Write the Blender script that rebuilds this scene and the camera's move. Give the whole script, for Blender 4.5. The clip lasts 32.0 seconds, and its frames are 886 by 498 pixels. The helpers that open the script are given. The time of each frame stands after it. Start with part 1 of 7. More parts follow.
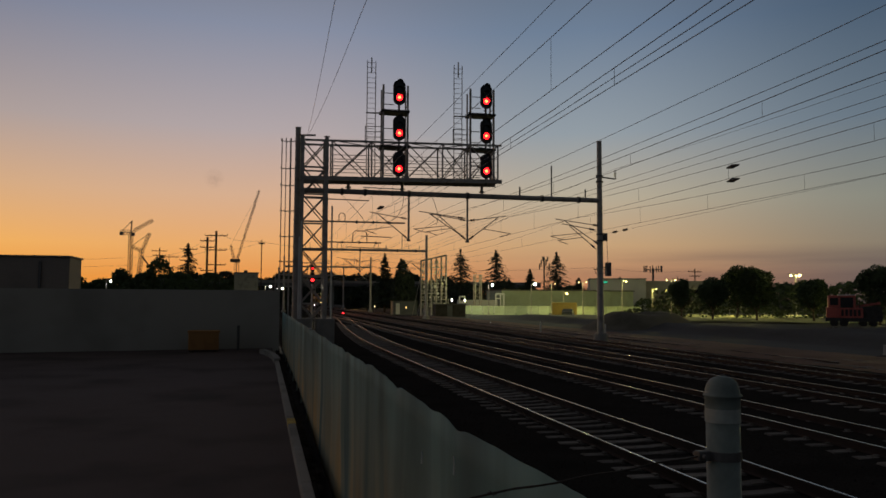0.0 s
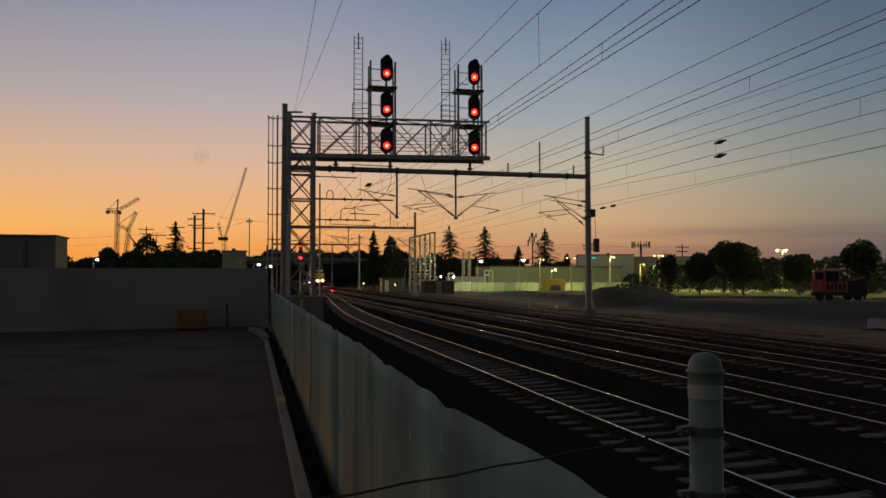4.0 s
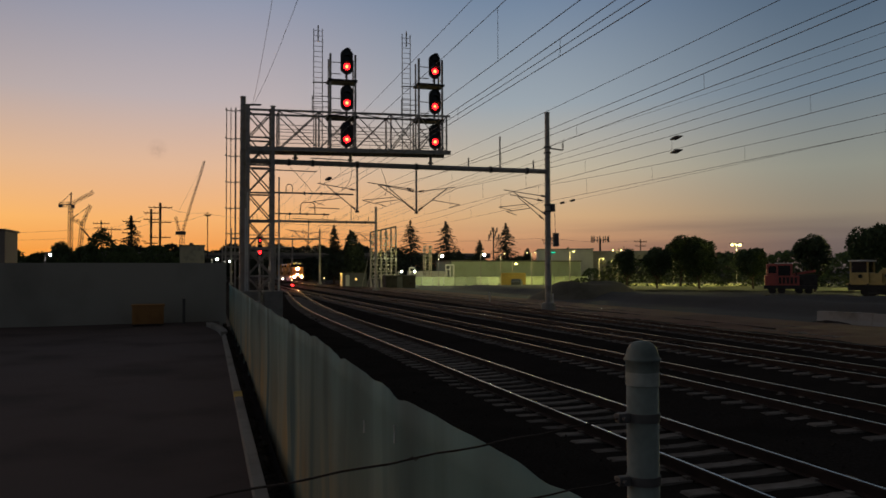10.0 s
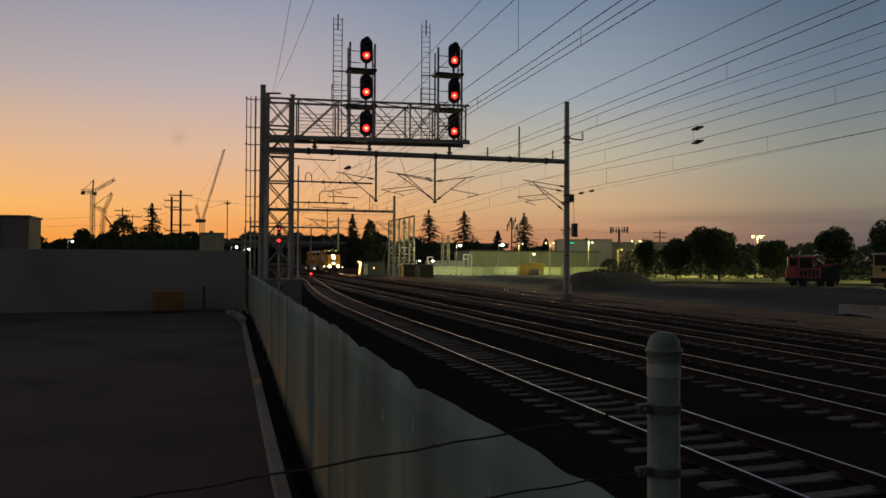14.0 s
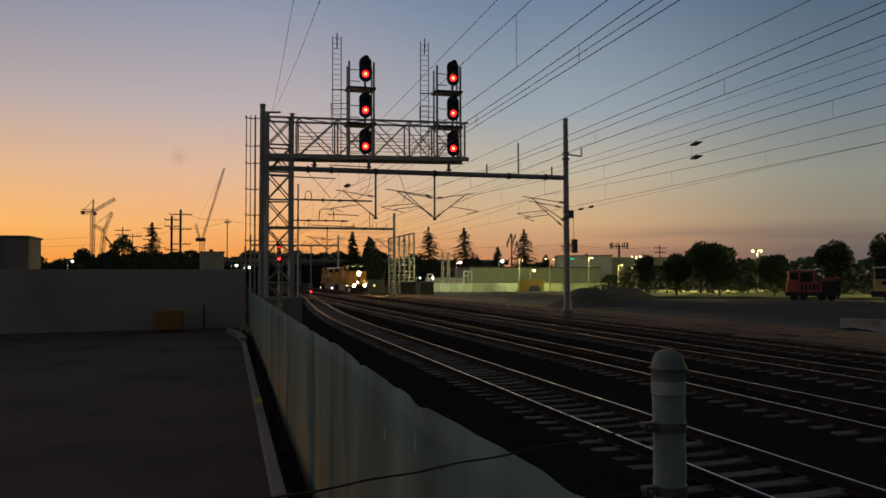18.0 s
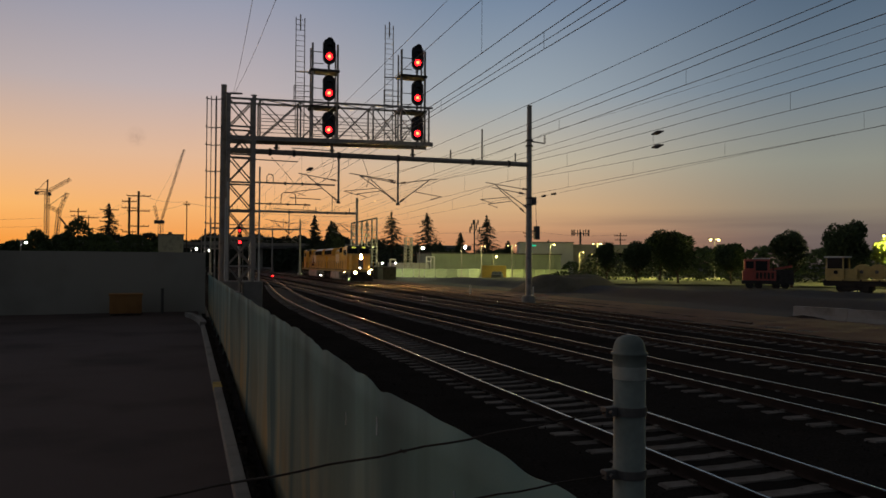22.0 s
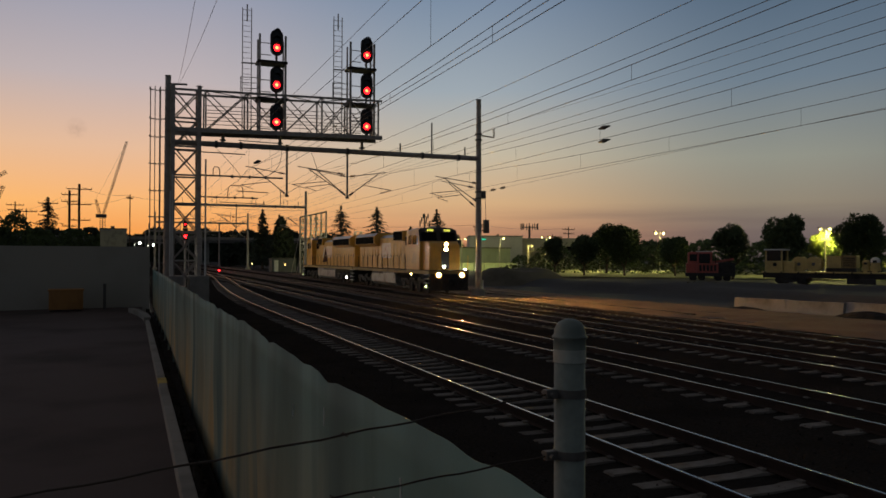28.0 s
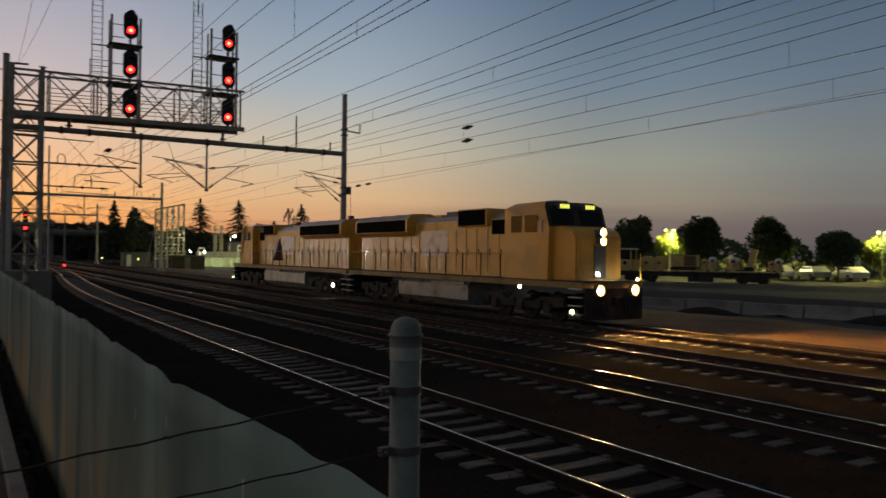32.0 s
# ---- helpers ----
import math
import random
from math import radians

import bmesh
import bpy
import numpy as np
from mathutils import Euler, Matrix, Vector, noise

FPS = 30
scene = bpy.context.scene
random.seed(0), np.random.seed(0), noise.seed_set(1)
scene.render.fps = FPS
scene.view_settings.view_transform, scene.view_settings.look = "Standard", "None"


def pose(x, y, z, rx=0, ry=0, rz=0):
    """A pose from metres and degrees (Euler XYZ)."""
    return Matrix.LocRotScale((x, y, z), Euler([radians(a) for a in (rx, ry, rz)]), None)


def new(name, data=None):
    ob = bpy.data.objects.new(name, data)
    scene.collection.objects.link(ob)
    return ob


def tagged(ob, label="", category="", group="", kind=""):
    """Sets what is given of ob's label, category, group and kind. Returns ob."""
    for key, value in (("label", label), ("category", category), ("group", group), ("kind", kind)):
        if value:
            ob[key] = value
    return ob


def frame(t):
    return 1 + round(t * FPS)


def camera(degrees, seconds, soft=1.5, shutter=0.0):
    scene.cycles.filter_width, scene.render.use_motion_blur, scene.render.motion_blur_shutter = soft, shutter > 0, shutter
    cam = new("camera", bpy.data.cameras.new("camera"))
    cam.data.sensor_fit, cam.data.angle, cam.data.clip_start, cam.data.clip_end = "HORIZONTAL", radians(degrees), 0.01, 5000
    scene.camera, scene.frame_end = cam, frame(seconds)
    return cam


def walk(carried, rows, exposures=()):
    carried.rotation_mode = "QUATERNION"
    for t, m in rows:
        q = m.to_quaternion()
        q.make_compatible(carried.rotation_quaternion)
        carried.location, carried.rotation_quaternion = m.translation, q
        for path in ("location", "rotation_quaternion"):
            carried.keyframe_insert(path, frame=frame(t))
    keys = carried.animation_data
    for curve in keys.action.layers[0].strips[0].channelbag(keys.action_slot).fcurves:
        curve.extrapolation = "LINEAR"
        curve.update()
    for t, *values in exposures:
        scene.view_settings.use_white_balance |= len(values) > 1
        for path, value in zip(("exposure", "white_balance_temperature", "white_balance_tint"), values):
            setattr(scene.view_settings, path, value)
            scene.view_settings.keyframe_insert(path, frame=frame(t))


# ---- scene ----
cam = camera(59.45, 32.0, soft=1.6, shutter=0.5)
# seconds, place, heading to the right of the tracks, pitch, roll
PATH = [
    (0, -0.000, 0.000, 2.600, 13.07, 3.75, 0.25),
    (0.5, -0.008, 0.011, 2.604, 12.86, 3.64, 0.45),
    (1, -0.003, 0.013, 2.601, 12.80, 3.30, 0.24),
    (1.5, -0.006, 0.018, 2.602, 13.22, 2.84, 0.45),
    (2, -0.007, 0.025, 2.603, 13.32, 2.49, 0.62),
    (2.5, -0.002, 0.022, 2.597, 13.31, 2.17, 0.23),
    (4.5, 0.013, -0.011, 2.607, 14.09, 2.06, 0.01),
    (5, 0.017, -0.015, 2.600, 14.73, 2.43, 1.03),
    (5.5, 0.019, -0.008, 2.603, 14.72, 3.26, 1.63),
    (6, 0.028, -0.011, 2.605, 14.99, 3.36, 1.88),
    (6.5, 0.029, -0.009, 2.608, 15.27, 3.31, 1.99),
    (7, 0.036, -0.016, 2.605, 15.37, 3.21, 1.89),
    (7.5, 0.034, -0.016, 2.608, 15.54, 3.36, 1.23),
    (8, 0.046, -0.023, 2.598, 16.34, 3.47, 0.45),
    (8.5, 0.054, -0.023, 2.596, 17.16, 2.97, 0.02),
    (9, 0.059, -0.026, 2.592, 17.68, 2.19, -0.41),
    (9.5, 0.061, -0.025, 2.592, 17.75, 1.76, -0.49),
    (10, 0.057, -0.022, 2.594, 16.76, 1.63, -0.22),
    (10.5, 0.051, -0.022, 2.596, 15.70, 1.49, -0.24),
    (11, 0.047, -0.020, 2.594, 15.07, 1.49, -0.31),
    (11.5, 0.051, -0.025, 2.595, 15.17, 1.48, -0.05),
    (12, 0.051, -0.025, 2.595, 15.48, 1.35, 0.22),
    (12.5, 0.049, -0.021, 2.598, 15.68, 1.21, 0.37),
    (13, 0.047, -0.023, 2.596, 15.65, 1.09, 0.44),
    (13.5, 0.046, -0.027, 2.596, 15.54, 1.04, 0.37),
    (14, 0.044, -0.027, 2.594, 15.43, 0.86, 0.26),
    (14.5, 0.039, -0.024, 2.596, 15.29, 0.59, 0.32),
    (16.5, 0.005, -0.011, 2.594, 14.29, 0.62, 0.05),
    (17, 0.008, -0.012, 2.595, 14.36, 1.00, -0.25),
    (17.5, 0.021, -0.015, 2.599, 14.73, 1.58, -0.25),
    (18, 0.041, -0.018, 2.598, 15.43, 2.11, -0.20),
    (18.5, 0.042, -0.015, 2.597, 15.97, 2.04, -0.03),
    (19, 0.049, -0.017, 2.595, 16.42, 1.87, -0.15),
    (19.5, 0.047, -0.012, 2.597, 16.87, 1.86, -0.05),
    (20, 0.040, -0.008, 2.597, 17.05, 1.66, 0.23),
    (20.5, 0.034, -0.003, 2.595, 17.25, 1.32, 0.34),
    (21, 0.038, -0.007, 2.594, 17.91, 1.07, 0.35),
    (21.5, 0.039, -0.007, 2.595, 18.26, 1.05, 0.34),
    (22, 0.040, -0.006, 2.595, 18.18, 1.04, 0.35),
    (22.5, 0.040, -0.006, 2.595, 18.09, 1.09, 0.69),
    (23, 0.039, -0.005, 2.596, 18.20, 1.24, 1.08),
    (23.5, 0.040, -0.002, 2.595, 18.61, 1.20, 1.36),
    (24, 0.038, -0.002, 2.594, 19.00, 1.01, 1.60),
    (24.5, 0.044, -0.007, 2.593, 19.70, 0.96, 1.62),
    (25, 0.041, -0.009, 2.590, 20.03, 1.09, 1.24),
    (25.5, 0.035, -0.010, 2.589, 19.97, 1.30, 0.91),
    (27.5, 0.046, -0.019, 2.581, 21.62, 0.98, 0.43),
    (28, 0.052, -0.026, 2.574, 21.86, 0.61, 0.16),
    (28.5, 0.055, -0.026, 2.578, 22.29, 0.44, 0.25),
    (29, 0.065, -0.033, 2.578, 22.87, 0.07, 0.22),
    (29.5, 0.068, -0.040, 2.577, 23.54, -0.39, 0.22),
    (30, 0.073, -0.045, 2.579, 24.14, -0.62, 0.37),
    (30.5, 0.081, -0.058, 2.579, 25.29, -0.53, 0.37),
    (31, 0.089, -0.066, 2.584, 26.91, -0.08, 0.84),
    (31.5, 0.096, -0.071, 2.584, 28.68, 0.20, 0.92),
    (32, 0.109, -0.077, 2.582, 31.75, 0.41, 0.69),
]
walk(cam, [(t, pose(x, y, z, 0, 0, -yaw) @ pose(0, 0, 0, 90 + pitch) @ pose(0, 0, 0, 0, 0, roll))
           for t, x, y, z, yaw, pitch, roll in PATH], exposures=[(0, -0.08), (2.5, -0.02), (5, 0.08), (24, 0.11), (28, 0.16), (31, 0.26), (32, 0.27)])


# ---- dusk sky: afterglow low on one side, blue above ----
def ramp(nt, stops, tone=(1, 1, 1)):
    node = nt.nodes.new("ShaderNodeValToRGB")
    els = node.color_ramp.elements
    while len(els) < len(stops):
        els.new(0.5)
    for e, (p, c) in zip(els, stops):
        e.position, e.color = p, (*[(v / 255 / 12.92 if v < 10.3 else ((v / 255 + 0.055) / 1.055) ** 2.4) for v in [a * b for a, b in zip(c, tone)]], 1)
    return node


def math_node(nt, op, a, b=None, c=None, clamp=False):
    node = nt.nodes.new("ShaderNodeMath")
    node.operation, node.use_clamp = op, clamp
    for i, v in enumerate((a, b, c)):
        if v is None:
            continue
        if isinstance(v, (int, float)):
            node.inputs[i].default_value = v
        else:
            nt.links.new(v, node.inputs[i])
    return node.outputs[0]


world = bpy.data.worlds.new("dusk")
scene.world = world
world.use_nodes = True
nt = world.node_tree
nt.nodes.clear()
way = nt.nodes.new("ShaderNodeTexCoord").outputs["Generated"]
sep = nt.nodes.new("ShaderNodeSeparateXYZ")
nt.links.new(way, sep.inputs[0])
X, Y, Z = sep.outputs
glow_az = radians(-32)
flat = math_node(nt, "SQRT", math_node(nt, "ADD", math_node(nt, "MULTIPLY", X, X), math_node(nt, "MULTIPLY", Y, Y)))
along = math_node(nt, "DIVIDE", math_node(nt, "ADD", math_node(nt, "MULTIPLY", X, math.sin(glow_az)), math_node(nt, "MULTIPLY", Y, math.cos(glow_az))), math_node(nt, "MAXIMUM", flat, 0.001))
angle = math_node(nt, "ARCCOSINE", along)           # from the afterglow, round the horizon
height = math_node(nt, "MULTIPLY", Z, 2.0, clamp=True)
SKY = [
    (0.0, [(0.0, (232, 138, 40)), (0.05, (248, 163, 52)), (0.13, (250, 187, 94)), (0.26, (219, 177, 130)), (0.42, (174, 160, 154)), (0.66, (123, 129, 150)), (1.0, (86, 86, 88))]),
    (0.58, [(0.0, (218, 134, 62)), (0.05, (234, 154, 78)), (0.13, (237, 176, 112)), (0.26, (218, 181, 152)), (0.42, (181, 172, 176)), (0.66, (137, 147, 170)), (1.0, (84, 85, 90))]),
    (0.95, [(0.0, (176, 112, 80)), (0.06, (198, 142, 102)), (0.14, (204, 166, 124)), (0.26, (188, 176, 154)), (0.42, (150, 160, 168)), (0.66, (112, 130, 153)), (1.0, (80, 82, 88))]),
    (1.35, [(0.0, (94, 84, 82)), (0.07, (112, 99, 94)), (0.13, (138, 127, 110)), (0.24, (138, 139, 128)), (0.42, (104, 119, 132)), (0.66, (74, 93, 114)), (1.0, (70, 74, 80))]),
    (1.64, [(0.0, (80, 76, 77)), (0.07, (94, 88, 87)), (0.13, (110, 106, 101)), (0.24, (112, 117, 115)), (0.42, (92, 106, 120)), (0.66, (68, 86, 106)), (1.0, (68, 72, 78))]),
    (2.2, [(0.0, (72, 70, 72)), (0.10, (80, 80, 82)), (0.20, (88, 92, 96)), (0.42, (78, 87, 98)), (1.0, (64, 65, 68))]),
]
last = None
for az, stops in SKY:
    r = ramp(nt, stops, (1.005, 0.985, 0.97) if az < 0.6 else (1.0, 1.0, 1.0))
    nt.links.new(height, r.inputs[0])
    if last is None:
        last = (az, r.outputs[0])
        continue
    mix = nt.nodes.new("ShaderNodeMix")
    mix.data_type = "RGBA"
    span = nt.nodes.new("ShaderNodeMapRange")
    span.interpolation_type = "SMOOTHSTEP"
    span.inputs["From Min"].default_value, span.inputs["From Max"].default_value = last[0], az
    nt.links.new(angle, span.inputs["Value"])
    nt.links.new(span.outputs[0], mix.inputs["Factor"])
    nt.links.new(last[1], mix.inputs[6])
    nt.links.new(r.outputs[0], mix.inputs[7])
    last = (az, mix.outputs[2])
# thin grey-violet cloud band low on the darker side
stretch = nt.nodes.new("ShaderNodeMapping")
stretch.inputs["Scale"].default_value = (2.2, 2.2, 38)
nt.links.new(way, stretch.inputs[0])
cloud = nt.nodes.new("ShaderNodeTexNoise")
cloud.inputs["Scale"].default_value, cloud.inputs["Detail"].default_value = 1.6, 5
nt.links.new(stretch.outputs[0], cloud.inputs[0])
low = math_node(nt, "MULTIPLY", math_node(nt, "MULTIPLY_ADD", Z, 60, -0.6, True), math_node(nt, "MULTIPLY_ADD", Z, -45, 3.1, True), clamp=True)
veil = math_node(nt, "MULTIPLY", math_node(nt, "MULTIPLY", low, math_node(nt, "MULTIPLY_ADD", angle, 3.0, -2.4, True)), math_node(nt, "MULTIPLY_ADD", cloud.outputs[0], 3.2, -1.15, True))
band = nt.nodes.new("ShaderNodeMix")
band.data_type = "RGBA"
nt.links.new(math_node(nt, "MULTIPLY", veil, 0.5), band.inputs["Factor"])
nt.links.new(last[1], band.inputs[6])
band.inputs[7].default_value = (0.125, 0.088, 0.085, 1)
# one small torn wisp of smoke high over the afterglow
off = nt.nodes.new("ShaderNodeVectorMath")
off.operation = "DISTANCE"
nt.links.new(way, off.inputs[0])
off.inputs[1].default_value = (-0.0604, 0.9872, 0.1478)
tuft = nt.nodes.new("ShaderNodeTexNoise")
tuft.inputs["Scale"].default_value, tuft.inputs["Detail"].default_value = 160, 3
nt.links.new(way, tuft.inputs[0])
wisp = math_node(nt, "MULTIPLY", math_node(nt, "MULTIPLY_ADD", off.outputs["Value"], -75, 1.0, True), math_node(nt, "MULTIPLY_ADD", tuft.outputs[0], 2.2, -0.5, True))
smoke = nt.nodes.new("ShaderNodeMix")
smoke.data_type = "RGBA"
nt.links.new(math_node(nt, "MULTIPLY", wisp, 0.4), smoke.inputs["Factor"])
nt.links.new(band.outputs[2], smoke.inputs[6])
smoke.inputs[7].default_value = (0.3, 0.2, 0.16, 1)
last = (0, smoke.outputs[2])
bg = nt.nodes.new("ShaderNodeBackground")
bg.inputs["Strength"].default_value = 1.0
nt.links.new(last[1], bg.inputs["Color"])
out = nt.nodes.new("ShaderNodeOutputWorld")
nt.links.new(bg.outputs[0], out.inputs["Surface"])


# ---- materials ----
def material(name, base, rough=0.7, metal=0.0, grain=30.0, spread=0.25, big=1.5, bump=0.2, tint=None, spec=0.5, random_piece=0.0, coords="Object"):
    """A surface with fine grain, larger stains and relief. tint: a second colour that the stains lead to."""
    m = bpy.data.materials.new(name)
    m.use_nodes = True
    t = m.node_tree
    b = t.nodes["Principled BSDF"]
    tc = t.nodes.new("ShaderNodeTexCoord").outputs[coords]
    fine, wide = t.nodes.new("ShaderNodeTexNoise"), t.nodes.new("ShaderNodeTexNoise")
    for n, s, d in ((fine, grain, 6), (wide, big, 4)):
        n.inputs["Scale"].default_value, n.inputs["Detail"].default_value = s, d
        t.links.new(tc, n.inputs["Vector"])
    lo = [max(0, c * (1 - spread)) for c in base]
    hi = [min(1, c * (1 + spread)) for c in base]
    mix = t.nodes.new("ShaderNodeMix")
    mix.data_type = "RGBA"
    mix.inputs[6].default_value, mix.inputs[7].default_value = (*lo, 1), (*hi, 1)
    t.links.new(fine.outputs[0], mix.inputs["Factor"])
    col = mix.outputs[2]
    second = t.nodes.new("ShaderNodeMix")
    second.data_type = "RGBA"
    r = t.nodes.new("ShaderNodeMapRange")
    r.inputs["From Min"].default_value, r.inputs["From Max"].default_value = 0.48, 0.72
    t.links.new(wide.outputs[0], r.inputs["Value"])
    t.links.new(r.outputs[0], second.inputs["Factor"])
    t.links.new(col, second.inputs[6])
    second.inputs[7].default_value = (*(tint or [c * (1 - spread * 1.3) for c in base]), 1)
    col = second.outputs[2]
    if random_piece:
        info = t.nodes.new("ShaderNodeObjectInfo")
        hsv = t.nodes.new("ShaderNodeHueSaturation")
        mr = t.nodes.new("ShaderNodeMapRange")
        mr.inputs["To Min"].default_value, mr.inputs["To Max"].default_value = 1 - random_piece, 1 + random_piece
        t.links.new(info.outputs["Random"], mr.inputs["Value"])
        t.links.new(mr.outputs[0], hsv.inputs["Value"])
        t.links.new(col, hsv.inputs["Color"])
        col = hsv.outputs[0]
    t.links.new(col, b.inputs["Base Color"])
    rr = t.nodes.new("ShaderNodeMapRange")
    rr.inputs["To Min"].default_value, rr.inputs["To Max"].default_value = max(0.02, rough - 0.12), min(1, rough + 0.12)
    t.links.new(wide.outputs[0], rr.inputs["Value"])
    t.links.new(rr.outputs[0], b.inputs["Roughness"])
    b.inputs["Metallic"].default_value = metal
    b.inputs["Specular IOR Level"].default_value = spec
    if bump:
        bp = t.nodes.new("ShaderNodeBump")
        bp.inputs["Strength"].default_value, bp.inputs["Distance"].default_value = bump, 0.02
        t.links.new(fine.outputs[0], bp.inputs["Height"])
        t.links.new(bp.outputs[0], b.inputs["Normal"])
    return m


def glow(name, colour, strength):
    m = bpy.data.materials.new(name)
    m.use_nodes = True
    t = m.node_tree
    t.nodes.clear()
    e = t.nodes.new("ShaderNodeEmission")
    e.inputs[0].default_value, e.inputs[1].default_value = (*colour, 1), strength
    t.links.new(e.outputs[0], t.nodes.new("ShaderNodeOutputMaterial").inputs[0])
    return m


ASPHALT = material("asphalt", (0.088, 0.065, 0.059), 0.9, grain=90, big=0.3, spread=0.3, bump=0.35, spec=0.2, tint=(0.045, 0.035, 0.032))
BALLAST = material("ballast", (0.031, 0.027, 0.024), 0.97, grain=22, big=0.5, spread=0.8, bump=1.0, spec=0.0, tint=(0.022, 0.019, 0.017))
STONE = material("ballast_stone", (0.036, 0.031, 0.027), 0.95, grain=40, spread=0.6, bump=0.5, spec=0.05)
DIRT = material("dirt", (0.135, 0.062, 0.027), 0.95, grain=6, big=0.25, spread=0.4, bump=0.8, tint=(0.08, 0.038, 0.018))
# soil taken near black: the shade of the kerb gap is in its colour
SOIL = material("shaded_soil", (0.008, 0.0065, 0.0055), 0.95, spec=0.05, grain=20, big=2, spread=0.5, bump=0.8)
LAWN = material("rough_grass", (0.14, 0.15, 0.04), 0.95, grain=9, big=0.4, spread=0.5, bump=0.6, tint=(0.12, 0.11, 0.05))
GROUND = material("ground", (0.035, 0.031, 0.027), 0.95, grain=3, big=0.08, spread=0.4, bump=0.4)
RAIL_TOP = material("polished_rail", (0.27, 0.275, 0.285), 0.19, 1.0, grain=60, spread=0.12, bump=0)
RAIL_SIDE = material("rusty_rail", (0.04, 0.02, 0.013), 0.85, 0.2, grain=50, spread=0.4, bump=0.3)
TIE = material("concrete_tie", (0.18, 0.16, 0.14), 0.9, grain=45, big=3, spread=0.25, bump=0.3, random_piece=0.3, spec=0.15, tint=(0.12, 0.1, 0.082))
CONCRETE = material("concrete", (0.25, 0.235, 0.21), 0.9, grain=35, big=0.9, spread=0.18, bump=0.25, tint=(0.15, 0.14, 0.125))
WALL_GREY = material("grey_wall_paint", (0.31, 0.29, 0.25), 0.9, grain=18, big=0.3, spread=0.1, bump=0.1, tint=(0.235, 0.22, 0.19))
DULL_WALL = material("dull_brown_render", (0.24, 0.2, 0.17), 0.95, grain=12, big=0.3, spread=0.2, bump=0.1)
GALV = material("galvanised_steel", (0.33, 0.305, 0.28), 0.55, 0.35, grain=25, big=2.5, spread=0.25, bump=0.08)
DARKSTEEL = material("weathered_steel", (0.12, 0.115, 0.11), 0.6, 0.5, grain=30, big=2, spread=0.3, bump=0.1)
BLACK = material("black_paint", (0.022, 0.02, 0.02), 0.6, grain=40, spread=0.4, bump=0.08)
POSTGREY = material("zinc_post", (0.16, 0.19, 0.17), 0.62, 0.12, grain=45, big=5, spread=0.28, bump=0.15, tint=(0.085, 0.11, 0.1))
WIRE = material("wire", (0.16, 0.15, 0.15), 0.6, 0.6, grain=80, spread=0.3, bump=0)
YELLOW = material("yellow_loco_paint", (0.76, 0.39, 0.05), 0.4, grain=9, big=0.9, spread=0.15, bump=0.05, tint=(0.55, 0.3, 0.06))
YELLOW.node_tree.nodes["Principled BSDF"].inputs["Coat Weight"].default_value = 0.5
YELLOW.node_tree.nodes["Principled BSDF"].inputs["Coat Roughness"].default_value = 0.06


def wavy_coat(m):
    """Slightly buckled sheet metal: the gloss breaks up into upright streaks."""
    t = m.node_tree
    mp, n, bp = t.nodes.new("ShaderNodeMapping"), t.nodes.new("ShaderNodeTexNoise"), t.nodes.new("ShaderNodeBump")
    mp.inputs["Scale"].default_value = (1, 2.2, 0.7)
    t.links.new(t.nodes.new("ShaderNodeTexCoord").outputs["Object"], mp.inputs[0])
    t.links.new(mp.outputs[0], n.inputs[0])
    n.inputs["Scale"].default_value, n.inputs["Detail"].default_value = 1.6, 3
    bp.inputs["Strength"].default_value, bp.inputs["Distance"].default_value = 0.8, 0.09
    t.links.new(n.outputs[0], bp.inputs["Height"])
    t.links.new(bp.outputs[0], t.nodes["Principled BSDF"].inputs["Coat Normal"])


wavy_coat(YELLOW)
GRILLE = material("black_intake_mesh", (0.008, 0.008, 0.008), 0.95, grain=60, spread=0.5, bump=0.5, spec=0.05)
LOCO_GREY = material("grey_loco_paint", (0.1, 0.102, 0.105), 0.5, grain=14, big=0.8, spread=0.2, bump=0.06)
TRUCK = material("sooty_underframe", (0.035, 0.032, 0.03), 0.8, 0.2, grain=25, spread=0.5, bump=0.3)
SILVER = material("silver_underframe", (0.3, 0.29, 0.27), 0.5, 0.3, grain=25, spread=0.4, bump=0.15, tint=(0.15, 0.13, 0.11))
GLASSDARK = material("dark_window_glass", (0.012, 0.013, 0.015), 0.12, grain=3, spread=0.2, bump=0, spec=0.3)
BARK = material("bark", (0.09, 0.065, 0.045), 0.95, grain=25, spread=0.5, bump=0.8)
LEAF = material("foliage", (0.045, 0.07, 0.022), 0.8, grain=4, big=0.6, spread=0.5, bump=0, tint=(0.03, 0.045, 0.016))
LEAF_DARK = material("conifer_needles", (0.025, 0.036, 0.018), 0.85, grain=4, big=0.6, spread=0.5, bump=0)
BUILDING = material("pale_building_wall", (0.5, 0.49, 0.46), 0.9, grain=8, big=0.3, spread=0.1, bump=0.08)
GREENSHEET = material("pale_green_cladding", (0.3, 0.34, 0.24), 0.8, grain=8, big=0.4, spread=0.12, bump=0.08)
YARD_PANEL = material("stained_yard_panel", (0.26, 0.3, 0.2), 0.85, grain=5, big=0.7, spread=0.3, bump=0.15, tint=(0.15, 0.17, 0.11), random_piece=0.4, coords="Generated")
RED_PAINT = material("faded_red_paint", (0.42, 0.085, 0.065), 0.5, grain=18, big=1.2, spread=0.25, bump=0.1, tint=(0.28, 0.06, 0.05))
YELLOW_MACH = material("machine_yellow_paint", (0.25, 0.17, 0.035), 0.5, grain=18, big=1.2, spread=0.2, bump=0.1, tint=(0.2, 0.14, 0.035))
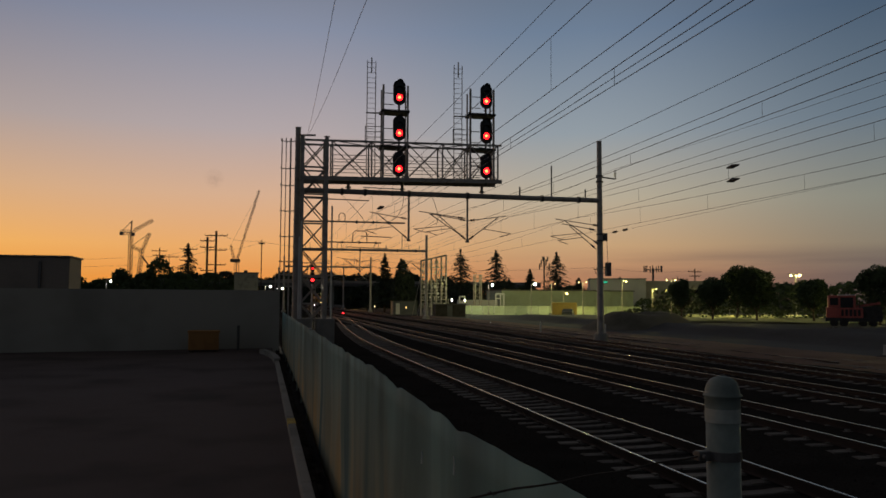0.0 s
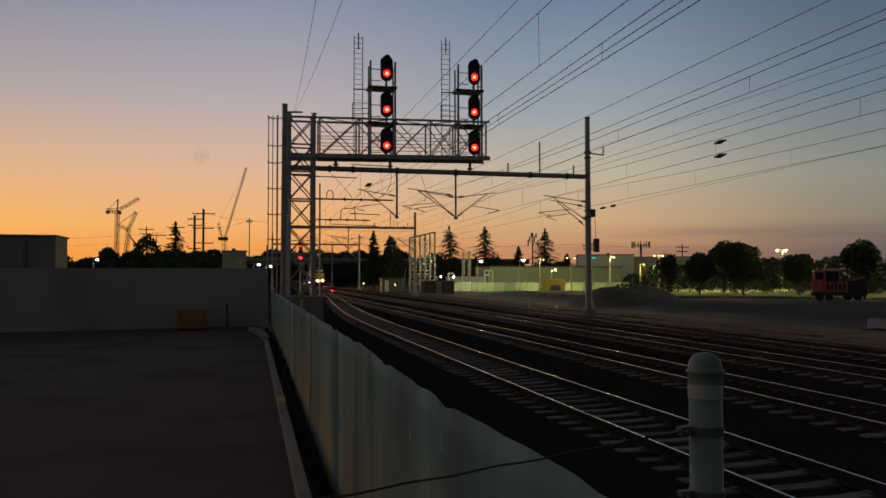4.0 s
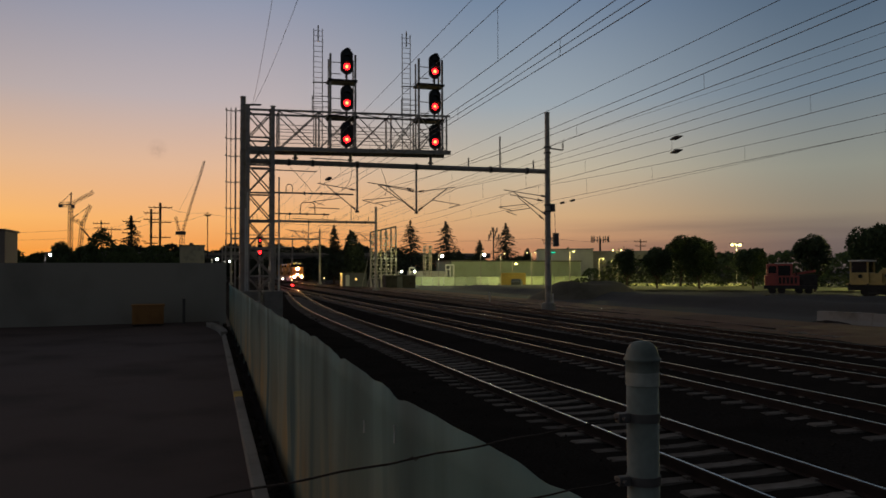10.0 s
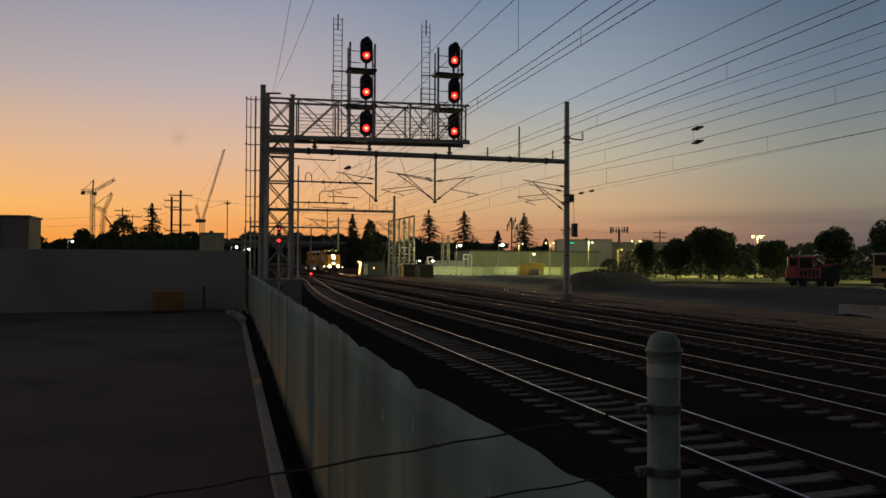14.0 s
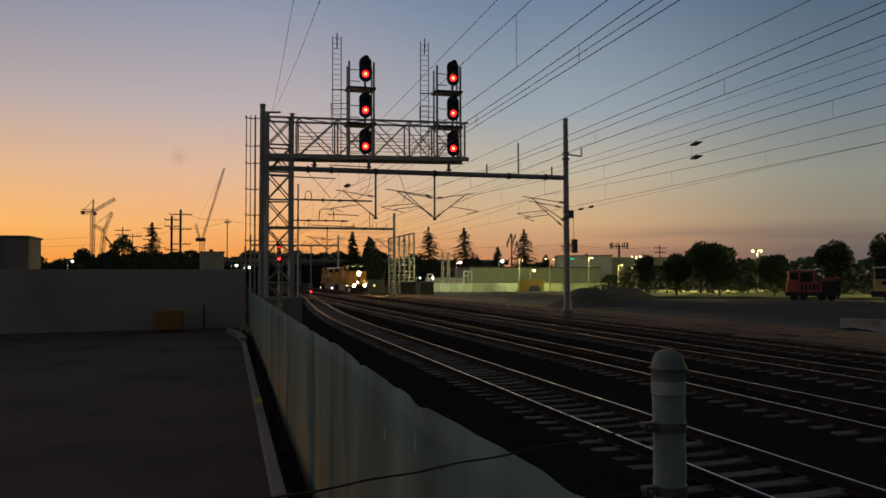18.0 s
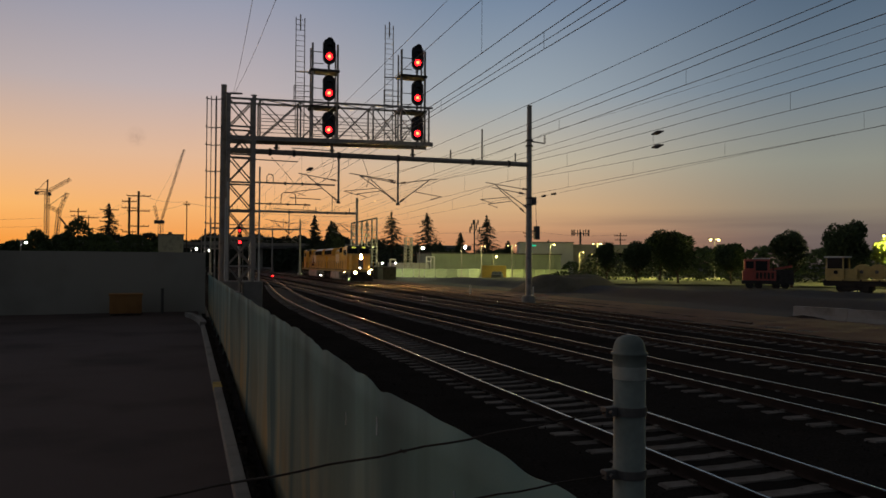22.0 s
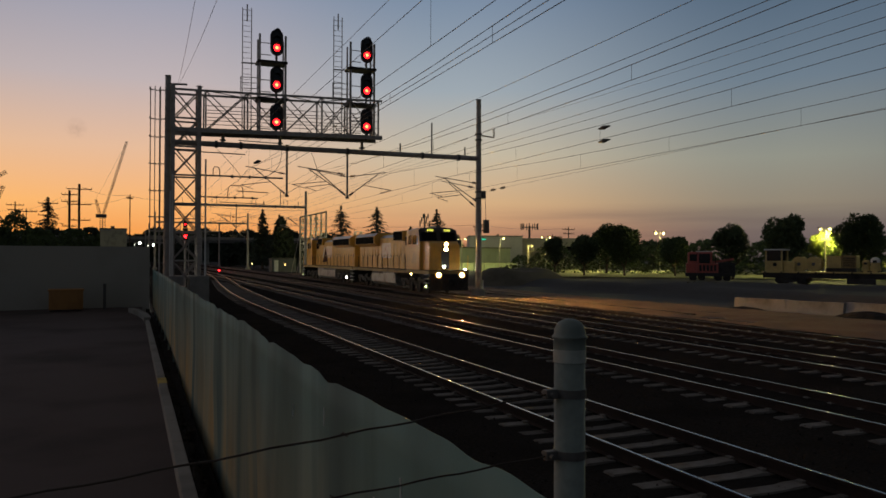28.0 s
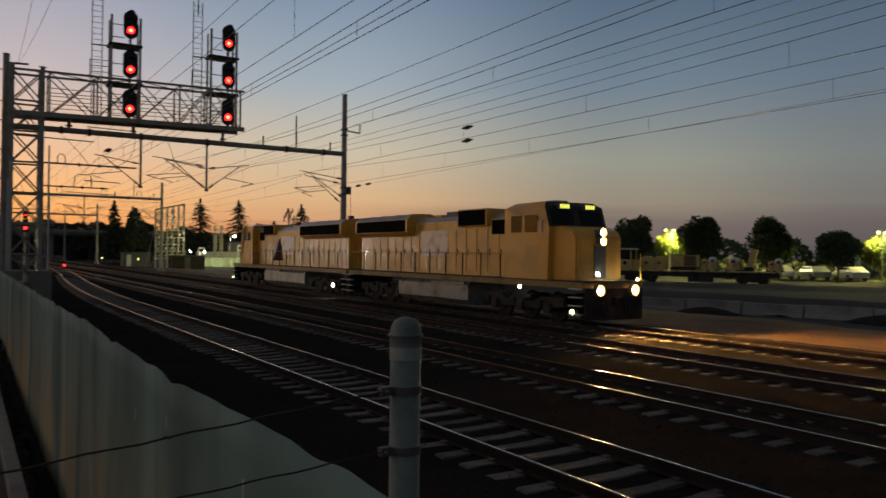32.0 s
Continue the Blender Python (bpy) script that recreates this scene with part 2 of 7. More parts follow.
TAN_MACH = material("tan_yellow_machine_paint", (0.5, 0.37, 0.13), 0.55, grain=18, big=1.2, spread=0.2, bump=0.1, tint=(0.36, 0.27, 0.1))
ORANGE = material("faded_orange_plastic", (0.32, 0.15, 0.04), 0.7, grain=18, big=1.5, spread=0.2, bump=0.08)
WOODPOLE = material("creosoted_wood", (0.05, 0.036, 0.026), 0.9, grain=30, spread=0.4, bump=0.4)
PORCELAIN = material("brown_insulator", (0.08, 0.035, 0.025), 0.25, grain=10, spread=0.2, bump=0)
PALE = material("pale_paint", (0.62, 0.61, 0.58), 0.7, grain=20, spread=0.12, bump=0.05)
RED_GLOW = glow("red_signal_glow", (1.0, 0.008, 0.012), 7.0)
RED_FAR = glow("red_ground_signal_glow", (1.0, 0.01, 0.012), 12)
RED_LOW = glow("red_dwarf_signal_glow", (1.0, 0.0006, 0.001), 450)
RED_CORE = glow("red_signal_core", (1.0, 0.27, 0.06), 4.5)
HEAD_GLOW = glow("headlight_glow", (1.0, 0.52, 0.13), 13000)
HEAD_RIM = glow("headlight_glare_rim", (1.0, 0.5, 0.12), 7)
BOARD_GLOW = glow("number_board_glow", (0.85, 0.85, 0.12), 1.0)
LAMP_COOL = glow("lamp_glow_cool", (0.92, 1.0, 0.8), 90)
LAMP_WHITE = glow("lamp_glow_white", (1.0, 1.0, 0.78), 450)
LAMP_WARM = glow("lamp_glow_warm", (1.0, 0.8, 0.3), 6)
WINDOW_WARM = glow("lit_window_warm", (1.0, 0.6, 0.18), 2.0)


# ---- mesh helpers ----
def finish(name, bm, mat, parent=None, label="", smooth=False):
    me = bpy.data.meshes.new(name)
    if smooth:
        for f in bm.faces:
            f.smooth = True
    bm.to_mesh(me)
    bm.free()
    for mt in (mat if isinstance(mat, (list, tuple)) else [mat]):
        me.materials.append(mt)
    ob = new(name, me)
    if parent is not None:
        ob.parent = parent
    if label:
        ob["label"] = label
    return ob


part = finish


def thing(name, label, category, at=(0, 0, 0), turn=0.0, group="", kind=""):
    e = new(name)
    e.matrix_world = pose(*at, 0, 0, turn)
    e.empty_display_size = 0.2
    return tagged(e, label, category, group, kind)


def box(bm, x0, y0, z0, x1, y1, z1, bevel=0.0, mi=0):
    r = bmesh.ops.create_cube(bm, size=1.0, matrix=Matrix.Translation(((x0 + x1) / 2, (y0 + y1) / 2, (z0 + z1) / 2)) @ Matrix.Diagonal((x1 - x0, y1 - y0, z1 - z0, 1)))
    faces = list({f for v in r["verts"] for f in v.link_faces})
    for f in faces:
        f.material_index = mi
    if bevel:
        edges = list({e for v in r["verts"] for e in v.link_edges})
        bmesh.ops.bevel(bm, geom=edges, offset=bevel, segments=2, affect="EDGES", profile=0.6)
    return bm


def bar(bm, a, b, r, sides=6, r2=None, mi=0, square=False):
    """A round or square bar from a to b."""
    a, b = Vector(a), Vector(b)
    d = b - a
    m = Matrix.Translation((a + b) / 2) @ d.to_track_quat("Z", "Y").to_matrix().to_4x4()
    if square:
        m = m @ pose(0, 0, 0, 0, 0, 45)
        sides = 4
    k = 1.4142 if square else 1.0
    res = bmesh.ops.create_cone(bm, cap_ends=True, segments=sides, radius1=r * k, radius2=(r if r2 is None else r2) * k, depth=d.length, matrix=m)
    for f in {f for v in res["verts"] for f in v.link_faces}:
        f.material_index = mi
    return bm


def bars(pairs, r, sides=6, square=False):
    bm = bmesh.new()
    for a, b in pairs:
        bar(bm, a, b, r, sides, square=square)
    return bm


def bar_part(name, a, b, r, mat, parent, sides=8, square=False, label=""):
    bm = bmesh.new()
    bar(bm, a, b, r, sides, square=square)
    return part(name, bm, mat, parent, label)


def tube_part(name, pts, r, mat, parent, sides=5, label=""):
    """One bent tube through the points."""
    pts = [Vector(p) for p in pts]
    verts, faces = [], []
    for i, p in enumerate(pts):
        d = (pts[min(i + 1, len(pts) - 1)] - pts[max(i - 1, 0)]).normalized()
        u = d.cross(Vector((0.31, 0.17, 0.93))).normalized()
        v = d.cross(u)
        verts += [tuple(p + (u * math.cos(6.28319 * k / sides) + v * math.sin(6.28319 * k / sides)) * r) for k in range(sides)]
    for i in range(len(pts) - 1):
        for k in range(sides):
            a, b = i * sides + k, i * sides + (k + 1) % sides
            faces.append((a, b, b + sides, a + sides))
    n = len(verts)
    faces += [tuple(range(sides))[::-1], tuple(range(n - sides, n))]
    me = bpy.data.meshes.new(name)
    me.from_pydata(verts, [], faces)
    me.materials.append(mat)
    ob = new(name, me)
    ob.parent = parent
    if label:
        ob["label"] = label
    return ob


def box_part(name, c0, c1, mat, parent, bevel=0.0, label=""):
    bm = bmesh.new()
    box(bm, *c0, *c1, bevel)
    return part(name, bm, mat, parent, label)


def disc(bm, centre, normal, r, depth, sides=20):
    n = Vector(normal).normalized()
    c = Vector(centre)
    return bar(bm, c - n * depth / 2, c + n * depth / 2, r, sides)


def extrude_profile(name, pts, y0, y1, mat, parent=None, axis="y", label="", steps=1):
    """A closed profile in x and z, drawn along y."""
    bm = bmesh.new()
    rings = []
    for i in range(steps + 1):
        y = y0 + (y1 - y0) * i / steps
        rings.append([bm.verts.new((x, y, z)) for x, z in pts])
    n = len(pts)
    for a, b in zip(rings, rings[1:]):
        for i in range(n):
            bm.faces.new((a[i], a[(i + 1) % n], b[(i + 1) % n], b[i]))
    bm.faces.new(rings[0][::-1])
    bm.faces.new(rings[-1])
    bmesh.ops.recalc_face_normals(bm, faces=bm.faces)
    return part(name, bm, mat, parent, label)


# ---- ground, ballast, car park ----
def ease(u):
    u = max(0.0, min(1.0, u))
    return u * u * (3 - 2 * u)


def sheet(name, x0, x1, y0, y1, z, mat, nx, ny, amp=0.0, freq=0.3, label="", kind="structure", profile=None):
    verts, faces = [], []
    for j in range(ny + 1):
        y = y0 + (y1 - y0) * j / ny
        for i in range(nx + 1):
            x = x0 + (x1 - x0) * i / nx
            h = profile(x, y) if profile else z
            verts.append((x, y, h + amp * noise.noise((x * freq, y * freq, 3.1))))
    for j in range(ny):
        for i in range(nx):
            a = j * (nx + 1) + i
            faces.append((a, a + 1, a + nx + 2, a + nx + 1))
    me = bpy.data.meshes.new(name)
    me.from_pydata(verts, [], faces)
    me.materials.append(mat)
    for p in me.polygons:
        p.use_smooth = True
    ob = new(name, me)
    return tagged(ob, label, name.replace("_", " "), kind=kind)


sheet("ground", -1500, 1500, -300, 2200, -0.75, GROUND, 60, 50, label="dark bare earth reaching to the horizon")


GAUGE = 1.505
TRACKS = [6.98, 11.64, 16.35, 20.85, 25.9]


def track_x(i, y):
    if i == 0:
        return TRACKS[0] + (TRACKS[1] - TRACKS[0]) * ease((y - 38) / 95.0)
    return TRACKS[i]


def bed(x, y):
    """Ballast: a flat top under the tracks, a ditch by the fence and a shoulder beyond."""
    if x < 3.6:
        k = max(0.0, min(1.0, (x - 1.0) / 2.6))
        return -0.34 + 0.12 * k - 0.12 * math.sin(k * math.pi)
    if x > 23.0:
        return -0.2 - 0.02 * (x - 23)
    cover = 0.022 * noise.noise((x * 0.9, y * 0.7, 7.0))
    if x < 9.2:
        return (-0.212 if abs(x - track_x(0, y)) < 0.8 else -0.186) + cover * 0.5
    d = min(abs(x - c) for c in TRACKS[1:4])
    return (-0.192 if 0.75 < d < 1.35 else -0.16) + cover * 0.8


sheet("ballast_bed", 1.2, 24.0, -12, 60, 0, BALLAST, 150, 200, amp=0.03, freq=2.2, label="dark crushed stone ballast round the tracks", profile=bed)
sheet("ballast_bed", 0.75, 24.0, 60, 420, 0, BALLAST, 24, 90, amp=0.03, freq=0.8, label="dark crushed stone ballast running into the distance", profile=bed)
sheet("ballast_bed", 0.75, 24.0, -60, -12, 0, BALLAST, 24, 20, amp=0.03, freq=0.8, label="dark crushed stone ballast behind the viewpoint", profile=bed)
car_park = sheet("car_park", -40, 0.57, -30, 44.5, -0.1, ASPHALT, 60, 100, amp=0.012, freq=0.35, label="dark worn asphalt of an empty car park")
sheet("dirt_verge", 0.71, 1.35, -12, 44.5, -0.42, SOIL, 3, 120, amp=0.05, freq=3, label="dirt strip between kerb and fence, darkened for the shade there")


def verge(x, y):
    """Sandy service strip beyond the tracks, heaped up in places."""
    h = -0.22 + 0.10 * math.sin((x - 24) * 0.5)
    for hx, hy, r, a in ((28.5, 23.5, 2.0, 0.12), (30.0, 20.6, 1.6, 0.1), (29.5, 30, 2.4, 0.1), (27, 38, 3, 0.1)):
        q = ((x - hx) ** 2 + ((y - hy) * 0.6) ** 2) / (r * r)
        h += a * math.exp(-q)
    return h


sheet("dirt_strip", 23.6, 31.2, -30, 130, 0, DIRT, 50, 320, amp=0.07, freq=0.9, label="brown sandy service strip with low heaps", profile=verge)


def berm(x, y):
    k = ease((x - 36.5) / 3.5)
    off = (x - 45.0) * 0.86 + (y - 44.0) * 0.5
    low_ridge = 0.15 * math.exp(-((x - 38.5) / 1.5) ** 2) + 0.42 * math.exp(-(off / 1.8) ** 2) * ease((54 - y) / 6.0) * (0.8 + 0.4 * noise.noise((x * 0.5, y * 0.5, 2.0)))
    return -0.3 + 0.68 * k * (1 - ease((y - 112) / 15.0)) + low_ridge


sheet("yard_ground", 30.6, 240, -40, 420, 0, GROUND, 170, 330, amp=0.10, freq=0.3, label="dark gravel yard beyond the tracks", profile=berm)

# much paler than the yard ground: lamplight on the mound is in the colour
MOUND = material("lamplit_gravel", (0.14, 0.125, 0.095), 0.95, grain=8, big=0.35, spread=0.2, bump=0.3, spec=0.1, tint=(0.078, 0.072, 0.052))
vs, fs = [], []
for j in range(17):
    u = j / 16
    for i in range(48):
        a = 2 * math.pi * i / 48
        rx = 8.2 * u * (1 + 0.12 * noise.noise((math.cos(a) * 1.3, math.sin(a) * 1.3, 1)))
        px, py = 38.9 + rx * math.cos(a), 74.6 + rx * 0.7 * math.sin(a)
        h = 1.72 * math.exp(-(u * 1.32) ** 4) * (1 + 0.3 * noise.noise((px * 0.3, py * 0.3, 5.0)) - 0.03 * (px - 38.9))
        vs.append((px, py, -0.3 - 0.45 * u * u + h + 0.08 * noise.noise((px * 1.5, py * 1.5, 0))))
for j in range(16):
    for i in range(48):
        fs.append((j * 48 + i, j * 48 + (i + 1) % 48, j * 48 + 48 + (i + 1) % 48, j * 48 + 48 + i))
me = bpy.data.meshes.new("gravel_mound")
me.from_pydata(vs, [], fs)
me.materials.append(MOUND)
for p in me.polygons:
    p.use_smooth = True
tagged(new("gravel_mound", me), "low broad gravel mound overgrown with weeds, its grey lightened for lamplight", "gravel mound")

# kerb in lengths, with a painted mark
kerb = thing("kerb", "pale cast concrete kerb along the car park edge", "kerb", kind="structure")
for i in range(18):
    y = -8 + i * 2.4
    if y > 31:
        break
    bm = bmesh.new()
    box(bm, 0.565, y + 0.006, -0.5, 0.72, y + 2.394, 0.05 + random.uniform(-0.006, 0.006), 0.015)
    part("kerb_stone", bm, CONCRETE, kerb)
mark = material("yellow_kerb_paint", (0.5, 0.34, 0.06), 0.8, grain=30, spread=0.3)
box_part("paint_mark", (0.56, 16.4, -0.02), (0.725, 17.1, 0.062), mark, kerb, label="worn yellow paint mark")
bm = bmesh.new()
for k in range(7):
    a0, a1 = k / 7, (k + 1) / 7
    x0, x1 = 0.66 - 0.62 * a0 ** 2, 0.66 - 0.62 * a1 ** 2
    y0, y1 = 33.6 + 6.5 * a0, 33.6 + 6.5 * a1
    bar(bm, (x0, y0, -0.02), (x1, y1, -0.02), 0.13, 4, square=True)
tagged(part("kerb_end", bm, CONCRETE), "pale curved concrete kerb end by the wall", "kerb", kind="structure")

# far wall of the car park, in cast panels
wall = thing("wall_north", "tall plain grey panel wall closing the car park", "wall", kind="structure")
for i in range(9):
    x1 = 0.95 - i * 2.6
    bm = bmesh.new()
    box(bm, x1 - 2.599, 0, -0.4, x1, 0.2, 3.08 + 0.008 * random.random())
    o = part("wall_panel", bm, WALL_GREY, wall)
    o.matrix_basis = pose(0, 44.1, 0, 0, 0, 8.25)

shed = thing("storage_building", "dark low flat-roofed building beside the car park wall", "building")
bm = bmesh.new()
box(bm, -34, 43.5, -0.3, -9.75, 46.2, 4.7, 0.05)
part("wall", bm, DULL_WALL, shed)
box_part("roof", (-34.1, 43.4, 4.7), (-9.68, 46.3, 4.8), DULL_WALL, shed, 0.03)
box_part("downpipe", (-11.2, 43.38, -0.1), (-11.08, 43.5, 4.5), DARKSTEEL, shed)

bin_ = thing("crate", "faded orange plastic crate standing by the grey wall", "crate", at=(-2.9, 41.9, -0.1), turn=4)
bm = bmesh.new()
box(bm, -0.75, -0.5, 0.1, 0.75, 0.5, 1.0, 0.04)
part("body", bm, ORANGE, bin_)
for x in (-0.55, 0, 0.55):
    box_part("rib", (x - 0.04, -0.54, 0.12), (x + 0.04, -0.5, 0.96), ORANGE, bin_, 0.008)
box_part("rim", (-0.79, -0.54, 0.98), (0.79, 0.54, 1.08), ORANGE, bin_, 0.02)
for x in (-0.6, 0.6):
    box_part("skid", (x - 0.1, -0.5, 0.0), (x + 0.1, 0.5, 0.1), WOODPOLE, bin_)
stub = thing("bollard", "thin dark steel bollard before the wall", "bollard", at=(-1.2, 42.6, -0.1))
bar_part("post", (0, 0, 0), (0, 0, 1.25), 0.07, DARKSTEEL, stub)
bar_part("cap", (0, 0, 1.25), (0, 0, 1.3), 0.085, DARKSTEEL, stub)


# ---- tracks ----
def rail_mesh(i, side, y0, y1):
    """A rail: foot, web and head with a polished top."""
    prof = [(-0.075, -0.17), (0.075, -0.17), (0.075, -0.158), (0.012, -0.14), (0.012, -0.045), (0.036, -0.035), (0.036, -0.009), (0.019, 0), (-0.019, 0), (-0.036, -0.009), (-0.036, -0.035), (-0.012, -0.045), (-0.012, -0.14), (-0.075, -0.158)]
    n = len(prof)
    ys, y = [], y0
    while y < y1:
        ys.append(y)
        y += 4.0
    ys.append(y1)
    verts, faces, mats = [], [], []
    for y in ys:
        cx = track_x(i, y) + side * GAUGE / 2
        verts += [(cx + px, y, pz) for px, pz in prof]
    for j in range(len(ys) - 1):
        for k in range(n):
            a, b = j * n + k, j * n + (k + 1) % n
            faces.append((a, b, b + n, a + n))
            mats.append(1 if k == 7 else 0)
    me = bpy.data.meshes.new("rail")
    me.from_pydata(verts, [], faces)
    me.materials.append(RAIL_SIDE)
    me.materials.append(RAIL_TOP)
    me.polygons.foreach_set("material_index", mats)
    return me


def tie_mesh():
    bm = bmesh.new()
    pts = [(-1.3, 0.11), (-1.27, 0.135), (-0.5, 0.135), (-0.3, 0.115), (0.3, 0.115), (0.5, 0.135), (1.27, 0.135), (1.3, 0.11)]
    if pts:
        top0 = [bm.verts.new((x, -0.11, z - 0.3)) for x, z in pts]
        top1 = [bm.verts.new((x, 0.11, z - 0.3)) for x, z in pts]
        lo0 = [bm.verts.new((x, -0.14, -0.42)) for x, z in pts]
        lo1 = [bm.verts.new((x, 0.14, -0.42)) for x, z in pts]
        for k in range(len(pts) - 1):
            bm.faces.new((top0[k], top0[k + 1], top1[k + 1], top1[k]))
            bm.faces.new((lo0[k], lo0[k + 1], top0[k + 1], top0[k]))
            bm.faces.new((top1[k], top1[k + 1], lo1[k + 1], lo1[k]))
        bm.faces.new((lo0[0], top0[0], top1[0], lo1[0]))
        bm.faces.new((top0[-1], lo0[-1], lo1[-1], top1[-1]))
    for x in (-GAUGE / 2 - 0.1, -GAUGE / 2 + 0.1, GAUGE / 2 - 0.1, GAUGE / 2 + 0.1):
        box(bm, x - 0.035, -0.05, -0.165, x + 0.035, 0.05, -0.135)
    bmesh.ops.recalc_face_normals(bm, faces=bm.faces)
    me = bpy.data.meshes.new("tie")
    bm.to_mesh(me)
    bm.free()
    me.materials.append(TIE)
    return me


TIE_ME = tie_mesh()
LABELS = ["railway track with pale concrete ties, curving into its neighbour", "straight railway track with worn rails on concrete ties", "straight railway track on dark ballast", "main railway track that the locomotives run on", "outer siding track half sunk in dirt"]
for i in range(5):
    tr = thing("railway_track", LABELS[i], "railway track", group="railway tracks", kind="structure")
    y0, y1 = (-30, 134) if i == 0 else (-30, 420) if i < 4 else (30, 125)
    for side in (-1, 1):
        o = new("rail", rail_mesh(i, side, y0, y1))
        o.parent = tr
        o.location.z = -0.09 if i == 4 else 0.0
    near = (-2, 62) if i < 2 else (8, 62)
    if i < 4:
        y = near[0]
        while y < near[1]:
            o = new("tie", TIE_ME)
            o.parent = tr
            yy = y + random.uniform(-0.02, 0.02)
            dx = (track_x(i, yy + 1) - track_x(i, yy - 1)) / 2
            o.matrix_basis = pose(track_x(i, yy) + random.uniform(-0.03, 0.03), yy, random.uniform(-0.012, 0.004), 0, 0, -math.degrees(math.atan(dx)) + random.uniform(-0.5, 0.5))
            y += 0.61
    verts, faces = [], []
    y = near[1] if i < 4 else 26
    while y < min(y1, 230):
        cx = track_x(i, y)
        b = len(verts)
        for (px, py, pz) in ((-1.3, -0.13, -0.4), (1.3, -0.13, -0.4), (1.3, 0.13, -0.4), (-1.3, 0.13, -0.4), (-1.28, -0.11, -0.168), (1.28, -0.11, -0.168), (1.28, 0.11, -0.168), (-1.28, 0.11, -0.168)):
            verts.append((cx + px, y + py, pz))
        faces += [(b + 4, b + 5, b + 6, b + 7), (b, b + 1, b + 5, b + 4), (b + 1, b + 2, b + 6, b + 5), (b + 2, b + 3, b + 7, b + 6), (b + 3, b, b + 4, b + 7)]
        y += 0.61
    me = bpy.data.meshes.new("far_ties")
    me.from_pydata(verts, [], faces)
    me.materials.append(TIE)
    o = new("far_ties", me)
    o.parent = tr
    tagged(o, kind="stuff")


# ---- lattice helpers ----
def lattice_face(parent, p0, p1, z0, z1, n, r, mat, cross=True):
    """Rungs and crossed braces between two uprights at p0 and p1."""
    for k in range(n):
        za, zb = z0 + (z1 - z0) * k / n, z0 + (z1 - z0) * (k + 1) / n
        bar_part("rung", (*p0, za), (*p1, za), r, mat, parent, 4, True)
        bar_part("brace", (*p0, za), (*p1, zb), r * 0.8, mat, parent, 4)
        if cross:
            bar_part("brace", (*p1, za), (*p0, zb), r * 0.8, mat, parent, 4)
    bar_part("rung", (*p0, z1), (*p1, z1), r, mat, parent, 4, True)


GY = 50.1
LX0, LX1 = 2.31, 3.83           # tower legs


def bridge_z(x, z):
    """The cantilevered bridge rises a little towards its free end."""
    return z - 0.38 + 0.019 * (x - LX1)


gantry = thing("signal_gantry", "grey steel lattice tower with a cantilevered signal bridge", "signal gantry")
for x in (LX0, LX1):
    for y in (GY - 0.75, GY + 0.75):
        bar_part("leg", (x, y, 0.2), (x, y, 12.92), 0.115, GALV, gantry, 4, True)
        bm = bmesh.new()
        disc(bm, (x, y, 12.95), (0, 0, 1), 0.19, 0.06, 4)
        part("leg_cap", bm, GALV, gantry)
lattice_face(gantry, (LX0, GY - 0.75), (LX1, GY - 0.75), 0.6, 12.7, 7, 0.05, GALV)
lattice_face(gantry, (LX0, GY + 0.75), (LX1, GY + 0.75), 0.6, 12.7, 7, 0.05, GALV)
lattice_face(gantry, (LX0, GY - 0.75), (LX0, GY + 0.75), 0.6, 12.7, 7, 0.05, GALV, False)
lattice_face(gantry, (LX1, GY - 0.75), (LX1, GY + 0.75), 0.6, 12.7, 7, 0.05, GALV, False)
for fx in (1.85, 3.3):
    box_part("footing", (fx, GY - 1.2, -0.6), (fx + 1.12, GY + 1.2, 1.4), CONCRETE, gantry, 0.04, "square concrete pedestal")
# bridge: chords, uprights, crossed braces, walkway and hand rails
XE = 15.45
for y in (GY - 0.75, GY + 0.75):
    bar_part("top_chord", (LX0, y, bridge_z(LX0, 13.1)), (XE, y, bridge_z(XE, 13.1)), 0.06, GALV, gantry, 4, True)
    bar_part("bottom_chord", (LX0, y, bridge_z(LX0, 10.66)), (XE, y, bridge_z(XE, 10.66)), 0.13, GALV, gantry, 4, True)
    xs = [4.2, 6.7, 9.0, 11.4, 13.3, 15.2]
    for a, b in zip(xs, xs[1:]):
        bar_part("brace", (a, y, bridge_z(a, 10.7)), (b, y, bridge_z(b, 13.1)), 0.035, GALV, gantry, 4)
        bar_part("brace", (b, y, bridge_z(b, 10.7)), (a, y, bridge_z(a, 13.1)), 0.035, GALV, gantry, 4)
    for x in xs:
        bar_part("upright", (x, y, bridge_z(x, 10.7)), (x, y, bridge_z(x, 13.1)), 0.045, GALV, gantry, 4, True)
    for z in (11.3, 11.75, 12.2):
        bar_part("hand_rail", (4.1, y + 0.08, bridge_z(4.1, z)), (15.3, y + 0.08, bridge_z(15.3, z)), 0.022, GALV, gantry, 6)
# zigzag wind bracing between the two top chords
for a, b, q in zip(xs, xs[1:], (1, -1, 1, -1, 1)):
    bar_part("wind_brace", (a, GY - 0.75 * q, bridge_z(a, 13.1)), (b, GY + 0.75 * q, bridge_z(b, 13.1)), 0.03, GALV, gantry, 4)
    bar_part("cross_tie", (a, GY - 0.75, bridge_z(a, 13.1)), (a, GY + 0.75, bridge_z(a, 13.1)), 0.03, GALV, gantry, 4)
for k in range(16):
    x = 4.1 + k * 0.705
    box_part("grating", (x, GY - 0.85, bridge_z(x, 10.70)), (x + 0.69, GY + 0.85, bridge_z(x, 10.76)), DARKSTEEL, gantry)
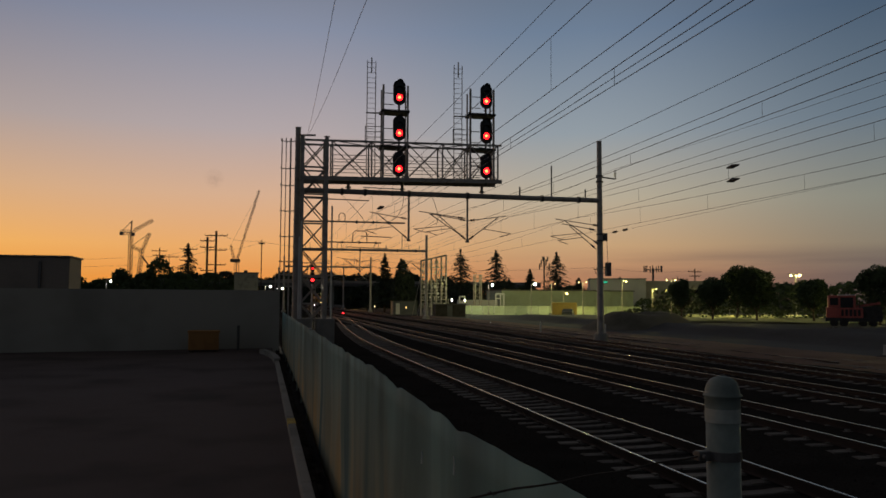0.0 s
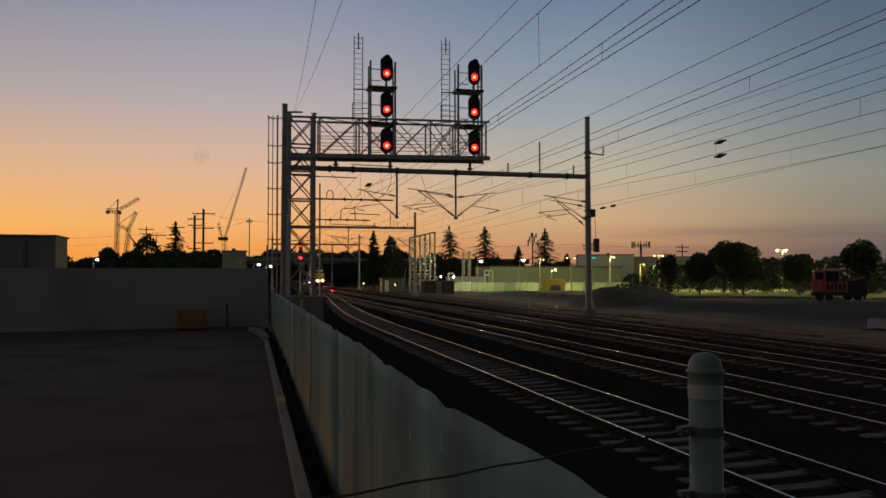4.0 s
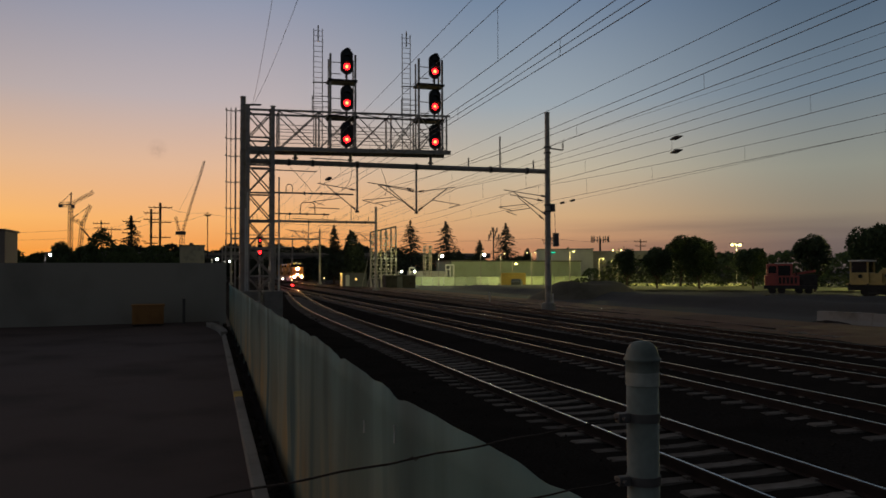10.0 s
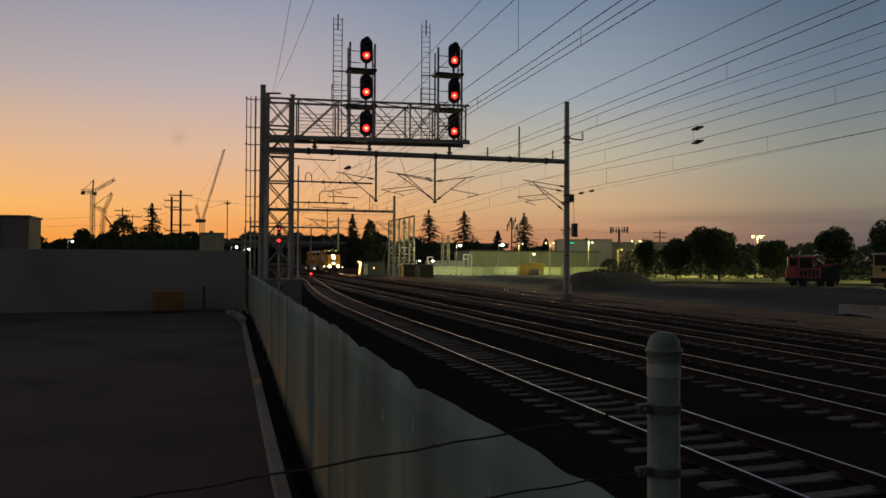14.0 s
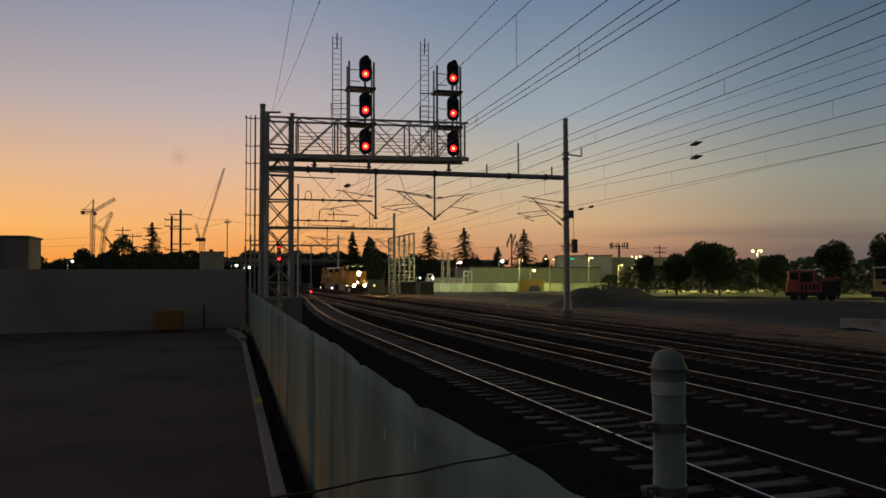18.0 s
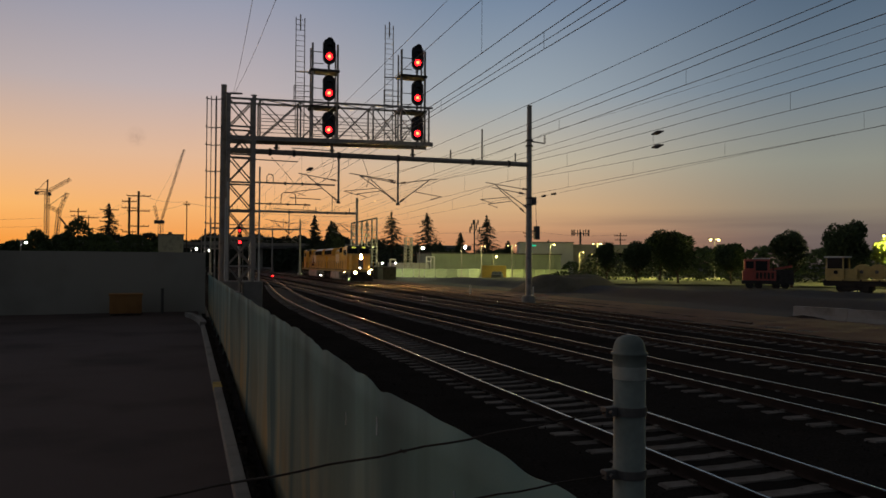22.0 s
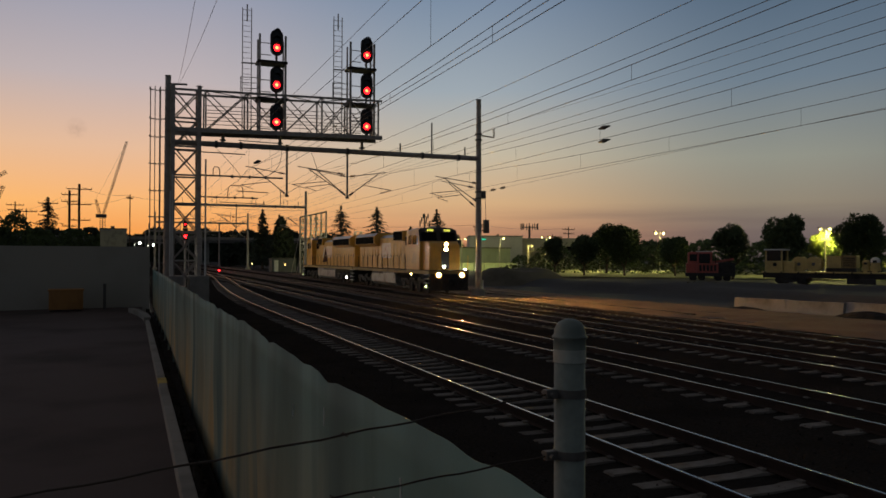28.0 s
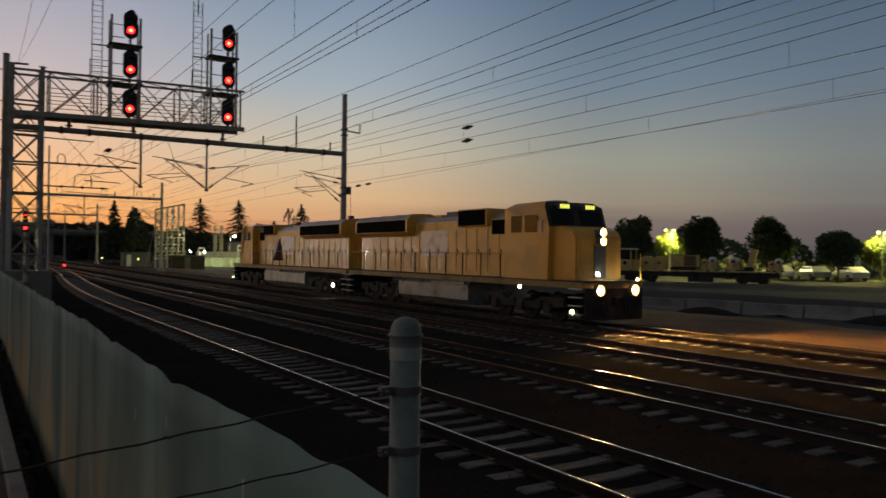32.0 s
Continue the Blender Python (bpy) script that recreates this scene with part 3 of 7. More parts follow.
# cage ladder on the tower
for y in (GY - 0.25, GY + 0.25):
    bar_part("ladder_stile", (1.6, y, 1.0), (1.6, y, 12.85), 0.05, GALV, gantry, 6)
for x, y in ((1.05, GY - 0.2), (1.05, GY + 0.2), (1.3, GY - 0.45)):
    bar_part("cage_bar", (x, y, 3.0), (x, y, 12.8), 0.03, GALV, gantry, 6)
for k in range(35):
    bar_part("ladder_rung", (1.6, GY - 0.25, 1.2 + k * 0.33), (1.6, GY + 0.25, 1.2 + k * 0.33), 0.014, GALV, gantry, 5)
for z in (3.4, 5.0, 6.6, 8.25, 9.9, 11.0, 12.78):
    pts = [(1.02, GY - 0.3), (1.0, GY + 0.3), (1.4, GY + 0.55), (1.85, GY + 0.3), (2.05, GY - 0.3)]
    tube_part("ladder_hoop", [(*a, z) for a in pts], 0.035, GALV, gantry)
# pale conduits down the tower leg
for k, x in enumerate((2.18, 2.3, 4.2)):
    bar_part("conduit", (x, GY - 0.95, 0.2), (x, GY - 0.95, 6.5 + k), 0.05, PALE, gantry, 8)


def signal_mast(x, zlow, step, base_label):
    m = thing("railway_signal", base_label, "railway signal", at=(x, GY - 0.85, 0), group="railway signals")
    zt = zlow + 2 * step
    for px in (-1.0, 0.62):
        bar_part("post", (px, 0.35, 10.5), (px, 0.35, zt + 0.9), 0.06, GALV, m, 4, True)
        bar_part("post", (px, 1.2, 10.5), (px, 1.2, zt + 0.75), 0.045, GALV, m, 4, True)
    for k in range(3):
        z = zlow + k * step
        if k:
            box_part("platform", (-1.15, 0.1, z - 0.92), (0.72, 1.3, z - 0.78), TRUCK, m, 0.01)
        for dz in (0.35, -0.4):
            bar_part("guard_rail", (-1.0, 0.35, z + dz), (-0.3, 0.35, z + dz), 0.028, GALV, m, 6)
            bar_part("guard_rail", (0.62, 0.35, z + dz), (0.62, 1.2, z + dz), 0.028, GALV, m, 6)
        # head: a tall oval backboard, a hooded lens low in it
        bm = bmesh.new()
        n, prof = 28, []
        for j in range(n):
            a = 2 * math.pi * j / n
            cx, cz = 0.41 * math.cos(a), 0.41 * math.sin(a)
            prof.append((cx, cz + (0.42 if cz > 0 else -0.42) + 0.33))
        front = [bm.verts.new((px, -0.05, pz)) for px, pz in prof]
        back = [bm.verts.new((px, 0.03, pz)) for px, pz in prof]
        bm.faces.new(front)
        bm.faces.new(back[::-1])
        for j in range(n):
            bm.faces.new((front[j], front[(j + 1) % n], back[(j + 1) % n], back[j]))
        bmesh.ops.recalc_face_normals(bm, faces=bm.faces)
        head = part("signal_head", bm, BLACK, m, "black oval signal backboard")
        head.location = (0, 0, z)
        for j, dz in enumerate((0.0, 0.46, 0.92)):
            bm = bmesh.new()
            r0, seg = 0.24, 18
            inner, outer = [], []
            for q in range(seg + 1):
                a = math.radians(-20 + 220 * q / seg)
                inner.append((bm.verts.new((r0 * math.cos(a), -0.05, dz + r0 * math.sin(a))), bm.verts.new((r0 * math.cos(a), -0.05 - 0.3 + 0.12 * (1 - math.sin(a)), dz + r0 * math.sin(a)))))
            for u, v in zip(inner, inner[1:]):
                bm.faces.new((u[0], v[0], v[1], u[1]))
            bmesh.ops.solidify(bm, geom=list(bm.faces), thickness=0.012)
            part("hood", bm, BLACK, head)
            bm = bmesh.new()
            disc(bm, (0, -0.065, dz), (0, 1, 0), 0.21, 0.03, 24)
            part("lens", bm, RED_GLOW if j == 0 else GLASSDARK, head, "glowing red lens" if j == 0 else "unlit dark lens")
            if j == 0:
                bm = bmesh.new()
                disc(bm, (0, -0.085, dz), (0, 1, 0), 0.095, 0.012, 20)
                part("lamp", bm, RED_CORE, head, "bright lamp behind the red lens")
        bar_part("bracket", (0, 0.03, z - 0.55), (0, 0.35, z - 0.55), 0.06, DARKSTEEL, m, 6)
        bar_part("stem", (0, 0.1, z - 0.9), (0, 0.1, z - 0.45), 0.07, DARKSTEEL, m, 8)
    # ladder with its cage beside the heads
    lx = -1.72
    for px in (lx - 0.28, lx + 0.28):
        bar_part("ladder_stile", (px, 0.9, 10.5), (px, 0.9, zt + 2.6), 0.03, GALV, m, 6)
    for k in range(23):
        bar_part("ladder_rung", (lx - 0.28, 0.9, 10.75 + k * 0.34), (lx + 0.28, 0.9, 10.75 + k * 0.34), 0.016, GALV, m, 5)
    bar_part("safety_rail", (lx, 0.85, zt + 1.75), (lx, 0.85, zt + 2.8), 0.045, GALV, m, 6)
    # landing beside the ladder: bent guard bars round its outer side
    for z in (zt - 1.85, zt - 2.2, zt - 2.55, zt - 2.9):
        bar_part("cage_rail", (lx - 0.36, 0.75, z), (-0.95, 0.55, z), 0.026, GALV, m, 5)
    for z in (zt - 1.95, zt - 2.85):
        bar_part("cage_rail", (lx - 0.36, 0.75, z), (lx - 0.46, 0.3, z - 0.28), 0.03, GALV, m, 5)
    bar_part("cage_post", (lx - 0.36, 0.75, zt - 0.95), (-0.95, 0.55, zt - 0.95), 0.045, GALV, m, 5)
    bar_part("cage_post", (lx - 0.42, 0.55, zt - 2.9), (lx - 0.42, 0.55, zt - 1.85), 0.028, GALV, m, 5)
    return m


signal_mast(8.47, 11.06, 2.35, "tall signal with three black heads all showing red")
signal_mast(14.36, 11.16, 2.355, "second tall signal with three heads all showing red")


# ---- overhead line: portals, arms and wires ----
def cantilever(parent, x, y, z, reach, mat=None):
    """A hinged bracket from the mast at x towards x + reach: top tube, strut, steady arm, insulators."""
    mat = mat or GALV
    s = 1 if reach > 0 else -1
    top = (x + reach, y, z + 1.75)
    mid = (x + reach * 0.45, y, z + 1.45)
    bar_part("top_tube", (x, y, z + 1.35), top, 0.028, mat, parent, 6)
    bar_part("strut", (x, y, z), (x + reach * 0.78, y, z + 1.62), 0.031, mat, parent, 6)
    bar_part("registration_arm", (x + reach * 0.42, y, z + 0.82), (x + reach * 1.12, y, z + 0.55), 0.024, mat, parent, 6)
    bar_part("steady_arm", (x + reach * 1.1, y, z + 0.55), (x + reach * 0.82, y, z + 0.32), 0.022, mat, parent, 6)
    for a in ((x, z + 1.35, top), (x, z, (x + reach * 0.78, y, z + 1.62))):
        p = Vector((a[0], y, a[1]))
        d = (Vector(a[2]) - p).normalized()
        bm = bmesh.new()
        for k in range(5):
            disc(bm, p + d * (0.22 + k * 0.07), d, 0.075, 0.03, 10)
        part("insulator", bm, PORCELAIN, parent)


def portal(y, top, label, near=False):
    p = thing("catenary_portal", label, "catenary portal", group="catenary portals")
    xr, xl, zb = 22.87, 2.05 if near else 4.4, 9.58
    for x, zt in ((xr, top), (xl, top - 0.15)):
        bm = bmesh.new()
        bar(bm, (x, y, 0.2), (x, y, zt), 0.24, 14, 0.17)
        part("mast", bm, GALV, p)
        bm = bmesh.new()
        bar(bm, (x, y, -0.6), (x, y, 0.28), 0.5, 14)
        part("footing", bm, CONCRETE, p)
        bm = bmesh.new()
        disc(bm, (x, y, 0.32), (0, 0, 1), 0.4, 0.08, 14)
        part("base_plate", bm, GALV, p)
        bm = bmesh.new()
        disc(bm, (x, y, zt), (0, 0, 1), 0.19, 0.06, 14)
        part("mast_cap", bm, GALV, p)
    bar_part("cross_beam", (xl, y, zb), (xr, y, zb), 0.17, GALV, p, 12)
    for x in (4.9, 6.4, 9.3, 13.3, 18.6, 21.3):
        bm = bmesh.new()
        disc(bm, (x, y, zb), (1, 0, 0), 0.23, 0.16, 12)
        part("beam_clamp", bm, DARKSTEEL, p)
    for x, h in ((17.0, 0.75), (19.3, 2.3), (21.8, 0.75)):
        bar_part("beam_post", (x, y, zb), (x, y, zb + h), 0.055, GALV, p, 8)
    for x in (9.3, 13.3):
        bar_part("drop_tube", (x, y, 6.5), (x, y, zb), 0.07, GALV, p, 8)
        bm = bmesh.new()
        disc(bm, (x, y, 6.5), (0, 0, 1), 0.13, 0.12, 10)
        part("tube_end", bm, DARKSTEEL, p)
    cantilever(p, 9.3, y, 6.55, -2.6)
    bar_part("pull_off_tube", (3.9 if near else 4.2, y + 0.3, 7.65), (9.1, y + 0.3, 7.65), 0.055, GALV, p, 8)
    for x in (5.9, 7.0, 8.0):
        bm = bmesh.new()
        disc(bm, (x, y + 0.3, 7.65), (1, 0, 0), 0.11, 0.1, 10)
        part("tube_clamp", bm, DARKSTEEL, p)
    q = [(4.75, 7.65), (4.75, 8.05), (4.85, 8.2), (5.05, 8.2), (5.15, 8.05), (5.15, 7.65)]
    tube_part("tube_loop", [(a[0], y + 0.3, a[1]) for a in q], 0.03, DARKSTEEL, p)
    if near:
        # lower pull-off tube with a raised loop, and its short cross arms
        bar_part("pull_off_tube", (4.05, y + 0.45, 6.32), (7.55, y + 0.45, 6.32), 0.04, GALV, p, 8)
        tube_part("tube_loop", [(5.65, y + 0.45, 6.32), (5.7, y + 0.45, 6.95), (5.85, y + 0.45, 7.08), (6.45, y + 0.45, 7.08), (6.58, y + 0.45, 6.95), (6.62, y + 0.45, 6.32)], 0.03, DARKSTEEL, p)
        bar_part("cross_arm", (6.2, y + 0.45, 6.75), (8.2, y + 0.45, 6.7), 0.03, GALV, p, 6)
        bar_part("cross_arm", (5.2, y + 0.45, 6.02), (8.0, y + 0.45, 5.95), 0.025, GALV, p, 6)
        for x in (5.0, 6.1, 7.2):
            bm = bmesh.new()
            disc(bm, (x, y + 0.45, 6.32), (1, 0, 0), 0.08, 0.1, 10)
            part("tube_clamp", bm, DARKSTEEL, p)
        for x in (5.3, 8.85, 14.3):
            bar_part("bridge_hanger", (x, y, zb), (x, y, 10.3), 0.1, GALV, p, 8)
            bm = bmesh.new()
            disc(bm, (x, y, zb + 0.28), (0, 0, 1), 0.19, 0.08, 12)
            part("hanger_flange", bm, DARKSTEEL, p)
        bar_part("steady_tube", (2.6, y - 0.4, zb - 0.55), (6.6, y - 0.4, zb - 0.6), 0.035, GALV, p, 6)
        bar_part("steady_tube", (6.2, y - 0.5, zb + 0.25), (8.9, y - 0.5, zb + 0.2), 0.03, GALV, p, 6)
        bm = bmesh.new()
        bar(bm, (7.35, y + 1, zb - 0.95), (7.6, y + 1, zb - 0.85), 0.05, 8, 0.13)
        bar(bm, (7.6, y + 1, zb - 0.85), (7.8, y + 1, zb - 0.78), 0.13, 8, 0.05)
        part("line_insulator", bm, BLACK, p)
        for x0, z0, x1, z1 in ((5.0, zb - 0.3, 6.4, 7.7), (9.0, zb - 0.1, 8.1, 7.75), (10.9, zb - 0.1, 11.2, 7.6)):
            pts = [Vector((x0 + (x1 - x0) * u + 0.25 * math.sin(3.14 * u), y + 0.2, z0 + (z1 - z0) * u - 0.2 * math.sin(3.14 * u))) for u in (0, 0.2, 0.4, 0.6, 0.8, 1)]
            tube_part("jumper_lead", pts, 0.016, WIRE, p)
    cantilever(p, 13.3, y, 6.55, -2.5)
    cantilever(p, 13.3, y, 6.55, 2.75)
    cantilever(p, 13.3, y + 0.5, 6.75, -3.2)
    cantilever(p, xr, y, 6.45, -3.3)
    cantilever(p, xr, y + 0.6, 6.2, -2.6)
    # loops of jumper cable over the beam
    for x in () if near else (6.0, 10.4, 15.6, 20.0):
        q = [(x - 0.3, zb), (x - 0.3, zb + 0.75), (x - 0.15, zb + 0.95), (x + 0.15, zb + 0.95), (x + 0.3, zb + 0.75), (x + 0.3, zb)]
        tube_part("jumper_loop", [(a[0], y, a[1]) for a in q], 0.028, DARKSTEEL, p)
    if near:
        for z in (7.2, 6.75, 10.9, 11.3):
            bm = bmesh.new()
            disc(bm, (xr, y, z), (0, 0, 1), 0.26, 0.1, 14)
            part("mast_band", bm, DARKSTEEL, p)
        bar_part("feeder_bracket", (xr, y, 11.25), (xr + 1.2, y, 11.15), 0.05, GALV, p, 8)
        bm = bmesh.new()
        for k in range(6):
            disc(bm, (xr + 1.2, y, 11.2 + k * 0.11), (0, 0, 1), 0.08, 0.05, 10)
        part("insulator", bm, PORCELAIN, p)
        box_part("switch_box", (xr + 0.42, y - 0.15, 4.3), (xr + 0.78, y + 0.15, 5.25), DARKSTEEL, p, 0.02, "dark steel switch box on the mast")
        bar_part("box_bracket", (xr, y, 4.9), (xr + 0.45, y, 4.9), 0.04, DARKSTEEL, p, 6)
        bar_part("down_lead", (xr + 0.58, y, 5.25), (xr + 0.5, y, 7.2), 0.018, WIRE, p, 5)
        bm = bmesh.new()
        box(bm, xr + 0.2, y - 0.2, 6.75, xr + 0.5, y + 0.2, 7.3, 0.05)
        part("tension_wheel", bm, DARKSTEEL, p)
        for z in (13.1,):
            bar_part("earth_bracket", (xl, y - 0.1, z), (xl + 1.1, y - 0.1, z + 0.05), 0.06, DARKSTEEL, p, 6)
    return p


portal(50.1, 13.75, "grey steel catenary portal with drop tubes spanning the tracks", True)
portal(109.0, 11.8, "second steel catenary portal further along the tracks")
for k, y in enumerate((168.0, 226.0, 285.0)):
    portal(y, 11.8, "distant steel catenary portal over the tracks")

SUPPORTS = [-127, -68, -9, 50.1, 109, 168, 226, 285, 344]


def sag_z(y, hi, lo):
    for a, b in zip(SUPPORTS, SUPPORTS[1:]):
        if a <= y <= b:
            u = (y - a) / (b - a)
            return lo + (hi - lo) * (2 * u - 1) ** 2
    return hi


def wire_part(name, x, hi, lo, r, parent, y0=-60, y1=330, stagger=0.03):
    verts, faces, ys, y = [], [], [], y0
    while y <= y1:
        ys.append(y)
        y += 6.5
    for j, y in enumerate(ys):
        z = sag_z(y, hi, lo)
        rw = r * 0.92
        xx = x + stagger * math.sin(math.pi * (y - 50.1) / 59.0 + math.pi / 2)
        for k in range(5):
            a = 2 * math.pi * k / 5
            verts.append((xx + rw * math.cos(a), y, z + rw * math.sin(a)))
    for j in range(len(ys) - 1):
        for k in range(5):
            faces.append((j * 5 + k, j * 5 + (k + 1) % 5, (j + 1) * 5 + (k + 1) % 5, (j + 1) * 5 + k))
    me = bpy.data.meshes.new(name)
    me.from_pydata(verts, [], faces)
    me.materials.append(WIRE)
    o = new(name, me)
    o.parent = parent
    return o


MID = (7.33, 7.38, 7.53, 7.6)      # messenger height at mid-span
for i, x in enumerate(TRACKS[:4]):
    c = thing("catenary", "thin dark contact wire hung below a messenger wire", "overhead wire", group="catenaries")
    wire_part("messenger_wire", x, 8.3, MID[i], 0.0105, c)
    wire_part("contact_wire", x, 7.06, 7.02, 0.010, c)
    for k in range(34):
        y = -20 + k * 6.9 + i * 1.7
        if y > 150:
            break
        xx = x + 0.03 * math.sin(math.pi * (y - 50.1) / 59.0 + math.pi / 2)
        bar_part("dropper", (xx, y, 7.03), (xx, y, sag_z(y, 8.3, MID[i])), 0.006, WIRE, c, 4)
    if i == 2:
        for z in (6.94, 7.44):
            bm = bmesh.new()
            bar(bm, (x + 0.05, 24.2, z), (x + 0.05, 24.6, z), 0.02, 8, 0.085)
            bar(bm, (x + 0.05, 24.6, z), (x + 0.05, 24.95, z), 0.085, 8, 0.03)
            part("section_insulator", bm, BLACK, c)
# raised pair over the first track, feeders on the masts
f = thing("catenary", "raised pair of wires over the near track", "overhead wire", group="catenaries")
wire_part("messenger_wire", 6.98, 9.5, 9.22, 0.0105, f, y1=110)
wire_part("contact_wire", 6.98, 8.12, 7.86, 0.0105, f, y1=110)
for k in range(12):
    y = -6.5 + k * 8.2
    xx = 6.98 + 0.03 * math.sin(math.pi * (y - 50.1) / 59.0 + math.pi / 2)
    bar_part("dropper", (xx, y, 7.85), (xx, y, sag_z(y, 9.5, 9.22)), 0.006, WIRE, f, 4)
for x, z, s in ((6.98, 10.25, 0.16), (24.07, 11.9, 0.5), (11.64, 8.6, 0.29), (16.3, 8.4, 0.22), (6.98, 7.6, 0.43), (11.64, 7.95, 0.33), (16.35, 8.3, 0.42)):
    f = thing("feeder_wire", "single dark feeder cable strung between the masts", "overhead wire", group="feeder wires")
    wire_part("cable", x, z, z - s, 0.0095, f, stagger=0)

# two cables that leave the tower mast head and drop away over the car park side
for a, b in (((2.63, 50.1, 13.2), (1.71, 20.0, 10.44)), ((2.7, 50.1, 13.2), (2.5, 20.0, 10.42))):
    f = thing("feeder_wire", "single dark cable dropping from the tower mast head", "overhead wire", group="feeder wires")
    a, b = Vector(a), Vector(b)
    pts = [a.lerp(b, u * 2.2) + Vector((0, 0, 2.6 * max(0, u - 0.45) ** 2 - 0.25 * math.sin(math.pi * min(1, u * 2.2)))) for u in [k / 16 for k in range(17)]]
    tube_part("cable", pts, 0.0085, WIRE, f)

# anchored end of the outer wire at the portal mast, with two rod insulators
anchor = thing("anchor_wire", "taut wire anchored to the portal mast with two insulators", "overhead wire", group="catenaries")
a0, a1 = Vector((23.3, 50.0, 7.25)), Vector((20.3, -9.0, 7.2))
bm = bmesh.new()
bar(bm, a0, a1, 0.0065, 5)
part("wire", bm, WIRE, anchor)
for u in (0.026, 0.055):
    c, d = a0.lerp(a1, u), (a1 - a0).normalized() * 0.28
    bm = bmesh.new()
    for k in range(5):
        disc(bm, c + d * (k - 2) * 0.45, d, 0.075, 0.05, 10)
    bar(bm, c - d * 1.2, c + d * 1.2, 0.04, 8)
    part("insulator", bm, BLACK, anchor, "dark ribbed rod insulator")


# ---- locomotives: origin at the nose headlight, the nose towards -y, z from the rail top ----
def hood_ring(w, z0, z1, slope=0.25):
    return [(-w, z0), (w, z0), (w, z1 - slope), (w - slope * 1.4, z1), (-w + slope * 1.4, z1), (-w, z1 - slope)]


def grey_top(ob):
    """Paint the faces that look upwards in roof grey."""
    ob.data.materials.append(ROOF_GREY)
    for p in ob.data.polygons:
        if p.normal.z > 0.3:
            p.material_index = 1
    return ob


def locomotive(label, k, lit):
    """k stretches the hood; lit: headlights on."""
    L = 18.7 * k
    e = thing("diesel_locomotive", label, "locomotive", group="locomotives")
    lens = HEAD_GLOW if lit else GLASSDARK
    # frame and walkway
    box_part("frame", (-1.52, -0.75, 1.38), (1.52, L + 0.75, 1.62), SILL, e, 0.03, "grimy yellow side sill")
    box_part("walkway", (-1.54, -0.78, 1.622), (1.54, L + 0.78, 1.66), TRUCK, e)
    # long hood, door by door, under a grey roof
    grey_top(extrude_profile("long_hood", hood_ring(1.0, 1.66, 4.42), 4.05, L, YELLOW, e, steps=1))
    y = 4.3
    while y < L - 0.8:
        for s in (-1, 1):
            bm = bmesh.new()
            x = s * 1.0
            box(bm, min(x, x + s * 0.025), y, 1.85, max(x, x + s * 0.025), y + 0.78, 3.75, 0.01)
            d = part("hood_door", bm, YELLOW, e)
            bm = bmesh.new()
            box(bm, min(x + s * 0.025, x + s * 0.05), y + 0.66, 2.6, max(x + s * 0.025, x + s * 0.05), y + 0.7, 2.85)
            part("latch", bm, DARKSTEEL, d)
        y += 0.86
    # flared radiator section with dark intake grilles
    r0, r1 = 12.5 * k, 18.62 * k
    housing = extrude_profile("radiator_housing", [(-1.02, 3.5), (1.02, 3.5), (1.5, 3.72), (1.5, 4.36), (1.2, 4.62), (-1.2, 4.62), (-1.5, 4.36), (-1.5, 3.72)], r0, r1, YELLOW, e)
    grey_top(housing)
    for s in (-1, 1):
        n = 10
        for j in range(n):
            ya, yb = r0 + 0.2 + (r1 - r0 - 0.4) * j / n, r0 + 0.2 + (r1 - r0 - 0.4) * (j + 0.985) / n
            box_part("grille", (min(s * 1.5, s * 1.52), ya, 3.74), (max(s * 1.5, s * 1.52), yb, 4.34), GRILLE, e, label="dark intake grille")
    for j in range(4):
        bm = bmesh.new()
        disc(bm, (0, r0 + 1.2 + j * 1.55 * k, 4.65), (0, 0, 1), 0.62, 0.1, 20)
        part("roof_fan", bm, DARKSTEEL, e)
    # dynamic brake and intake housings behind the cab
    box_part("brake_housing", (-1.22, 5.85, 3.86), (1.22, 8.2, 4.66), YELLOW, e, 0.05)
    for s in (-1, 1):
        box_part("brake_grille", (min(s * 1.22, s * 1.245), 5.95, 3.92), (max(s * 1.22, s * 1.245), 8.1, 4.6), GRILLE, e)
        box_part("intake_grille", (min(s * 1.03, s * 1.06), 4.55, 3.5), (max(s * 1.03, s * 1.06), 5.65, 4.12), GRILLE, e)
        box_part("emblem_panel", (min(s * 1.026, s * 1.032), 9.3, 2.5), (max(s * 1.026, s * 1.032), 11.9, 3.75), EMBLEM, e, label="faded pale emblem panel")
    box_part("exhaust_stack", (-0.45, 9.4, 4.42), (0.45, 10.4, 4.68), LOCO_GREY, e, 0.03)
    box_part("roof_hatch", (-0.6, 10.6, 4.42), (0.6, 11.3, 4.55), YELLOW, e, 0.02)
    # cab: sloped windscreen, wide nose
    bm = bmesh.new()
    side = [(1.3, 1.66), (4.1, 1.66), (4.1, 4.5), (3.7, 4.72), (1.75, 4.74), (1.5, 4.55), (1.22, 3.72)]
    for w in (1,):
        a = [bm.verts.new((-1.5 + (0.28 if z > 4.6 else 0), yy, z)) for yy, z in side]
        b = [bm.verts.new((1.5 - (0.28 if z > 4.6 else 0), yy, z)) for yy, z in side]
        n = len(side)
        bm.faces.new(a)
        bm.faces.new(b[::-1])
        for i in range(n):
            bm.faces.new((a[i], b[i], b[(i + 1) % n], a[(i + 1) % n]))
    bmesh.ops.recalc_face_normals(bm, faces=bm.faces)
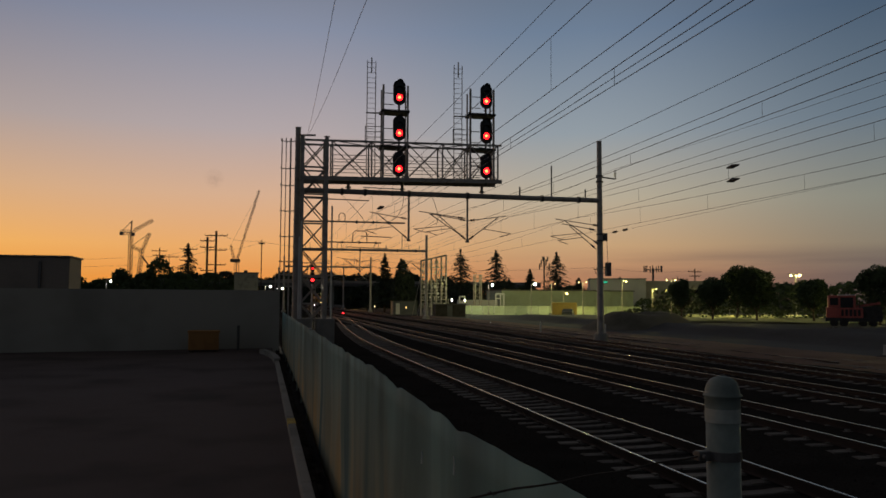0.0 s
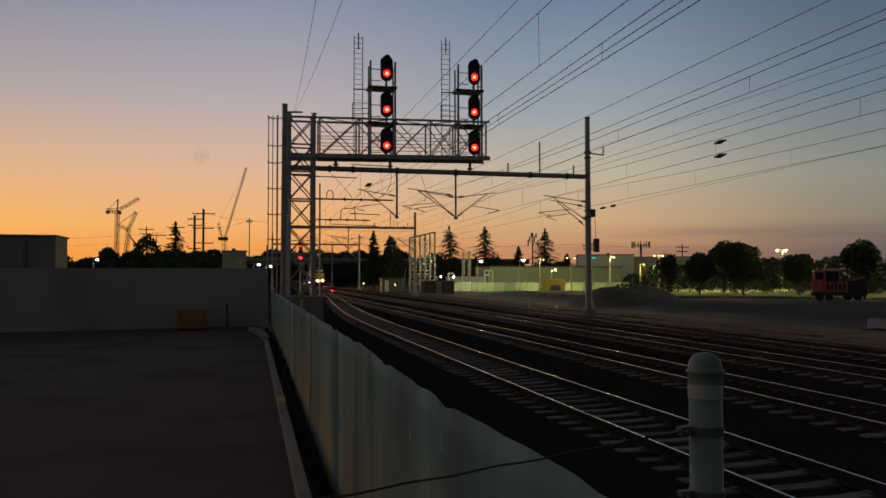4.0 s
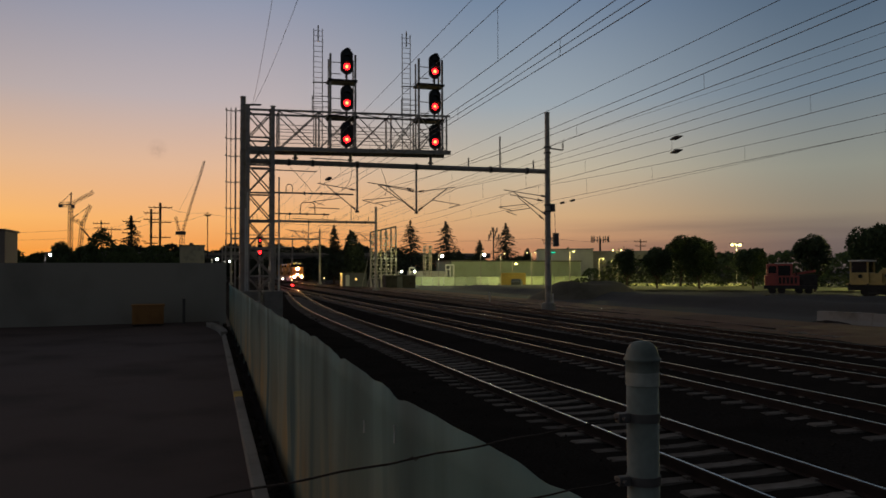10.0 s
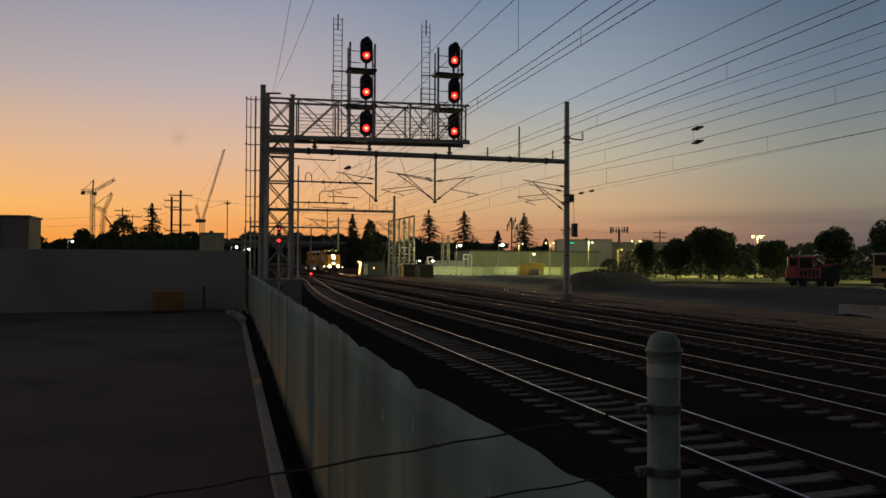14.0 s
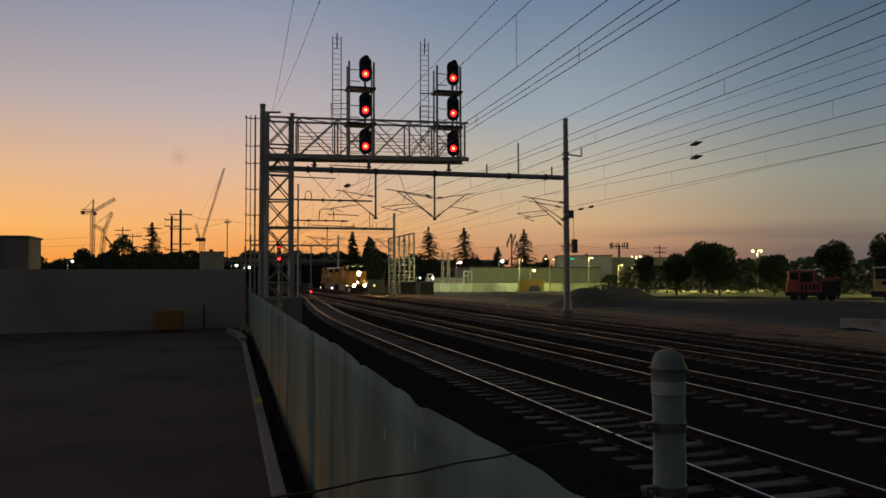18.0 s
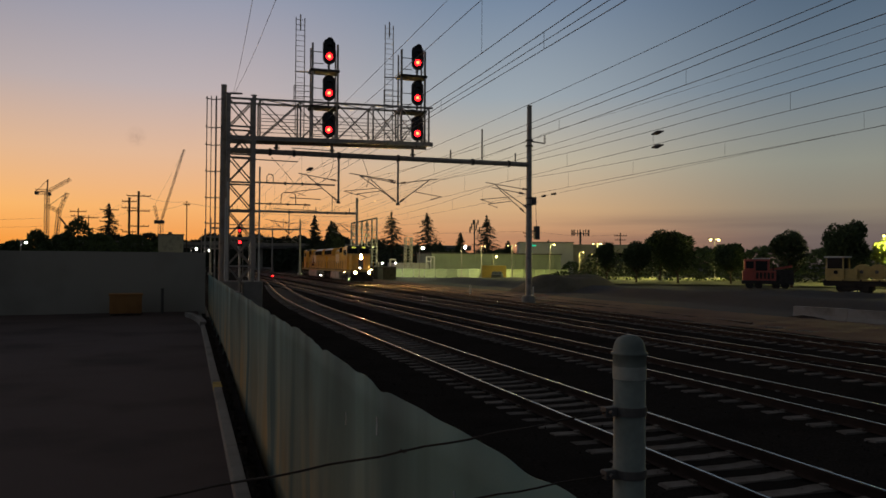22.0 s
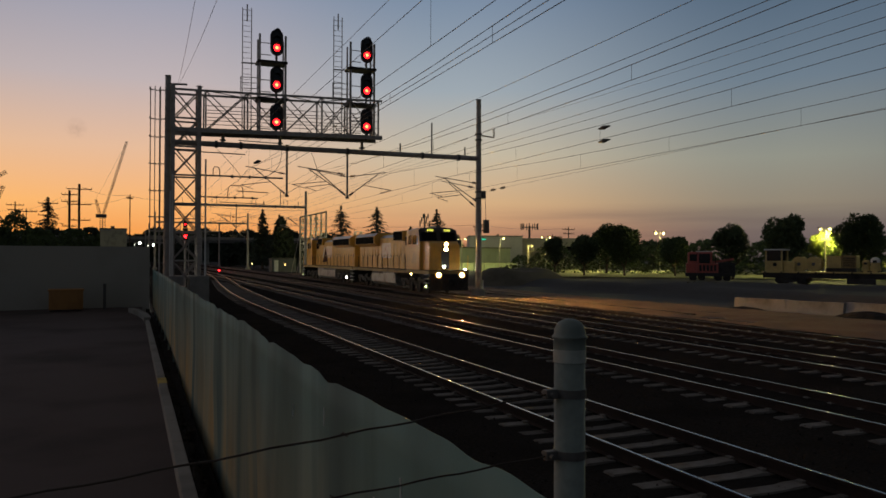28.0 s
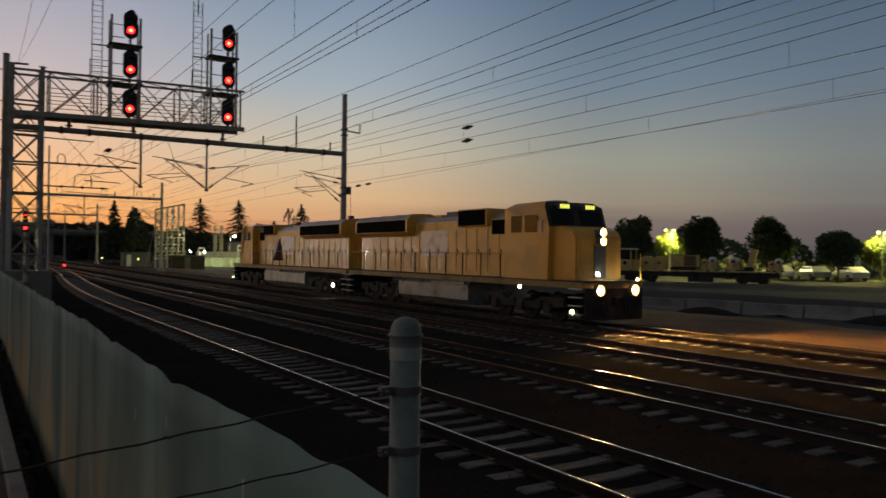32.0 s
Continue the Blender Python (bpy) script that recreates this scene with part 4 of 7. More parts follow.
    for f in bm.faces:
        if f.calc_center_median().z > 4.4 or f.normal.y < -0.8 and f.calc_center_median().z > 3.6:
            f.material_index = 2 if f.normal.y < -0.4 else 1
    cab = part("cab", bm, [YELLOW, LOCO_GREY, BLACK], e)
    bm = bmesh.new()
    nose = [(0.0, 1.66), (1.35, 1.66), (1.35, 3.72), (0.75, 3.74), (0.16, 3.55), (0.0, 3.3)]
    rows = []
    for yy, z in nose:
        t = 0.16 if yy < 0.3 else 0.05
        rows.append(((-1.32 + t, yy, z), (1.32 - t, yy, z)))
    a = [bm.verts.new(p[0]) for p in rows]
    b = [bm.verts.new(p[1]) for p in rows]
    n = len(rows)
    bm.faces.new(a)
    bm.faces.new(b[::-1])
    for i in range(n):
        bm.faces.new((a[i], b[i], b[(i + 1) % n], a[(i + 1) % n]))
    bmesh.ops.recalc_face_normals(bm, faces=bm.faces)
    bmesh.ops.bevel(bm, geom=list(bm.edges), offset=0.07, segments=2, affect="EDGES")
    nose_ob = part("nose", bm, YELLOW, e)
    box_part("nose_door", (-0.3, -0.03, 1.75), (0.3, 0.0, 3.0), LOCO_GREY, nose_ob, 0.01)
    for s in (-1, 1):
        for (ya, yb) in ((1.95, 2.75), (2.95, 3.65)):
            box_part("side_window", (min(s * 1.5, s * 1.515), ya, 3.52), (max(s * 1.5, s * 1.515), yb, 4.2), GLASSDARK, cab, 0.01, "dark sliding cab window")
        bm = bmesh.new()
        x0, x1 = (0.16, 1.32) if s > 0 else (-1.32, -0.16)
        v = [bm.verts.new(p) for p in ((x0, 1.235, 3.8), (x1, 1.235, 3.8), (x1, 1.41, 4.38), (x0, 1.41, 4.38))]
        bm.faces.new(v)
        bmesh.ops.solidify(bm, geom=list(bm.faces), thickness=-0.02)
        part("windscreen", bm, GLASSDARK, cab, "dark sloped windscreen")
        # number board: glowing ground with dark bars for the figures
        xb = 0.66 * s
        bm = bmesh.new()
        box(bm, xb - 0.3, 1.3, 4.42, xb + 0.3, 1.62, 4.66, 0.02)
        board = part("number_board", bm, LOCO_GREY, cab)
        for j in range(4):
            box_part("figure_bar", (xb - 0.235 + j * 0.125, 1.28, 4.46), (xb - 0.145 + j * 0.125, 1.298, 4.62), BOARD_GLOW, board, label="lit yellow-green number bar")
        box_part("mirror", (s * 1.52 - 0.02, 1.62, 3.5), (s * 1.52 + 0.02, 1.72, 4.0), PALE, cab)
        # handrails
        for yy in [4.4 + j * 1.45 for j in range(int((L - 4.4) / 1.45) + 1)]:
            bar_part("stanchion", (s * 1.49, yy, 1.66), (s * 1.49, yy, 2.68), 0.028, BLACK, e, 5)
        bar_part("hand_rail", (s * 1.49, 4.2, 2.68), (s * 1.49, L + 0.5, 2.68), 0.022, YELLOW, e, 5)
        # steps at both ends
        for y0 in (-0.72, L + 0.05):
            for j in range(4):
                box_part("step", (s * 1.5 - 0.16, y0, 0.42 + j * 0.31), (s * 1.5 + 0.02, y0 + 0.62, 0.46 + j * 0.31), PALE, e)
            bar_part("grab_rail", (s * 1.46, y0 + 0.02, 1.6), (s * 1.46, y0 + 0.02, 2.7), 0.024, YELLOW, e, 5)
    if not lit:
        # winged emblem on the hood flank behind the cab
        for s in (-1, 1):
            for pts, mat, what in (([(7.4, 2.0), (9.75, 2.0), (9.5, 2.9), (9.0, 3.65), (8.2, 2.6)], WING, "dark maroon wing emblem"), ([(7.5, 2.5), (7.95, 2.5), (8.85, 3.65), (8.45, 3.65)], PALE, "pale slanted emblem bar")):
                bm = bmesh.new()
                bm.faces.new([bm.verts.new((s * (1.045 if mat is PALE else 1.036), yy, zz)) for yy, zz in pts])
                bmesh.ops.solidify(bm, geom=list(bm.faces), thickness=0.006)
                part("emblem", bm, mat, e, what)
    # headlights and ditch lights: a lamp at the back of an open barrel
    def barrel(x, y, z, r, depth, parent, what):
        bm = bmesh.new()
        n = 24
        rings = []
        for rr, yy in ((r, 0.0), (r, -depth), (r + 0.025, -depth), (r + 0.03, 0.0)):
            rings.append([bm.verts.new((x + rr * math.cos(6.28319 * q / n), y + yy, z + rr * math.sin(6.28319 * q / n))) for q in range(n)])
        for a, b in zip(rings, rings[1:]):
            for q in range(n):
                bm.faces.new((a[q], a[(q + 1) % n], b[(q + 1) % n], b[q]))
        case = part(what, bm, LOCO_GREY, parent)
        # bright core deep in a narrow reflector; dim emissive mouth rim imitates lamp glare
        bm = bmesh.new()
        rings = []
        for rr, yy in ((0.002, -0.035), (0.1, -0.035), (0.1, -depth + 0.02), (r * 0.98, -depth + 0.02)):
            rings.append([bm.verts.new((x + rr * math.cos(6.28319 * q / n), y + yy, z + rr * math.sin(6.28319 * q / n))) for q in range(n)])
        for kk, (a, b) in enumerate(zip(rings, rings[1:])):
            for q in range(n):
                bm.faces.new((a[q], a[(q + 1) % n], b[(q + 1) % n], b[q])).material_index = 1 if kk == 0 else 0
        part("reflector", bm, [HEAD_RIM if lit else GLASSDARK, BLACK], case, "reflector rim glowing warm in place of lamp glare" if lit else "dark reflector")
        bm = bmesh.new()
        disc(bm, (x, y - 0.055, z), (0, 1, 0), 0.098, 0.02, 20)
        part("lens", bm, lens, case, "glaring warm lamp" if lit else "unlit lamp")

    box_part("lamp_housing", (-0.2, -0.03, 3.04), (0.2, 0.1, 3.62), LOCO_GREY, nose_ob, 0.03)
    for z in (3.15, 3.5):
        barrel(0, -0.03, z, 0.165, 0.19, nose_ob, "headlight")
    for s in (-1, 1):
        box_part("lamp_bracket", (s * 0.88 - 0.1, -0.84, 1.12), (s * 0.88 + 0.1, -0.78, 1.55), LOCO_GREY, e, 0.01)
        barrel(s * 0.88, -0.84, 1.33, 0.2, 0.19, e, "ditch_light")
    if lit:
        for x, y, z, w in ((-0.1, -0.04, 1.9, 0.07), (1.2, -0.8, 1.72, 0.04)):
            bm = bmesh.new()
            disc(bm, (x, y, z), (0, 1, 0), w, 0.03, 12)
            part("marker_light", bm, STEP_GLOW, e)
    for x, y, z, r, mt in STEP_LAMPS[lit]:
        bm = bmesh.new()
        disc(bm, (x, y * L, z), (1, 0, 0), r, 0.05, 14)
        lamp_ob = part("step_light", bm, mt, e, "small bright step light")
        box_part("lamp_back", (x - 0.06 if x > 0 else x + 0.02, y * L - r - 0.03, z - r - 0.03), (x - 0.02 if x > 0 else x + 0.06, y * L + r + 0.03, z + r + 0.05), TRUCK, lamp_ob)
    # pilots, couplers, hoses
    for y0, d in ((-0.75, -1), (L + 0.75, 1)):
        bm = bmesh.new()
        ya, yb = sorted((y0, y0 + d * 0.09))
        box(bm, -1.45, ya, 0.22, 1.45, yb, 1.4, 0.03)
        part("pilot", bm, TRUCK, e)
        bm = bmesh.new()
        ya, yb = sorted((y0 + d * 0.09, y0 + d * 0.3))
        box(bm, -0.16, ya, 0.78, 0.16, yb, 1.08, 0.04)
        part("coupler", bm, TRUCK, e)
        for x in (-0.7, -0.5, 0.5, 0.7):
            bar_part("brake_hose", (x, y0 + d * 0.1, 1.1), (x * 0.8, y0 + d * 0.22, 0.5), 0.025, BLACK, e, 6)
    # end of the long hood and its lamp
    box_part("end_door", (-0.35, L, 1.7), (0.35, L + 0.03, 3.6), YELLOW, e, 0.01)
    # fuel tank and air tanks
    extrude_profile("fuel_tank", [(-1.45, 0.55), (-1.15, 0.3), (1.15, 0.3), (1.45, 0.55), (1.45, 1.2), (1.3, 1.36), (-1.3, 1.36), (-1.45, 1.2)], 6.9, 13.4 * k, SILVER, e)
    for s in (-1, 1):
        bar_part("air_tank", (s * 1.3, 7.2, 1.27), (s * 1.3, 10.2, 1.27), 0.17, SILVER, e, 14)
    # two six-wheel trucks: frames, springs, wheels
    for t0 in (1.45, L - 5.0):
        for s in (-1, 1):
            bm = bmesh.new()
            pts = [(t0 - 0.9, 0.62), (t0 - 0.9, 0.95), (t0 + 0.5, 0.98), (t0 + 0.9, 0.78), (t0 + 1.4, 0.98), (t0 + 2.3, 0.98), (t0 + 2.7, 0.78), (t0 + 3.1, 0.98), (t0 + 4.4, 0.95), (t0 + 4.4, 0.62), (t0 + 3.0, 0.5), (t0 + 0.5, 0.5)]
            xa, xb = s * 1.12, s * 1.3
            va = [bm.verts.new((xa, yy, z)) for yy, z in pts]
            vb = [bm.verts.new((xb, yy, z)) for yy, z in pts]
            bm.faces.new(va)
            bm.faces.new(vb[::-1])
            for i in range(len(pts)):
                j = (i + 1) % len(pts)
                bm.faces.new((va[i], vb[i], vb[j], va[j]))
            bmesh.ops.recalc_face_normals(bm, faces=bm.faces)
            frame_ob = part("truck_frame", bm, TRUCK, e)
            for j in range(3):
                yc = t0 + j * 1.75
                bm = bmesh.new()
                box(bm, min(s * 1.3, s * 1.42), yc - 0.2, 0.35, max(s * 1.3, s * 1.42), yc + 0.2, 0.75, 0.04)
                part("axle_box", bm, TRUCK, frame_ob)
                bm = bmesh.new()
                for q in range(4):
                    disc(bm, (s * 1.36, yc + 0.42, 0.55 + q * 0.09), (0, 0, 1), 0.11, 0.05, 10)
                part("spring", bm, TRUCK, frame_ob)
            bar_part("brake_cylinder", (s * 1.36, t0 + 0.9, 0.95), (s * 1.36, t0 + 1.4, 0.9), 0.12, TRUCK, e, 12)
        for j in range(3):
            w = new("wheel_set")
            w.parent = e
            w.matrix_basis = pose(0, t0 + j * 1.75, 0.53)
            for s in (-1, 1):
                bm = bmesh.new()
                disc(bm, (s * 0.75, 0, 0), (1, 0, 0), 0.52, 0.12, 28)
                disc(bm, (s * 0.69, 0, 0), (1, 0, 0), 0.55, 0.03, 28)
                disc(bm, (s * 0.83, 0, 0), (1, 0, 0), 0.18, 0.08, 14)
                for q in range(3):
                    a = q * 2.0944
                    disc(bm, (s * 0.815, 0.33 * math.cos(a), 0.33 * math.sin(a)), (1, 0, 0), 0.06, 0.012, 10)
                part("wheel", bm, TRUCK, w)
            bar_part("axle", (-0.75, 0, 0), (0.75, 0, 0), 0.1, TRUCK, w, 12)
            WHEELS.append((e, w))
    # roof horn and antenna
    box_part("antenna_dome", (-0.25, 2.4, 4.74), (0.25, 2.9, 4.86), PALE, e, 0.04)
    bm = bmesh.new()
    for j in range(3):
        bar(bm, (0.5 + j * 0.14, 3.2, 4.82), (0.5 + j * 0.14, 2.85, 4.84), 0.03, 8, 0.07)
    part("horn", bm, DARKSTEEL, e)
    return e


ROOF_GREY = material("dusty_roof_grey", (0.3, 0.29, 0.285), 0.38, grain=12, big=0.8, spread=0.2, bump=0.05, tint=(0.2, 0.19, 0.18))
WING = material("dark_maroon_emblem", (0.07, 0.022, 0.015), 0.85, grain=10, spread=0.3, bump=0, spec=0.1)
SILL = material("grimy_yellow_sill", (0.3, 0.2, 0.06), 0.6, grain=14, big=1.2, spread=0.3, bump=0.06, tint=(0.14, 0.1, 0.05))
EMBLEM = material("faded_emblem_paint", (0.8, 0.62, 0.42), 0.35, grain=6, big=1.8, spread=0.15, bump=0.03, tint=(0.62, 0.3, 0.16))
STEP_GLOW = glow("step_lamp_glow", (1.0, 0.95, 0.7), 160)
STEP_WARM = glow("amber_step_glow", (1.0, 0.62, 0.2), 40)
STEP_GREEN = glow("greenish_step_glow", (0.8, 1.0, 0.4), 6)
# side, place along the hood, height, size: on the leading and on the trailing engine
STEP_LAMPS = {True: ((-1.5, 0.162, 1.32, 0.07, STEP_WARM), (-1.56, -0.012, 0.5, 0.1, STEP_GREEN)), False: ((1.56, 0.95, 0.64, 0.1, STEP_GLOW), (1.56, -0.03, 0.5, 0.07, STEP_GREEN))}
WHEELS = []
loco_a = locomotive("yellow and grey diesel locomotive with its headlights on", 1.0, True)
loco_b = locomotive("yellow and grey diesel locomotive coupled behind, facing away", 1.115, False)


# ---- the near fence: posts, sagging fabric screen, barbed strands ----
def screen_material():
    """Grey-green woven screen with streaks; light and shade of its folds are in the colour."""
    m = material("weathered_screen_fabric", (0.125, 0.215, 0.195), 0.8, grain=140, big=0.8, spread=0.1, bump=0.06, tint=(0.075, 0.11, 0.1))
    t = m.node_tree
    b = t.nodes["Principled BSDF"]
    src = b.inputs["Base Color"].links[0].from_socket
    tc = t.nodes.new("ShaderNodeTexCoord").outputs["Object"]
    mp = t.nodes.new("ShaderNodeMapping")
    mp.inputs["Scale"].default_value = (1, 1.0, 0.16)
    t.links.new(tc, mp.inputs[0])
    n = t.nodes.new("ShaderNodeTexNoise")
    n.inputs["Scale"].default_value, n.inputs["Detail"].default_value = 0.55, 4
    n.inputs["Distortion"].default_value = 0.6
    t.links.new(mp.outputs[0], n.inputs[0])
    r = t.nodes.new("ShaderNodeMapRange")
    r.inputs["From Min"].default_value, r.inputs["From Max"].default_value = 0.42, 0.7
    t.links.new(n.outputs[0], r.inputs[0])
    mix = t.nodes.new("ShaderNodeMix")
    mix.data_type = "RGBA"
    t.links.new(r.outputs[0], mix.inputs["Factor"])
    t.links.new(src, mix.inputs[6])
    mix.inputs[7].default_value = (0.2, 0.34, 0.31, 1)
    # wide dark runs: stains and painted fold shade; an ochre tone low on the cloth
    mp2 = t.nodes.new("ShaderNodeMapping")
    mp2.inputs["Scale"].default_value = (1, 1.0, 0.07)
    t.links.new(tc, mp2.inputs[0])
    n2 = t.nodes.new("ShaderNodeTexNoise")
    n2.inputs["Scale"].default_value, n2.inputs["Detail"].default_value, n2.inputs["Distortion"].default_value = 0.8, 4, 1.2
    t.links.new(mp2.outputs[0], n2.inputs[0])
    r2 = t.nodes.new("ShaderNodeMapRange")
    r2.inputs["From Min"].default_value, r2.inputs["From Max"].default_value = 0.46, 0.66
    r2.inputs["To Max"].default_value = 0.8
    t.links.new(n2.outputs[0], r2.inputs[0])
    dark = t.nodes.new("ShaderNodeMix")
    dark.data_type = "RGBA"
    t.links.new(r2.outputs[0], dark.inputs["Factor"])
    t.links.new(mix.outputs[2], dark.inputs[6])
    dark.inputs[7].default_value = (0.045, 0.08, 0.075, 1)
    sp = t.nodes.new("ShaderNodeSeparateXYZ")
    t.links.new(tc, sp.inputs[0])
    low = math_node(t, "MULTIPLY_ADD", sp.outputs[2], -0.75, 1.2, True)
    low = math_node(t, "MULTIPLY", low, math_node(t, "MULTIPLY_ADD", n2.outputs[0], -3.2, 2.05, True))
    ochre = t.nodes.new("ShaderNodeMix")
    ochre.data_type = "RGBA"
    t.links.new(low, ochre.inputs["Factor"])
    t.links.new(dark.outputs[2], ochre.inputs[6])
    ochre.inputs[7].default_value = (0.42, 0.27, 0.09, 1)
    t.links.new(ochre.outputs[2], b.inputs["Base Color"])
    return m


SCREEN = screen_material()
FX = 1.1
fence = thing("chain_link_fence", "tall fence hung with a sagging grey-green fabric screen", "fence")


def top_z(y):
    u = (y - 1.75) / 3.05
    f = u - math.floor(u)
    return 1.93 - 0.045 * math.exp(-((y - 4.9) / 1.1) ** 2) - 0.02 * math.sin(math.pi * f) + 0.016 * noise.noise((y * 2.4, 0.3, 0)) - 0.022 * max(0, math.sin(y * 3.1 + 0.7)) ** 10


verts, faces = [], []
ny, nz = 560, 14
for j in range(ny + 1):
    y = 1.75 + (43.4 - 1.75) * (j / ny) ** 1.6
    zt = top_z(y)
    for i in range(nz + 1):
        zb = -0.36 + 0.34 * ease((y - 13) / 12) + 0.02 * noise.noise((y * 4, 2, 0))
        z = zb + (zt - zb) * i / nz
        k = i / nz
        fold = 0.045 * noise.noise((y * 1.6, z * 0.3, 1.0)) + 0.003 * noise.noise((y * 6.5, z * 0.5, 4.0))
        verts.append((FX + fold * (0.4 + 0.9 * (1 - abs(2 * k - 1))), y, z))
for j in range(ny):
    for i in range(nz):
        a = j * (nz + 1) + i
        faces.append((a, a + nz + 1, a + nz + 2, a + 1))
me = bpy.data.meshes.new("fabric_screen")
me.from_pydata(verts, [], faces)
me.materials.append(SCREEN)
for p in me.polygons:
    p.use_smooth = True
scr = new("fabric_screen", me)
scr.parent = fence
sol = scr.modifiers.new("thick", "SOLIDIFY")
sol.thickness = 0.006
# pale slits and ties in the screen
for y, z0, z1 in ((2.95, 1.55, 1.68), (3.32, 1.30, 1.5), (2.62, 1.45, 1.6), (4.3, 1.62, 1.72), (3.75, 1.1, 1.16), (2.38, 1.2, 1.42), (5.2, 1.5, 1.58)):
    bm = bmesh.new()
    bar(bm, (FX - 0.035, y, z0), (FX - 0.03, y + 0.015, (z0 + z1) / 2), 0.004, 5)
    bar(bm, (FX - 0.03, y + 0.015, (z0 + z1) / 2), (FX - 0.035, y + 0.005, z1), 0.004, 5)
    part("tie", bm, PALE, fence, "pale loose cable tie")
for k in range(1, 15):
    y = 1.75 + k * 3.05
    if y < 43:
        bar_part("line_post", (FX + 0.06, y, -0.4), (FX + 0.06, y, top_z(y) - 0.12), 0.03, POSTGREY, fence, 10)
bar_part("bottom_wire", (FX + 0.05, 1.8, -0.05), (FX + 0.05, 43, -0.05), 0.004, WIRE, fence, 5)

COLLAR = material("pale_zinc_collar", (0.3, 0.33, 0.3), 0.6, 0.1, grain=45, big=5, spread=0.25, bump=0.1)
post = thing("fence_post", "thick zinc-grey corner post with a domed cap", "fence post", at=(1.128, 1.755, 0))
bm = bmesh.new()
bar(bm, (0, 0, -0.6), (0, 0, 2.35), 0.0408, 36)
part("pipe", bm, POSTGREY, post, smooth=True)
bm = bmesh.new()
prof = [(0.0425, 2.333), (0.0425, 2.36), (0.0468, 2.363), (0.0468, 2.367), (0.0422, 2.37), (0.041, 2.38), (0.0375, 2.392), (0.0315, 2.402), (0.021, 2.409), (0.008, 2.4125)]
rings = [[bm.verts.new((r * math.cos(2 * math.pi * q / 36), r * math.sin(2 * math.pi * q / 36), z)) for q in range(36)] for r, z in prof]
for a, b in zip(rings, rings[1:]):
    for q in range(36):
        bm.faces.new((a[q], a[(q + 1) % 36], b[(q + 1) % 36], b[q]))
bm.faces.new(rings[-1])
cap = part("cap", bm, POSTGREY, post, "domed pressed-steel cap", smooth=True)
bm = bmesh.new()
disc(bm, (0, 0, 2.316), (0, 0, 1), 0.0428, 0.034, 36)
part("collar", bm, COLLAR, post, "paler worn collar under the cap", smooth=False)
for z in (2.218, 2.058, 1.3, 0.5):
    bm = bmesh.new()
    disc(bm, (0, 0, z), (0, 0, 1), 0.0438, 0.022, 36)
    box(bm, -0.075, -0.012, z - 0.012, -0.04, 0.012, z + 0.012, 0.003)
    bar(bm, (-0.062, -0.025, z), (-0.062, 0.03, z), 0.006, 8)
    part("band", bm, DARKSTEEL, post, "clamped brace band")

wires = thing("barbed_wire", "two rusty barbed strands running from the corner post", "barbed wire")
BARB = material("rusted_wire", (0.06, 0.045, 0.035), 0.8, 0.3, grain=90, spread=0.4, bump=0)
for z0 in (2.218, 2.058):
    a, b = Vector((1.07, 1.755, z0)), Vector((-2.2, 0.74 if z0 > 2.1 else 1.25, z0 - 0.03))
    n = 60
    pts = []
    for i in range(n + 1):
        p = a.lerp(b, i / n)
        p.z -= 0.022 * math.sin(math.pi * i / n) + 0.002 * math.sin(i * 1.7)
        pts.append(p)
    ring, vs, fs = 6, [], []
    for i, p in enumerate(pts):
        for q in range(ring):
            w = 2 * math.pi * q / ring
            vs.append((p.x, p.y + 0.0024 * math.cos(w), p.z + 0.0024 * math.sin(w)))
    for i in range(n):
        for q in range(ring):
            fs.append((i * ring + q, i * ring + (q + 1) % ring, (i + 1) * ring + (q + 1) % ring, (i + 1) * ring + q))
    me = bpy.data.meshes.new("strand")
    me.from_pydata(vs, [], fs)
    me.materials.append(BARB)
    new("strand", me).parent = wires
    for i in range(11, n, 16):
        bm = bmesh.new()
        p = pts[i]
        for w in range(3):
            u = Vector((random.uniform(-1, 1), random.uniform(-1, 1), random.uniform(-1, 1))).normalized() * 0.011
            bar(bm, p - u, p + u, 0.0013, 4)
        part("barb", bm, BARB, wires)
far_post = thing("fence_post", "zinc-grey fence post holding the barbed strands", "fence post", at=(-2.24, 0.98, 0))
bar_part("pipe", (0, 0, -0.4), (0, 0, 2.3), 0.03, POSTGREY, far_post, 16)
bar_part("stay", (0.04, -0.24, 2.17), (0.04, 0.27, 2.0), 0.008, POSTGREY, far_post, 6)


